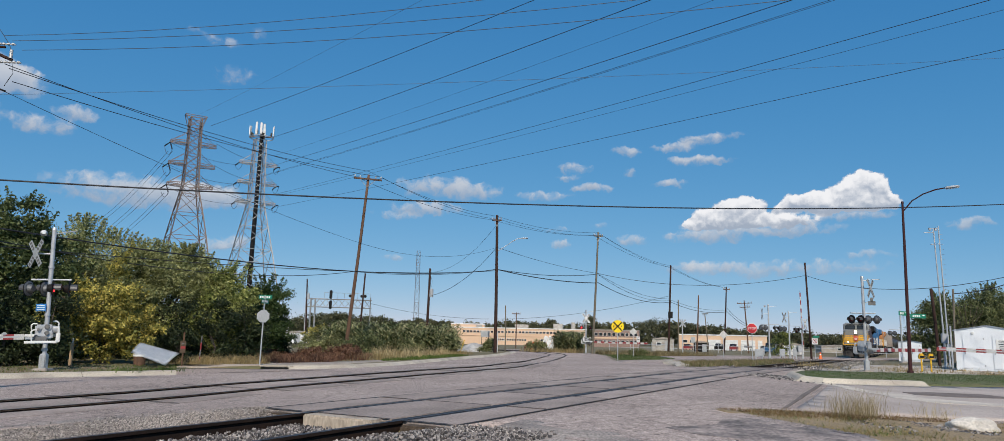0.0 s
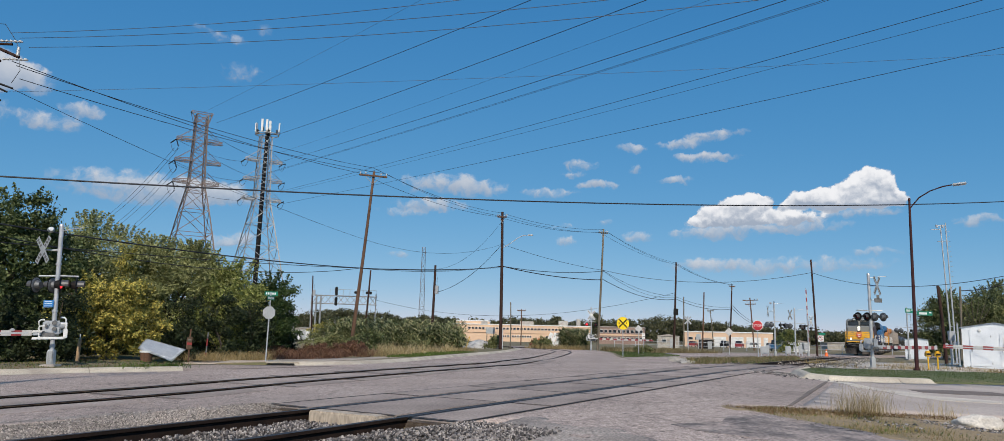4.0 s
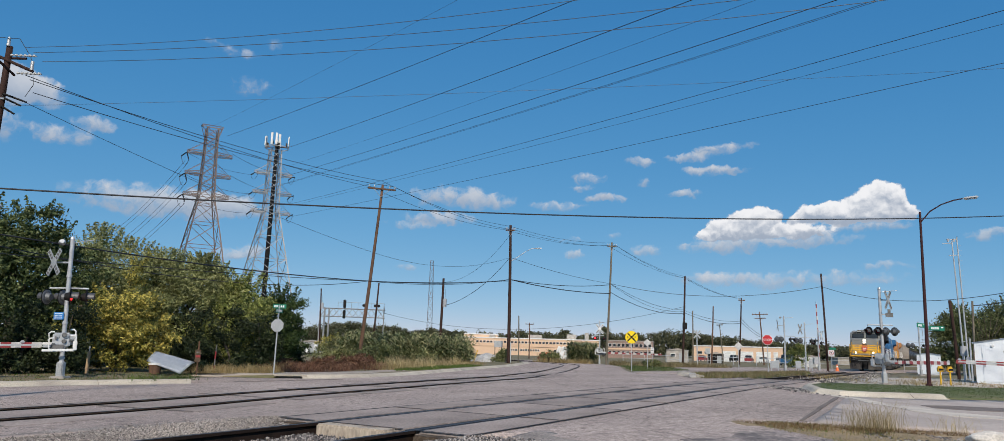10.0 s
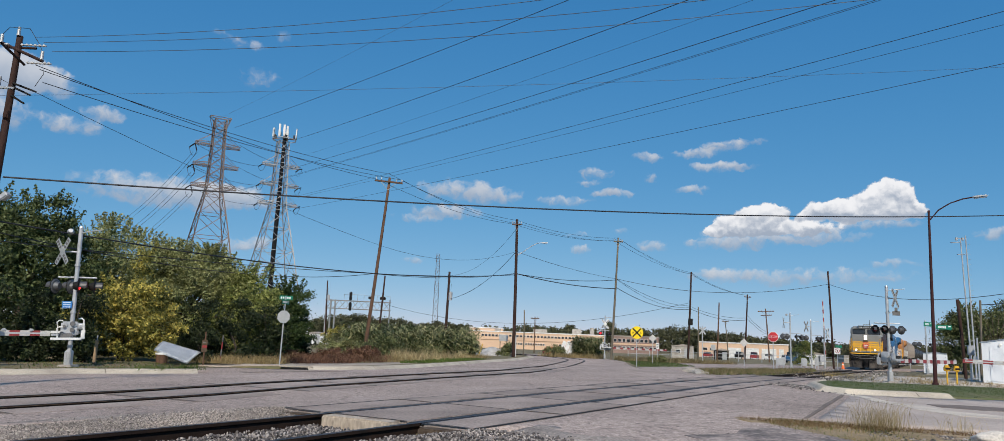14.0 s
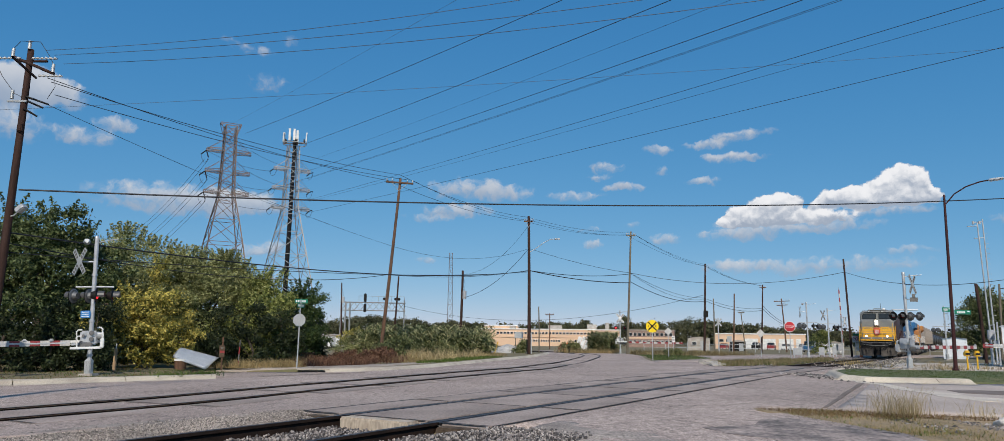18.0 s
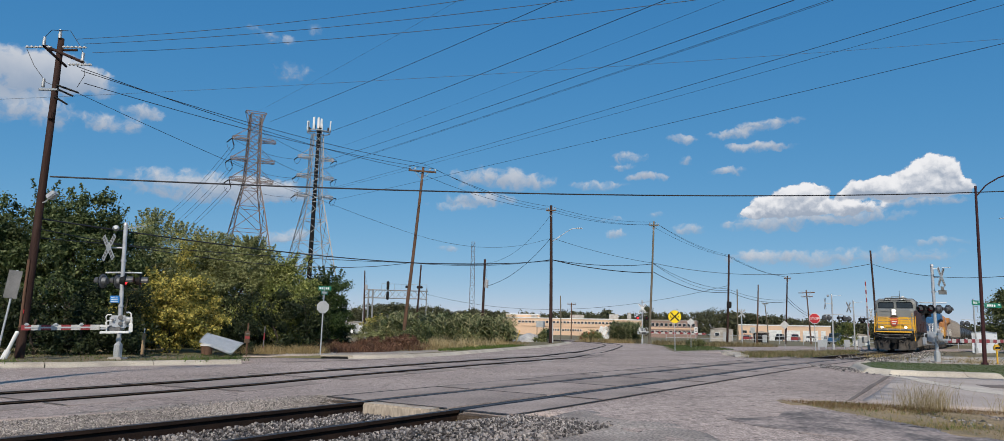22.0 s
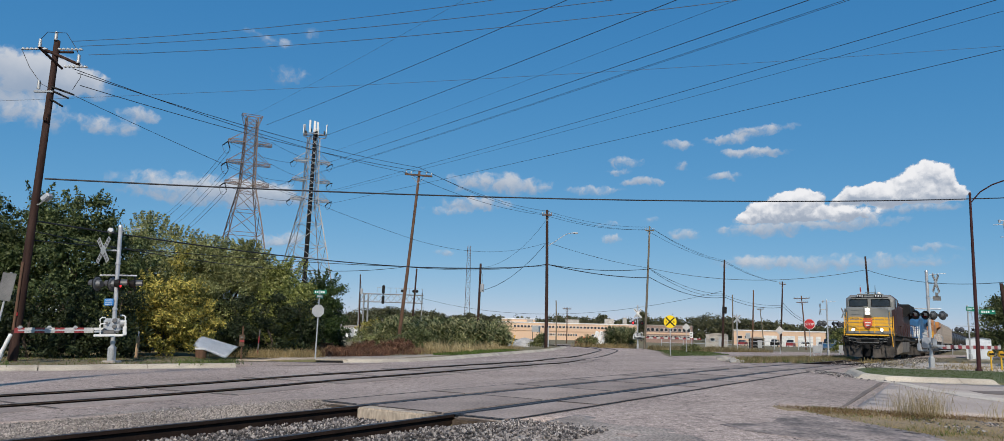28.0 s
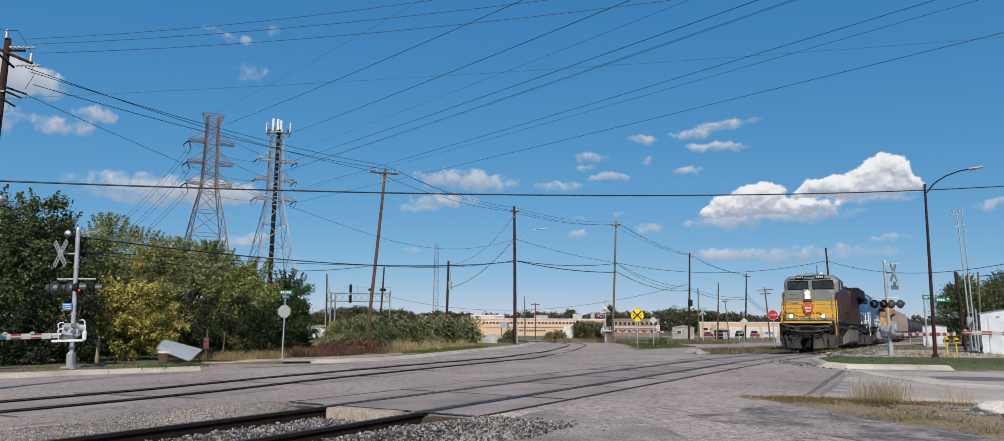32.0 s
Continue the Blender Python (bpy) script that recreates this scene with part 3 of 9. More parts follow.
def roads():
    bm = patch_bm(ROAD, 0.8, 0.012)
    solid("road", bm, ASPHALT, "worn cracked pale asphalt of a wide road junction", "road", kind="structure", smooth=True)
    # second street beyond the island and the street past the yellow sign
    bm = patch_bm([(16.5, 36.6), (22, 38.8), (34, 47.5), (60, 62), (60, 70), (34, 56), (24.5, 49.5)], 1.5, 0.01)
    solid("side_road", bm, PALE_GRAVEL, "pale gravel side road behind the grass island", "road", kind="structure", smooth=True)
    bm = patch_bm([(11.05, 47.9), (12.4, 50.0), (22, 62), (60, 96), (60, 110), (20, 84), (9.0, 53.0), (8.0, 48.7), (7.7, 44.6)], 2.0, 0.01)
    solid("side_road", bm, ASPHALT, "asphalt side street past the warning sign", "road", kind="structure", smooth=True)
    for poly, name, label in (
            ([(5.03, 13.1), (5.12, 13.15), (6.36, 15.5), (7.0, 16.75), (7.84, 18.35), (8.6, 19.8), (9.31, 21.2), (9.26, 21.23), (8.5, 19.86), (7.76, 18.4), (6.85, 16.7), (6.3, 15.57)], "tar_strip", "dark tar seam across the asphalt"),
            
            ([(10.3, 18.3), (11.2, 18.2), (13.4, 18.9), (13.0, 19.9), (11.4, 19.6), (10.4, 19.1)], "tar_patch", "dark repair patch in the side road"),
            ([(-9.5, 26.5), (-6.5, 29.3), (-6.9, 29.7), (-9.9, 27.0)], "tar_patch", "dark repair patch near the kerb")):
        solid(name, patch_bm(poly, 0.35, 0.024), ASPHALT_DARK, label, "asphalt patch", kind="structure")
    solid("oiled_asphalt", patch_bm([(3.78, 11.3), (4.12, 10.55), (4.55, 9.7), (5.25, 8.4), (6.1, 6.8), (6.9, 5), (4.6, 5), (4.2, 7.0), (3.4, 8.3), (2.4, 9.2), (2.2, 9.7), (3.0, 10.2), (3.3, 10.9)], 0.25, 0.017), ASPHALT_OILED, "dark oily asphalt along the near grass", "asphalt patch", kind="structure")
    solid("concrete_slab", patch_bm([(5.2, 12.75), (5.35, 13.3), (6.6, 15.6), (8.0, 18.3), (9.4, 21.0), (9.6, 21.35), (10.6, 21.55), (12.6, 22.2), (16.4, 24.2), (24, 28.5), (40, 37.1), (60, 45.5), (60, 33.5), (20, 16.6), (10, 13.0), (7.84, 12.6), (6.4, 12.6)], 0.8, 0.0165), CONCRETE_ROAD, "pale concrete of the side road", "concrete", kind="structure", smooth=True)
    # pale worn concrete seam that crosses the side road
    solid("concrete_seam", patch_bm([(9.19, 21.5), (9.7, 20.9), (9.5, 19.0), (9.9, 18.4), (9.95, 17.2), (11.0, 16.75), (12.8, 16.9), (12.8, 16.5), (10.9, 16.0), (9.4, 16.0), (9.0, 16.9), (9.1, 17.7), (8.95, 18.8), (9.3, 20.4), (9.05, 21.2)], 0.3, 0.025), SEAM, "pale worn concrete seam across the side road", "concrete", kind="structure")
    solid("gravel_shoulder", patch_bm([(-14, 4.4), (-7.6, 8.1), (-5.9, 9.3), (-4.8, 10.5), (-4.0, 11.4), (-3.35, 10.6), (-3.05, 9.85), (-2.98, 9.6), (-4.41, 7.0), (-5.83, 4.5), (-7.25, 2.0)], 0.16, 0.0, shoulder_z), GRAVEL, "gravel and dirt shoulder beside the open rails", "gravel", kind="structure", smooth=True)
    solid("dirt_patch", patch_bm([(0.4, 9.9), (-0.4, 8.4), (-0.9, 7.0), (-1.5, 5.0), (-1.2, 2.5), (2.0, 2.5), (1.9, 5.5), (1.7, 8.3), (1.2, 9.6)], 0.16, 0.0, lambda x, y: ground_z(x, y) + 0.014 + 0.03 * noise.noise(Vector((x * 1.3, y * 1.3, 0))) + 0.012 * noise.noise(Vector((x * 5, y * 5, 0)))), GRAVEL, "pale dirt and broken asphalt beside the crossing", "dirt", kind="structure", smooth=True)
    solid("dirt_patch", patch_bm([(14.2, 30.2), (15.5, 36.0), (24, 48.5), (34, 55), (60, 69), (60, 47), (36, 36.6), (24.5, 33.0), (18.5, 31.2)], 1.2, -0.004), PALE_GRAVEL, "pale dirt and gravel lot behind the grass island", "dirt", kind="structure", smooth=True)
    solid("near_verge", patch_bm([(7.8, 3), (6.15, 6.8), (5.3, 8.4), (4.6, 9.7), (4.18, 10.6), (3.85, 11.4), (3.6, 12.3), (3.75, 12.85), (4.81, 12.8), (5.76, 12.63), (6.5, 12.5), (7.3, 12.5), (10, 12.95), (20, 16.3), (20, 3)], 0.22, 0.0, lambda x, y: ground_z(x, y) + 0.006 + 0.03 * noise.noise(Vector((x * 1.7, y * 1.7, 7))) + 0.012 * noise.noise(Vector((x * 5, y * 5, 2)))), DRY_SOIL, "dry patchy grass and earth at the near road edge", "verge", kind="structure", smooth=True)
    solid("verge", patch_bm([(-34, 8.75), (-24, 15.25), (-16, 20.65), (-14.5, 21.75), (-13.4, 23.1), (-11.95, 24.3), (-10.7, 25.15), (-12.9, 29.0), (-20, 40), (-60, 40), (-60, 10)], 0.8, 0.0, lambda x, y: ground_z(x, y) + 0.005 + 0.12 * sm(((-10.7 - x) * 0.87 + (25.15 - y) * -0.0 - (y - 25.15) * 0.496) / 0.9)), SOIL, "grassy verge behind the kerb", "verge", kind="structure", smooth=True)
    solid("verge", patch_bm([(-11.6, 30.75), (-9.8, 30.95), (-8.6, 31.3), (-7.6, 32.2), (-6.5, 33.8), (-5.45, 36.6), (-3.84, 43.55), (-2.0, 52), (0.0, 61.2), (1.6, 75), (-30, 75), (-30, 41), (-20, 41)], 1.0, 0.0, far_verge_z), SOIL, "dry grassy verge behind the kerb", "verge", kind="structure", smooth=True)
    solid("grass_island", patch_bm([(11.7, 28.3), (10.35, 25.8), (9.72, 23.8), (9.33, 22.4), (9.6, 21.83), (10.6, 22.02), (12.6, 22.67), (16.4, 24.73), (24, 29.05), (40, 37.7), (36, 41), (24, 34.6), (18.5, 31.6), (14.7, 29.7), (12.6, 29.0)], 0.7, 0.0, lambda x, y: ground_z(x, y) + 0.13 - 0.105 * sm((x - 12.4) / 1.3) * (1 - sm((y - 23.0 - 0.54 * (x - 13)) / 1.6))), LAWN_SOIL, "mown grass island inside a kerb", "grass", kind="structure", smooth=True)
    solid("footpath", patch_bm([(-13.2, 31.0), (-11.4, 31.2), (-9.0, 31.9), (-7.9, 33.1), (-7.0, 35.0), (-6.0, 38.6), (-5.2, 42.0), (-5.9, 42.2), (-7.2, 38.8), (-8.6, 35.9), (-10.0, 34.2), (-11.6, 33.2), (-13.6, 32.6)], 0.5, 0.0, lambda x, y: far_verge_z(x, y) + 0.016 + 0.01 * noise.noise(Vector((x * 2, y * 2, 5)))), DIRT, "pale worn footpath and bare dirt behind the kerb", "footpath", kind="structure", smooth=True)
    kerb_run("kerb_left", KERB_LEFT, 1, "old cream concrete kerb below the trees")
    kerb_run("kerb_back", KERB_BACK, 1, "old cream concrete kerb along the far verge")
    kerb_run("kerb_island", ISLAND, 1, "rounded concrete kerb round the grass island")
    stones("rubble", 900, lambda r: (lambda x, y: (x, y, ground_z(x, y) + 0.02))(9.2 + abs(r.gauss(0, 0.35)) * (-1) + 0.25, 24.2 + r.gauss(0, 1.1)), 0.015, 0.05, "loose grey rubble beside the island kerb", 12)
    stones("loose_rubble", 1100, lambda r: (lambda x, y: (x, y, ground_z(x, y) + 0.005))(r.uniform(14.5, 34), r.uniform(30.5, 47)) if r.random() < 0.7 else (lambda q: (on_track(q, -r.uniform(1.8, 4.5)).x, on_track(q, 0).y, ground_z(on_track(q, -3).x, q) + 0.02))(r.uniform(33, 60)), 0.012, 0.05, "pale broken stone scattered over the dirt lot", 22)
    # low concrete edge and rubble before the tall grass
    bm = bmesh.new()
    rng = random.Random(4)
    for k in range(60):
        t = rng.random()
        x, y = 9.8 + 1.2 * t + rng.uniform(-0.3, 0.3), 39.2 + 8.5 * t + rng.uniform(-0.8, 0.8)
        s = rng.uniform(0.1, 0.35)
        box(bm, (0, 0, 0), (s * 1.6, s, s * 0.4), pose(x, y, ground_z(x, y) + 0.06, rng.uniform(-15, 15), rng.uniform(-15, 15), rng.uniform(0, 180)))
    solid("rubble", bm, CONCRETE, "broken slabs of pale concrete along the road edge", "rubble", kind="stuff")


# ---- tracks ----
def rail_bm(pts):
    """A flat-bottomed rail below the given running line."""
    prof = [(-0.036, 0), (0.036, 0), (0.036, -0.035), (0.009, -0.05), (0.009, -0.14), (0.07, -0.155), (0.07, -0.17), (-0.07, -0.17), (-0.07, -0.155), (-0.009, -0.14), (-0.009, -0.05), (-0.036, -0.035)]
    bm = bmesh.new()
    rings = []
    for i, p in enumerate(pts):
        d = (pts[min(i + 1, len(pts) - 1)] - pts[max(i - 1, 0)]).normalized()
        s = Vector((d.y, -d.x, 0)).normalized()
        rings.append([bm.verts.new((p.x + s.x * a, p.y + s.y * a, p.z + b)) for a, b in prof])
    n = len(prof)
    for r, q in zip(rings, rings[1:]):
        for k in range(n):
            f = bm.faces.new((r[k], q[k], q[(k + 1) % n], r[(k + 1) % n]))
            f.material_index = 1 if k == 0 else 0
    bmesh.ops.recalc_face_normals(bm, faces=bm.faces)
    return bm


def strip_bm(pts, w, thick=0.01):
    bm = bmesh.new()
    rows = []
    for i, p in enumerate(pts):
        d = (pts[min(i + 1, len(pts) - 1)] - pts[max(i - 1, 0)]).normalized()
        s = Vector((d.y, -d.x, 0)).normalized() * w / 2
        rows.append((bm.verts.new(p - s), bm.verts.new(p + s), bm.verts.new(p + s - Vector((0, 0, thick))), bm.verts.new(p - s - Vector((0, 0, thick)))))
    for a, b in zip(rows, rows[1:]):
        for k in range(3):
            bm.faces.new((a[k], a[(k + 1) % 4], b[(k + 1) % 4], b[k]))
    bmesh.ops.recalc_face_normals(bm, faces=bm.faces)
    return bm


def offset_line(pts, off):
    out = []
    for i, p in enumerate(pts):
        d = (pts[min(i + 1, len(pts) - 1)] - pts[max(i - 1, 0)]).normalized()
        out.append(p + Vector((-d.y, d.x, 0)).normalized() * off)
    return out


def slab(bm, length, width, height):
    return box(bm, (0, 0, -height / 2), (length, width, height), bevel=0.012)


def track_one():
    top = thing("track_one", Matrix.Identity(4), "rusty railway track that crosses the road on concrete panels", "railway track", kind="structure")
    line = [on_track(y, 0, rail_z(y)) for y in (-12, 0, 10, 24, 34, 60, 80, 104, 200, 420)]
    for off in (0.7525, -0.7525):
        part("rail", rail_bm(offset_line(line, off)), [RAIL_RUST, RAIL_TOP], top)
    a = math.degrees(math.atan2(TDIR.y, TDIR.x))
    # ties
    me = finish(box(bmesh.new(), (0, 0, 0), (0.22, 2.55, 0.16), bevel=0.01), "tie", TIE)
    ys = [1.2 + 0.47 * k for k in range(18)] + [35.2 + 0.5 * k for k in range(90)]
    for y in ys:
        p = on_track(y, 0, rail_z(y) - 0.255)
        share("tie", me, top, pose(p.x, p.y, p.z, 0, 0, a + random.uniform(-1, 1)))
    # concrete panels between and beside the rails
    n = 11
    length = (CROSSING[1] - 9.87) * 1.149 / n
    inner = finish(slab(bmesh.new(), length - 0.02, 1.25, 0.24), "panel", PANEL)
    outer = finish(slab(bmesh.new(), length - 0.02, 0.70, 0.24), "panel", PANEL)
    for k in range(n):
        y = 9.87 + (k + 0.5) * length / 1.149
        for off, me in ((0, inner), (1.22, outer), (-1.22, outer)):
            p = on_track(y, off, rail_z(y) + 0.006 + random.uniform(-0.004, 0.004))
            share("panel", me, top, pose(p.x, p.y, p.z, random.uniform(-0.1, 0.1), 0, a))
    for s in (1, -1):
        for e, w in ((0.671, 0.09), (0.829, 0.08)):
            part("flange_filler", strip_bm([on_track(y, s * e, rail_z(y) - 0.004) for y in (9.9, 24, 34.4)], w), RUBBER, top)
    for k in range(n + 1):
        y = 9.87 + k * length / 1.149
        for a0, a1 in ((-0.62, 0.62), (0.88, 1.57), (-1.57, -0.88)):
            part("cross_joint", strip_bm([on_track(y, a0, rail_z(y) + 0.013), on_track(y, a1, rail_z(y) + 0.013)], 0.022, 0.004), RUBBER, top)
    for off in (1.6, -1.6):
        part("edge_joint", strip_bm([on_track(y, off, rail_z(y) + 0.004) for y in (9.9, 24, 34.4)], 0.03), RUBBER, top)
    p = on_track(9.72, 0, RAIL_Z - 0.1)
    part("end_block", box(bmesh.new(), (0, 0, 0), (0.26, 1.14, 0.22), bevel=0.02), END_BLOCK, top, "pale concrete end block with rusty stains", at=pose(p.x, p.y, p.z, 0, 0, a))
    for off in (1.27, -1.27):
        p = on_track(9.74, off, RAIL_Z - 0.09)
        part("end_block", box(bmesh.new(), (0, 0, 0), (0.22, 0.6, 0.14), bevel=0.02), TIE, top, at=pose(p.x, p.y, p.z, 0, 0, a))
    # stones of the bed
    stones("ballast", 46000, lambda r: near_bed(r), 0.010, 0.0225, "grey crushed stone ballast between and beside the rails", 3)
    stones("ballast", 9000, lambda r: far_bed(r), 0.016, 0.042, "pale crushed stone ballast along the far track", 5)
    stones("loose_gravel", 26000, lambda r: shoulder(r), 0.005, 0.012, "loose small gravel on the shoulder", 6)


def near_bed(r):
    y = r.uniform(2.5, 9.85) if r.random() < 0.9 else r.uniform(9.2, 10.1)
    d = r.uniform(-2.9, 0.7)
    p = on_track(y, d)
    if abs(abs(d) - 0.7525) < 0.09:
        return None
    if y > 9.56 and abs(d) < 1.6:
        return None
    top = 0.285 if abs(d) < 0.66 else 0.30 + 0.1 * sm((abs(d) - 0.9) / 0.8)
    return p.x, p.y, top + r.uniform(-0.02, 0.05)


def far_bed(r):
    y = r.uniform(34.8, 75)
    d = r.gauss(0, 1.5)
    if abs(abs(d) - 0.7525) < 0.09 or abs(d) > 4.5:
        return None
    p = on_track(y, d)
    return p.x, p.y, (rail_z(y) - 0.175 if abs(d) < 1.3 else ground_z(p.x, p.y) - 0.02) + r.uniform(-0.02, 0.06)


def shoulder_z(x, y):
    """The gravel shoulder, which comes down to the rail."""
    d = track_off(x, y)
    return ground_z(x, y) + 0.012 - 0.06 * (1 - sm((d - 0.8) / 0.7)) + 0.025 * noise.noise(Vector((x * 0.9, y * 0.9, 3))) + 0.012 * noise.noise(Vector((x * 4, y * 4, 3)))


def shoulder(r):
    y, d = r.uniform(3.0, 10.3), 0.84 + abs(r.gauss(0, 0.75))
    p = on_track(y, d)
    return p.x, p.y, shoulder_z(p.x, p.y) + r.uniform(-0.006, 0.008)


def stones(name, count, where, lo, hi, label, seed):
    """Many small angular stones in one mesh."""
    r = random.Random(seed)
    src = bmesh.new()
    bmesh.ops.create_icosphere(src, subdivisions=1, radius=1)
    base = [v.co.copy() for v in src.verts]
    tri = [[v.index for v in f.verts] for f in src.faces]
    src.free()
    vs, fs = [], []
    for k in range(count):
        at = where(r)
        if at is None:
            continue
        s = r.uniform(lo, hi) * (1.5 if r.random() < 0.06 else 1)
        m = Euler((r.uniform(0, 6), r.uniform(0, 6), r.uniform(0, 6))).to_matrix()
        sq = Vector((1, r.uniform(0.6, 0.95), r.uniform(0.5, 0.8))) * s
        n = len(vs)
        for b in base:
            q = b * r.uniform(0.75, 1.2)
            vs.append(m @ Vector((q.x * sq.x, q.y * sq.y, q.z * sq.z)) + Vector(at))
        fs += [[n + i for i in f] for f in tri]
    me = bpy.data.meshes.new(name)
    me.from_pydata(vs, [], fs)
    me.materials.append(STONE_RUBBLE if name == "loose_rubble" else STONE_PALE if "loose" in name else STONE_TINT)
    return tagged(new(name, me), label, "ballast", kind="stuff")


STONE_TINT = leaf_mat("stone_tints", (0.03, 0.027, 0.027), (0.11, 0.097, 0.092), (0.40, 0.36, 0.33), 0.0)
STONE_RUBBLE = leaf_mat("rubble_tints", (0.19, 0.16, 0.13), (0.40, 0.35, 0.29), (0.64, 0.58, 0.50), 0.0)
STONE_PALE = leaf_mat("shoulder_stone_tints", (0.07, 0.06, 0.052), (0.21, 0.18, 0.155), (0.47, 0.41, 0.36), 0.0)
TRACK_TWO = [(-26, -28), (-16.5, -6), (-12, 3.2), (-8.27, 10.35), (-7.19, 12.53), (-6.4, 14.4), (-5.32, 17.75), (-3.65, 22.0), (-0.87, 29.5), (0.55, 34.2), (3.2, 51.0), (5.2, 64.0), (5.8, 71.0), (5.2, 78), (2.2, 88), (-6, 98), (-22, 107), (-60, 118)]


def track_two():
    top = thing("track_two", Matrix.Identity(4), "railway track set flush in the asphalt, bending away", "railway track", kind="structure")
    pts = smooth_line([(x, y, 0) for x, y in TRACK_TWO], 1.2)
    for p in pts:
        p.z = ground_z(p.x, p.y) + 0.052
    for off in (0.7525, -0.7525):
        part("rail", rail_bm(offset_line(pts, off)), [RAIL_RUST, RAIL_TOP], top)
        flush = [p for p in pts if p.y < 74 and p.x < 6.6]
        for e, w in ((-0.06, 0.042), (0.047, 0.02)):
            line = offset_line(flush, off + math.copysign(e, e * off))
            for q in line:
                q.z -= 0.01
            part("flange_filler", strip_bm(line, w, 0.006), TIE, top)
    # panels
    inner = finish(slab(bmesh.new(), 2.37, 1.30, 0.2), "panel", PANEL)
    outer = finish(slab(bmesh.new(), 2.37, 0.64, 0.2), "panel", PANEL)
    run, last = 0.0, None
    for p, q in zip(pts, pts[1:]):
        if not 8.5 < p.y < 40:
            continue
        if last is None or (p - last).length >= 2.4:
            last = p.copy()
            d = (q - p).normalized()
            a = math.degrees(math.atan2(d.y, d.x))
            for off, me in ((0, inner), (1.15, outer), (-1.15, outer)):
                c = p + Vector((-d.y, d.x, 0)) * off
                share("panel", me, top, pose(c.x, c.y, ground_z(c.x, c.y) + 0.019, 0, 0, a))
            e = p - d * 1.2
            for a0, a1 in ((-0.64, 0.64), (0.84, 1.46), (-1.46, -0.84)):
                ends = [e + Vector((-d.y, d.x, 0)) * q for q in (a0, a1)]
                part("cross_joint", strip_bm([Vector((q.x, q.y, ground_z(q.x, q.y) + 0.03)) for q in ends], 0.022, 0.004), RUBBER, top)


ground_sheet()
roads()
track_one()
track_two()


# ---- train ----
NOSE_Y = ((0, 93.5), (6, 87.0), (10, 82.0), (14, 76.4), (18, 70.0), (23, 61.0), (28, 51.4), (32, 43.2))   # where the first nose stands on the line, by seconds
HEADING = math.degrees(math.atan2(-TDIR.y, -TDIR.x))
TRAIN = []      # vehicle, metres behind the first nose


def wheel_mesh():
    bm = bmesh.new()
    for y, r, w in ((-0.72, 0.5, 0.1), (-0.655, 0.535, 0.03), (0.72, 0.5, 0.1), (0.655, 0.535, 0.03)):
        rod(bm, (0, y - w / 2, 0), (0, y + w / 2, 0), r, r, 18)
    rod(bm, (0, -0.9, 0), (0, 0.9, 0), 0.09, 0.09, 8)
    return finish(bm, "wheelset", SOOT)


WHEELSET = wheel_mesh()


def truck(parent, x, axles, spacing):
    """A bogie centred at x."""
    bm = bmesh.new()
    half = spacing * (axles - 1) / 2
    for s in (-1, 1):
        box(bm, (0, s * 0.98, 0.62), (2 * half + 0.9, 0.14, 0.3), bevel=0.03)
        for k in range(axles):
            ax = -half + k * spacing
            box(bm, (ax, s * 1.06, 0.5), (0.34, 0.16, 0.36), bevel=0.03)
            for e in (-0.32, 0.32):
                rod(bm, (ax + e, s * 1.0, 0.66), (ax + e, s * 1.0, 1.02), 0.09, 0.09, 8)
        box(bm, (0, s * 1.0, 0.98), (2 * half - 0.3, 0.2, 0.14), bevel=0.02)
    box(bm, (0, 0, 0.75), (0.6, 2.0, 0.3))
    tr = part("truck", bm, SOOT, parent, "dark sprung truck frame", at=pose(x, 0, 0))
    for k in range(axles):
        share("wheelset", WHEELSET, tr, pose(-half + k * spacing, 0, 0.5))


def loft(bm, sections):
    """Outlines of equal length joined end to end and closed."""
    rings = [[bm.verts.new(p) for p in s] for s in sections]
    for r, q in zip(rings, rings[1:]):
        for k in range(len(r)):
            bm.faces.new((r[k], r[(k + 1) % len(r)], q[(k + 1) % len(q)], q[k]))
    bm.faces.new(rings[0])
    bm.faces.new(rings[-1])
    bmesh.ops.recalc_face_normals(bm, faces=bm.faces)
    return bm


def section(x, w, z0, z1, cut):
    """A body outline across the track: half width w, bevelled upper corners."""
    return [(x, -w, z0), (x, w, z0), (x, w, z1 - cut), (x, w - cut * 1.1, z1), (x, -w + cut * 1.1, z1), (x, -w, z1 - cut)]


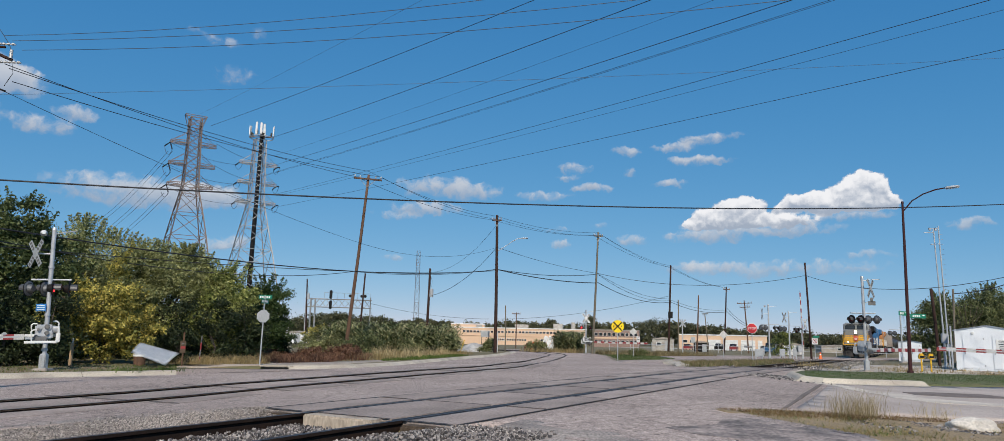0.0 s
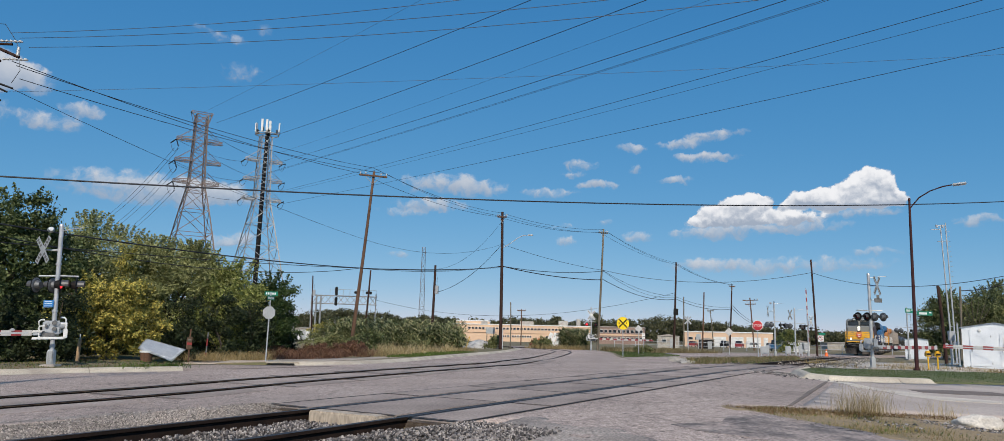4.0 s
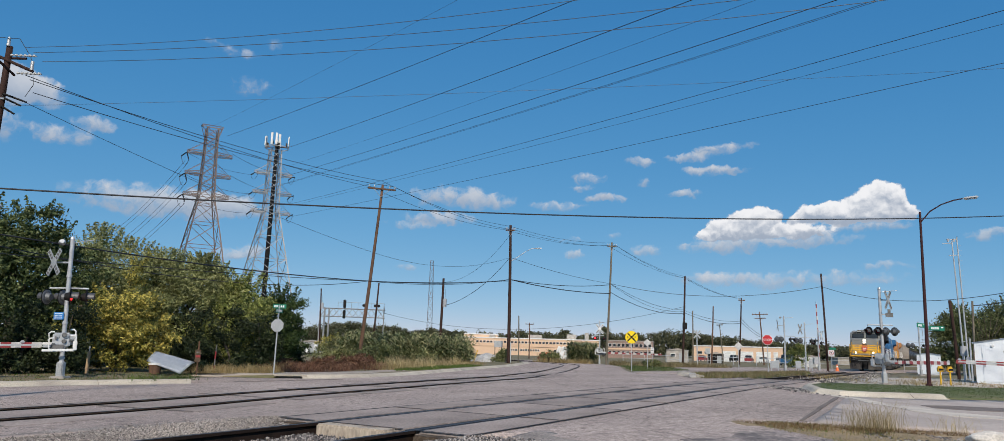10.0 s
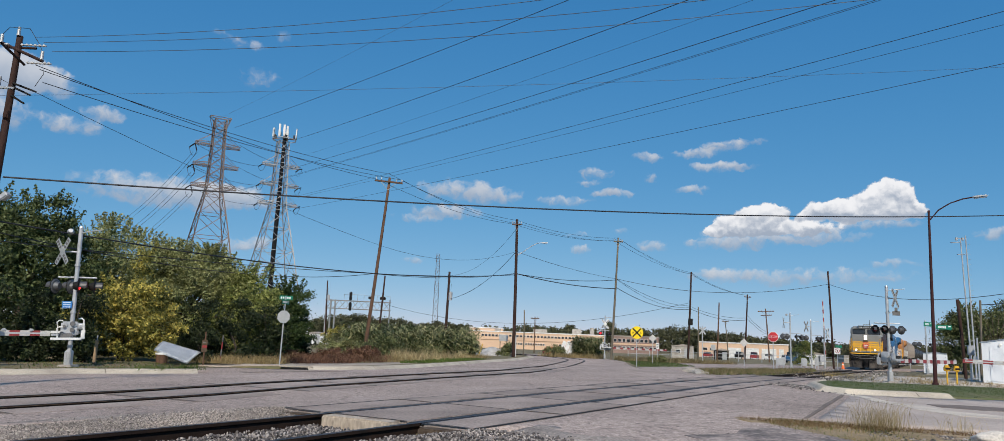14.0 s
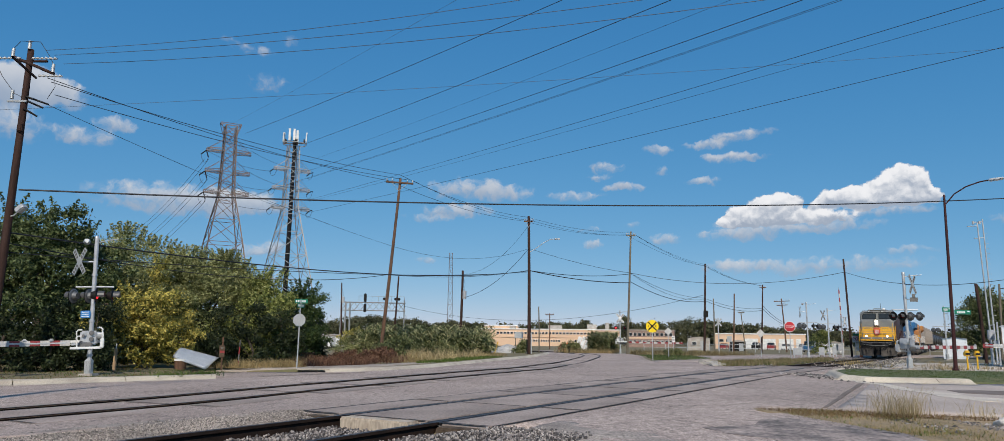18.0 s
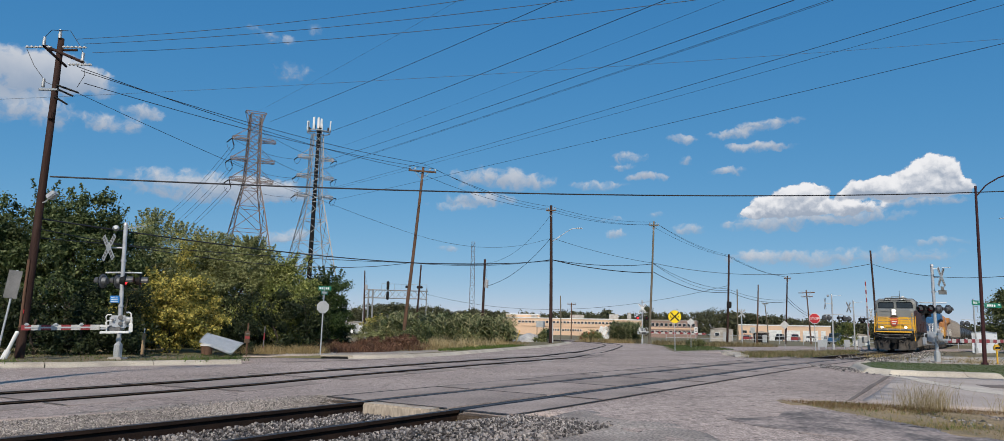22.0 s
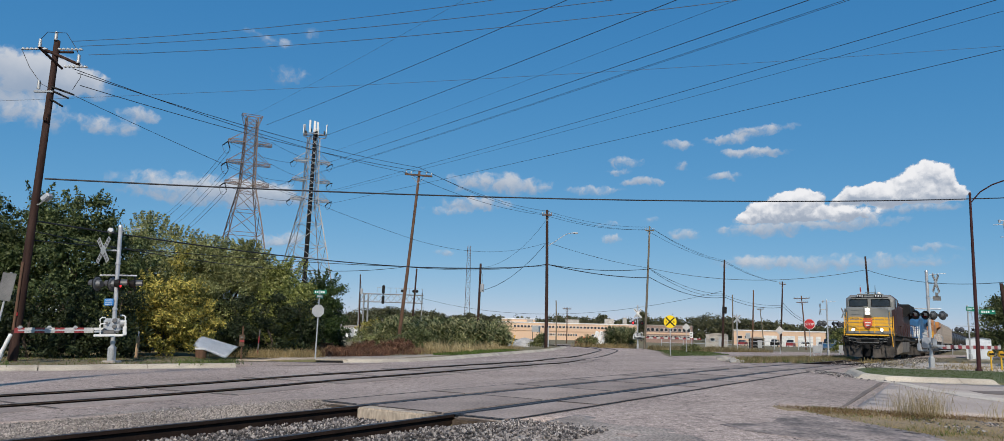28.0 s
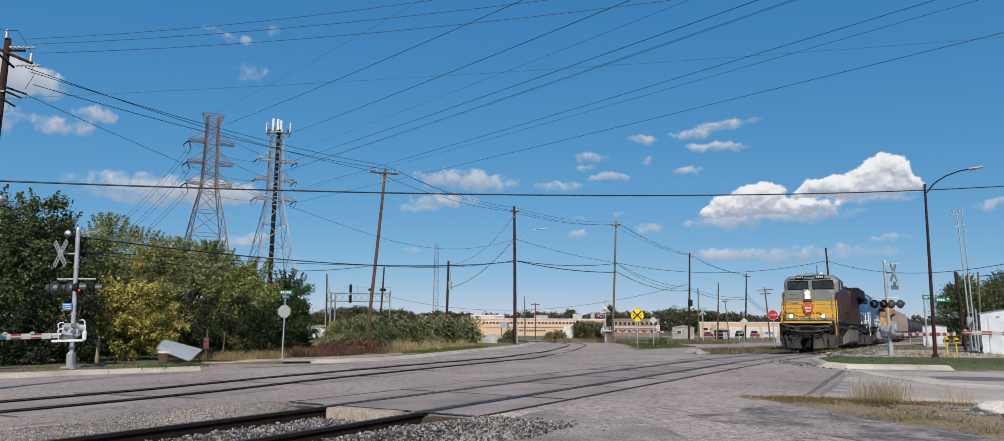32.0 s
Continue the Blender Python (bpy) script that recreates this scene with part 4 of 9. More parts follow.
def locomotive(label, nose_mat, band_mat, hood_mat, roof_mat, lit, back, shield=False, stripe=None):
    """A wide-nosed diesel locomotive, nose at x = 0, running towards +x."""
    top = thing("locomotive", Matrix.Identity(4), label, "locomotive", "train")
    P = lambda name, bm, m, lab="", smooth=False: part(name, bm, m, top, lab, smooth=smooth)
    L = 22.0
    # underframe and walkway
    bm = bmesh.new()
    box(bm, (-L / 2 - 0.1, 0, 1.48), (L - 0.2, 2.7, 0.34), bevel=0.03)
    box(bm, (-L / 2 - 0.1, 0, 1.69), (L - 0.4, 3.0, 0.07), bevel=0.01)
    P("underframe", bm, SOOT)
    P("sill_stripe", box(bmesh.new(), (0.0, 0, 1.62), (0.2, 2.6, 0.1), bevel=0.01), band_mat, "bright stripe along the front sill")
    # plow: two raked halves with a notch for the coupler
    bm = bmesh.new()
    for s in (-1, 1):
        v = [Vector(q) for q in ((0.05, s * 0.34, 1.05), (-0.35, s * 1.5, 1.2), (-0.3, s * 1.5, 0.22), (0.42, s * 0.3, 0.16))]
        w = [q + Vector((-0.12, 0, 0)) for q in v]
        vv = [bm.verts.new(q) for q in v + w]
        for f in ((0, 1, 2, 3), (7, 6, 5, 4), (0, 4, 5, 1), (1, 5, 6, 2), (2, 6, 7, 3), (3, 7, 4, 0)):
            bm.faces.new([vv[i] for i in f])
        for k in range(3):
            box(bm, (0.02, s * (0.55 + 0.28 * k), 0.62 - 0.02 * k), (0.07, 0.05, 0.5))
    bmesh.ops.recalc_face_normals(bm, faces=bm.faces)
    P("plow", bm, SOOT, "dusty black snow plow with ribs")
    bm = bmesh.new()
    box(bm, (0.3, 0, 0.86), (0.75, 0.24, 0.26), bevel=0.04)
    box(bm, (0.68, 0.07, 0.86), (0.22, 0.3, 0.34), bevel=0.05)
    box(bm, (-0.12, 0, 0.65), (0.08, 0.9, 0.85))
    P("coupler", bm, BLACK)
    bm = tube(bmesh.new(), [(0.02, -1.35, 1.5), (0.1, -0.7, 1.38), (0.12, 0, 1.42), (0.1, 0.7, 1.38), (0.02, 1.35, 1.5)], 0.025)
    tube(bm, [(0.02, -1.2, 1.25), (0.14, -0.5, 1.12), (0.14, 0.5, 1.12), (0.02, 1.2, 1.25)], 0.03)
    P("uncoupling_lever", bm, SIGN_DULL)
    for s in (-1, 1):
        P("jumper_hose", tube(bmesh.new(), [(0.05, s * 1.0, 1.35), (0.22, s * 0.8, 1.0), (0.25, s * 0.5, 0.85), (0.2, s * 0.3, 1.05)], 0.04), BLACK)
    bm = bmesh.new()
    box(bm, (-0.25, 0, 1.32), (0.4, 2.9, 0.5), bevel=0.03)
    P("pilot_beam", bm, BLACK)
    for k in range(6):
        y = -1.15 + 0.46 * k
        if abs(y) > 0.3:
            P("air_hose", tube(bmesh.new(), [(0.0, y, 1.4), (0.12, y + 0.03, 1.15), (0.1, y + 0.1, 0.95)], 0.03), BLACK)
    # nose: grey box with slightly drawn-in front, bands across it
    def nose_sec(x, z0, z1, w0):
        return section(x, w0, z0, z1, 0.12)
    P("nose", loft(bmesh.new(), [nose_sec(-0.75, 1.75, 3.42, 1.24), nose_sec(-0.95, 1.75, 3.5, 1.42), nose_sec(-2.4, 1.75, 3.62, 1.5)]), nose_mat)
    for z, h in ((2.83, 0.035), (2.73, 0.09), (2.55, 0.17), (2.33, 0.19), (2.05, 0.3)):
        P("band", loft(bmesh.new(), [[(-0.742, -1.22, z - h / 2), (-0.742, 1.22, z - h / 2), (-0.742, 1.22, z + h / 2), (-0.742, -1.22, z + h / 2)],
                                     [(-0.944, -1.428, z - h / 2), (-0.944, 1.428, z - h / 2), (-0.944, 1.428, z + h / 2), (-0.944, -1.428, z + h / 2)]]), band_mat, "bright painted band")
    # cab
    P("cab", loft(bmesh.new(), [section(-1.98, 1.36, 3.35, 4.16, 0.24), section(-2.1, 1.5, 1.75, 4.3, 0.26), section(-2.45, 1.52, 1.75, 4.42, 0.26)]), nose_mat)
    P("cab_body", loft(bmesh.new(), [section(-2.45, 1.53, 1.75, 4.43, 0.26), section(-4.6, 1.53, 1.75, 4.43, 0.26)]), hood_mat)
    for s in (-1, 1):
        P("nose_side", loft(bmesh.new(), [[(-1.0, s * 1.41, 1.78), (-1.0, s * 1.44, 1.78), (-1.0, s * 1.44, 3.3), (-1.0, s * 1.41, 3.3)], [(-2.42, s * 1.48, 1.78), (-2.42, s * 1.52, 1.78), (-2.42, s * 1.52, 3.45), (-2.42, s * 1.48, 3.45)]]), hood_mat)
    roof = bmesh.new()
    box(roof, (-3.2, 0, 4.46), (1.8, 1.6, 0.1), bevel=0.03)
    tube(roof, [(-2.5, -0.3, 4.5), (-2.5, -0.3, 4.62), (-2.5, 0.3, 4.62), (-2.5, 0.3, 4.5)], 0.025)
    P("cab_roof", roof, roof_mat)
    for s in (-1, 1):
        out = [(s * 0.15, 3.64), (s * 1.24, 3.64), (s * 1.24, 3.95), (s * 1.12, 4.07), (s * 0.15, 4.07)]
        if s < 0:
            out = out[::-1]
        fm = Matrix(((0, 0, 1, -1.985), (1, 0, 0, 0), (0, 1, 0, 0), (0, 0, 0, 1)))
        big = [(y + s * (0.045 if abs(y) > 0.5 else -0.045), z + (0.045 if z > 3.9 else -0.045)) for y, z in out]
        fr = part("window_frame", prism(bmesh.new(), big, fm, 0.03), BLACK, top)
        part("windshield", prism(bmesh.new(), out, fm, 0.045), GLASS, fr)
        bm = bmesh.new()
        tube(bm, [(-1.93, s * 0.9, 4.2), (-1.92, s * 0.62, 3.95)], 0.015, 4)
        part("wiper", bm, BLACK, fr)
        bm = box(bmesh.new(), (-3.0, s * 1.54, 3.85), (0.75, 0.03, 0.5), bevel=0.01)
        P("side_window", bm, GLASS)
        bm = box(bmesh.new(), (-1.98, s * 0.55, 4.33), (0.14, 0.46, 0.17), bevel=0.015)
        nb = P("number_board", bm, BLACK)
        bm = bmesh.new()
        for k in range(4):
            box(bm, (-1.905, s * 0.55 - 0.15 + 0.1 * k, 4.33), (0.008, 0.055, 0.1))
        part("number_bars", bm, WHITE, nb)
        # ditch lights on the walkway
        bm = rod(bmesh.new(), (-0.3, s * 0.86, 1.98), (-0.16, s * 0.86, 1.98), 0.12, 0.12, 16)
        dl = P("ditch_light", bm, SOOT)
        part("lens", rod(bmesh.new(), (-0.16, s * 0.86, 1.98), (-0.14, s * 0.86, 1.98), 0.1, 0.1, 16), HEADLAMP if lit else WHITE, dl)
    hb = P("headlight_housing", box(bmesh.new(), (-0.74, 0, 3.2), (0.12, 0.4, 0.58), bevel=0.04), WHITE if lit else nose_mat)
    for z in (3.34, 3.08):
        part("lens", rod(bmesh.new(), (-0.69, 0, z), (-0.67, 0, z), 0.12, 0.12, 16), HEADLAMP if lit else WHITE, hb)
    if shield:
        for s in (-1, 1):
            P("nose_latch", box(bmesh.new(), (-1.96, s * 1.02, 3.42), (0.06, 0.22, 0.1), bevel=0.01), BLACK)
            P("cab_seam", box(bmesh.new(), (-1.985, s * 0.06, 3.86), (0.03, 0.05, 0.6), bevel=0.008), nose_mat)
            P("window_hood", box(bmesh.new(), (-1.95, s * 0.7, 4.13), (0.1, 1.16, 0.035), bevel=0.01), nose_mat)
            P("grab_rail", tube(bmesh.new(), [(-0.98, s * 1.30, 2.0), (-0.7, s * 1.30, 2.05), (-0.7, s * 1.30, 3.1), (-0.98, s * 1.32, 3.2)], 0.02), band_mat)
            P("knuckle_guard", box(bmesh.new(), (0.06, s * 0.55, 1.2), (0.1, 0.3, 0.3), bevel=0.03), SOOT)
            P("mu_hose_rack", box(bmesh.new(), (-0.02, s * 0.95, 1.38), (0.08, 0.5, 0.12), bevel=0.02), SIGN_DULL)
        P("rail_top_bar", tube(bmesh.new(), [(-0.1, -0.45, 2.78), (-0.1, -0.2, 2.6), (-0.1, 0.2, 2.6), (-0.1, 0.45, 2.78)], 0.022), band_mat)
        P("headlight_bezel", box(bmesh.new(), (-0.745, 0, 3.2), (0.1, 0.5, 0.7), bevel=0.03), nose_mat)
        P("cab_visor", box(bmesh.new(), (-2.02, 0, 4.22), (0.12, 2.3, 0.05), bevel=0.015), SOOT)
        P("antenna", rod(bmesh.new(), (-3.3, 0.25, 4.5), (-3.3, 0.25, 5.15), 0.03, 0.015, 6), SOOT)
        P("antenna_dome", rod(bmesh.new(), (-3.0, 0.5, 4.5), (-3.0, 0.5, 4.66), 0.16, 0.1, 12), WHITE)
    for z in (3.3, 3.02, 2.76):
        P("nose_step", box(bmesh.new(), (-0.78, -0.72, z), (0.12, 0.55, 0.05), bevel=0.01), nose_mat)
    P("nose_door", box(bmesh.new(), (-0.77, 0.75, 2.62), (0.06, 0.62, 1.5), bevel=0.015), nose_mat) if not shield else None
    if shield:
        out = [(-0.36, 0.3), (-0.3, 0.42), (0, 0.38), (0.3, 0.42), (0.36, 0.3), (0.33, -0.1), (0.2, -0.34), (0, -0.44), (-0.2, -0.34), (-0.33, -0.1)]
        fm = Matrix(((0, 0, 1, -0.70), (1, 0, 0, 0), (0, 1, 0, 2.42), (0, 0, 0, 1)))
        out = [(0.78 * a, 0.85 * b) for a, b in out]
        sh = P("shield_plate", prism(bmesh.new(), out, fm, 0.05), SHIELD_RED, "red shield plate with pale writing bars")
        for z, w in ((2.46, 0.42), (2.28, 0.34)):
            part("writing_bar", box(bmesh.new(), (-0.645, 0, z), (0.012, w * 0.8, 0.08), bevel=0.004), WHITE, sh)
        P("crest", loft(bmesh.new(), [[(-0.72, -0.26, 2.84), (-0.72, 0.26, 2.84), (-0.72, 0.16, 3.02), (-0.72, -0.16, 3.02)], [(-0.66, -0.22, 2.86), (-0.66, 0.22, 2.86), (-0.66, 0.12, 3.0), (-0.66, -0.12, 3.0)]]), TIE, "brown crest above the shield")
    # front handrails and steps
    for s in (-1, 1):
        bm = bmesh.new()
        tube(bm, [(-0.1, s * 0.45, 1.75), (-0.1, s * 0.45, 2.78), (-0.12, s * 1.0, 2.78), (-0.2, s * 1.42, 2.0), (-0.3, s * 1.48, 0.9)], 0.03)
        tube(bm, [(-0.1, s * 0.45, 2.3), (-0.12, s * 0.9, 2.3)], 0.022)
        tube(bm, [(-0.95, s * 1.5, 1.75), (-0.95, s * 1.5, 2.9), (-0.9, s * 1.5, 0.7)], 0.03)
        P("handrail", bm, band_mat)
        bm = bmesh.new()
        for k in range(4):
            box(bm, (-0.6, s * (1.38 + 0.02 * k), 1.5 - 0.3 * k), (0.5, 0.3, 0.04))
        box(bm, (-0.32, s * 1.4, 1.05), (0.04, 0.32, 1.1))
        box(bm, (-0.88, s * 1.4, 1.05), (0.04, 0.32, 1.1))
        P("steps", bm, SOOT)
    # hood, blower bulge, flared radiators, fans
    P("hood", loft(bmesh.new(), [section(-4.6, 0.98, 1.75, 4.05, 0.25), section(-14.5, 0.98, 1.75, 4.05, 0.25), section(-14.6, 1.0, 1.75, 4.2, 0.12), section(-21.2, 1.0, 1.75, 4.2, 0.12)]), hood_mat)
    P("equipment_housing", loft(bmesh.new(), [section(-4.55, 1.5, 2.4, 4.12, 0.35), section(-8.6, 1.45, 2.4, 4.12, 0.35), section(-8.9, 1.0, 2.6, 4.0, 0.2)]), hood_mat)
    P("radiator_wing", loft(bmesh.new(), [section(-14.7, 1.02, 3.3, 4.3, 0.06), section(-15.1, 1.5, 3.75, 4.42, 0.06), section(-20.4, 1.5, 3.75, 4.42, 0.06), section(-20.8, 1.02, 3.3, 4.3, 0.06)]), BLACK if shield else hood_mat, "flared radiator housing")
    for s in (-1, 1):
        for k in range(14):
            dr = P("engine_door", box(bmesh.new(), (-5.6 - 0.7 * k, s * 0.992, 2.75), (0.6, 0.03, 1.55), bevel=0.01), hood_mat)
            part("latch", rod(bmesh.new(), (-5.35 - 0.7 * k, s * 1.01, 2.6), (-5.35 - 0.7 * k, s * 1.01, 2.9), 0.015, 0.015, 5), hood_mat, dr)
    if stripe:
        for s in (-1, 1):
            for z, h in ((2.5, 0.22), (2.12, 0.22)):
                P("stripe", box(bmesh.new(), (-12.8, s * 1.02, z), (15.6, 0.012, h)), stripe, "pale stripe along the hood")
    for k in range(3):
        P("roof_fan", rod(bmesh.new(), (-16 - 1.7 * k, 0, 4.42), (-16 - 1.7 * k, 0, 4.56), 0.7, 0.66, 20), SOOT)
    P("exhaust_stack", box(bmesh.new(), (-10.5, 0, 4.16), (0.9, 0.5, 0.3), bevel=0.04), SOOT)
    bm = bmesh.new()
    for k in range(3):
        rod(bm, (-6.2, -0.2 + 0.2 * k, 4.2), (-5.75, -0.2 + 0.2 * k, 4.24), 0.03, 0.09, 8)
    P("horn", bm, SOOT)
    # side handrails
    for s in (-1, 1):
        bm = bmesh.new()
        tube(bm, [(-4.7, s * 1.45, 2.72), (-21.5, s * 1.45, 2.72)], 0.022)
        for k in range(10):
            tube(bm, [(-4.8 - 1.85 * k, s * 1.45, 1.72), (-4.8 - 1.85 * k, s * 1.45, 2.72)], 0.02, 5)
        P("side_handrail", bm, hood_mat if shield else WHITE)
    bm = bmesh.new()
    sec = lambda x: [(x, -1.4, 1.3), (x, -1.35, 0.5), (x, -0.9, 0.28), (x, 0.9, 0.28), (x, 1.35, 0.5), (x, 1.4, 1.3)]
    P("fuel_tank", loft(bm, [sec(-8.2), sec(-14.2)]), TANK_DUSTY if shield else SOOT, "dusty fuel tank")
    for s in (-1, 1):
        P("air_tank", rod(bmesh.new(), (-8.4, s * 1.32, 1.48), (-13.8, s * 1.32, 1.48), 0.15, 0.15, 12), SOOT)
    truck(top, -4.6, 3, 1.85)
    truck(top, -17.6, 3, 1.85)
    TRAIN.append((top, back))
    return top


def tank_car(back):
    top = thing("tank_car", Matrix.Identity(4), "dirty black railway tank car", "tank car", "train")
    bm = bmesh.new()
    prof = [(0.0, 0.15), (0.18, 0.85), (0.45, 1.25), (0.8, 1.42), (8.1, 1.5), (15.4, 1.42), (15.75, 1.25), (16.02, 0.85), (16.2, 0.15)]
    rings = [[bm.verts.new((-0.9 - x, r * math.cos(k * math.tau / 24), 2.55 + r * math.sin(k * math.tau / 24))) for k in range(24)] for x, r in prof]
    for a, b in zip(rings, rings[1:]):
        for k in range(24):
            bm.faces.new((a[k], a[(k + 1) % 24], b[(k + 1) % 24], b[k]))
    bm.faces.new(rings[0])
    bm.faces.new(rings[-1])
    bmesh.ops.recalc_face_normals(bm, faces=bm.faces)
    part("tank", bm, TANK_BLACK, top, smooth=True)
    bm = bmesh.new()
    rod(bm, (-9, 0, 4.0), (-9, 0, 4.4), 0.5, 0.5, 16)
    part("dome", bm, TANK_BLACK, top)
    bm = bmesh.new()
    for s in (-1, 1):
        tube(bm, [(-7.5, s * 0.9, 3.9), (-7.5, s * 0.9, 4.65), (-10.5, s * 0.9, 4.65), (-10.5, s * 0.9, 3.9)], 0.03)
    box(bm, (-9, 0, 4.02), (3.0, 1.9, 0.05))
    part("platform", bm, SOOT, top)
    for s in (-1, 1):
        bm = bmesh.new()
        tube(bm, [(-9.3, s * 1.2, 4.1), (-9.3, s * 1.62, 3.2), (-9.3, s * 1.55, 1.2)], 0.025)
        tube(bm, [(-8.8, s * 1.2, 4.1), (-8.8, s * 1.62, 3.2), (-8.8, s * 1.55, 1.2)], 0.025)
        for k in range(7):
            tube(bm, [(-9.3, s * 1.6, 1.3 + 0.3 * k), (-8.8, s * 1.6, 1.3 + 0.3 * k)], 0.018, 4)
        part("ladder", bm, SOOT, top)
    bm = bmesh.new()
    for x in (-0.9, -17.1):
        box(bm, (x, 0, 1.0), (1.4, 2.6, 0.35), bevel=0.03)
        tube(bm, [(x, -1.4, 1.1), (x, -1.4, 2.1), (x, 1.4, 2.1), (x, 1.4, 1.1)], 0.03)
    for s in (-1, 1):
        box(bm, (-9, s * 0.9, 1.05), (15, 0.14, 0.2))
    part("underframe", bm, SOOT, top)
    truck(top, -2.8, 2, 1.75)
    truck(top, -15.2, 2, 1.75)
    TRAIN.append((top, back))
    return top


def hopper_car(back):
    top = thing("hopper_car", Matrix.Identity(4), "weathered grey covered hopper car with ribs", "hopper car", "train")
    body = loft(bmesh.new(), [section(-0.9, 1.5, 2.4, 4.5, 0.4), section(-0.92, 1.55, 1.5, 4.55, 0.4), section(-16.9, 1.55, 1.5, 4.55, 0.4), section(-16.92, 1.5, 2.4, 4.5, 0.4)])
    part("body", body, HOPPER_GREY, top)
    rib = finish(box(bmesh.new(), (0, 0, 0), (0.09, 0.08, 2.5), bevel=0.01), "rib", HOPPER_GREY)
    for s in (-1, 1):
        for k in range(17):
            share("rib", rib, top, pose(-0.98 - k * 0.995, s * 1.59, 2.8))
    bm = bmesh.new()
    for k in range(3):
        v = [(-3.6 - 5 * k + a * 1.9, b * 1.3, 1.55) for a, b in ((-1, -1), (1, -1), (1, 1), (-1, 1))]
        w = [(-3.6 - 5 * k + a * 0.5, b * 0.4, 0.45) for a, b in ((-1, -1), (1, -1), (1, 1), (-1, 1))]
        loft(bm, [v, w])
    part("chutes", bm, HOPPER_GREY, top)
    bm = box(bmesh.new(), (-8.9, 0, 4.62), (15.6, 1.3, 0.06))
    part("roof_walk", bm, GALV, top)
    bm = bmesh.new()
    box(bm, (-8.9, 0, 1.2), (17.4, 0.5, 0.35))
    for x in (-0.6, -17.2):
        box(bm, (x, 0, 1.2), (0.5, 2.9, 0.3))
    part("underframe", bm, SOOT, top)
    truck(top, -2.4, 2, 1.75)
    truck(top, -15.4, 2, 1.75)
    TRAIN.append((top, back))
    return top


locomotive("grey and maroon diesel locomotive with yellow nose bands, headlights lit", LOCO_GREY, LOCO_YELLOW, LOCO_MAROON, LOCO_GREY, True, 0.0, shield=True)
locomotive("blue diesel locomotive with pale stripes, coupled second", LOCO_BLUE, WHITE, LOCO_BLUE, LOCO_BLUE, False, 23.4, stripe=WHITE)
locomotive("faded orange diesel locomotive, coupled third", LOCO_ORANGE, LOCO_YELLOW, LOCO_ORANGE, LOCO_GREY, False, 46.8)
hopper_car(70.2)
hopper_car(88.4)
first_tank = tank_car(106.6)
for k in range(1, 13):
    TRAIN.append((copy_thing(first_tank, Matrix.Identity(4)), 106.6 + 18.2 * k))


# ---- poles ----
def gz(x, y, up=0.0):
    return ground_z(x, y) + up


def leaning(base, tip):
    """A frame at base whose z axis points to tip."""
    d = Vector(tip) - Vector(base)
    return Matrix.Translation(base) @ Vector((0, 0, 1)).rotation_difference(d).to_matrix().to_4x4(), d.length


def pole(name, base, tip, r0, r1, material, label, group="wooden poles", arms=(), arm_turn=0.0, extras=None):
    """A round pole from base to tip with crossarms (height below the top, half length)."""
    m, h = leaning(base, tip)
    top = thing(name, m, label, "utility pole" if "utility" in name else "pole", group)
    bm = bmesh.new()
    n = 14
    rings = []
    for k in range(9):
        t = k / 8
        r = r0 + (r1 - r0) * t
        rings.append([bm.verts.new((r * math.cos(i * math.tau / n) + 0.03 * math.sin(3 * t), r * math.sin(i * math.tau / n), h * t - (0.3 if k == 0 else 0))) for i in range(n)])
    for a, b in zip(rings, rings[1:]):
        for i in range(n):
            bm.faces.new((a[i], a[(i + 1) % n], b[(i + 1) % n], b[i]))
    bm.faces.new(rings[-1])
    part("shaft", bm, material, top, smooth=True)
    turn = pose(0, 0, 0, 0, 0, arm_turn)
    for down, half in arms:
        am = part("crossarm", box(bmesh.new(), (0, -r1 - 0.05, h - down), (2 * half, 0.1, 0.12), turn, bevel=0.01), POLE_GREY if material is POLE_GREY else POLE_BROWN, top)
        for s in (-0.92, -0.55, 0.55, 0.92):
            bm = bmesh.new()
            rod(bm, turn @ Vector((s * half, -r1 - 0.05, h - down + 0.06)), turn @ Vector((s * half, -r1 - 0.05, h - down + 0.16)), 0.02, 0.02, 6)
            rod(bm, turn @ Vector((s * half, -r1 - 0.05, h - down + 0.13)), turn @ Vector((s * half, -r1 - 0.05, h - down + 0.25)), 0.06, 0.04, 8)
            part("insulator", bm, GALV, am)
        bm = bmesh.new()
        for s in (-1, 1):
            rod(bm, turn @ Vector((s * half * 0.6, -r1 - 0.05, h - down)), turn @ Vector((0, -r1 - 0.02, h - down - 0.6)), 0.02, 0.02, 5)
        part("arm_brace", bm, GALV, am)
    if extras:
        extras(top, h, r1)
    return top


def lamp_arm(top, h, r1):
    """A street lamp on a bent arm."""
    z = h - 3.4
    bm = tube(bmesh.new(), [(0.1, 0, z), (0.8, 0, z + 0.45), (1.5, 0, z + 0.95), (2.0, 0, z + 1.2), (2.45, 0, z + 1.25)], 0.035)
    arm = part("lamp_arm", bm, GALV, top)
    part("lamp_head", box(bmesh.new(), (2.65, 0, z + 1.24), (0.55, 0.22, 0.12), bevel=0.04), GALV, arm)
    part("marker", box(bmesh.new(), (0.2, -0.1, 1.0), (0.09, 0.05, 1.9), bevel=0.01), GALV, top, "galvanised cable guard")


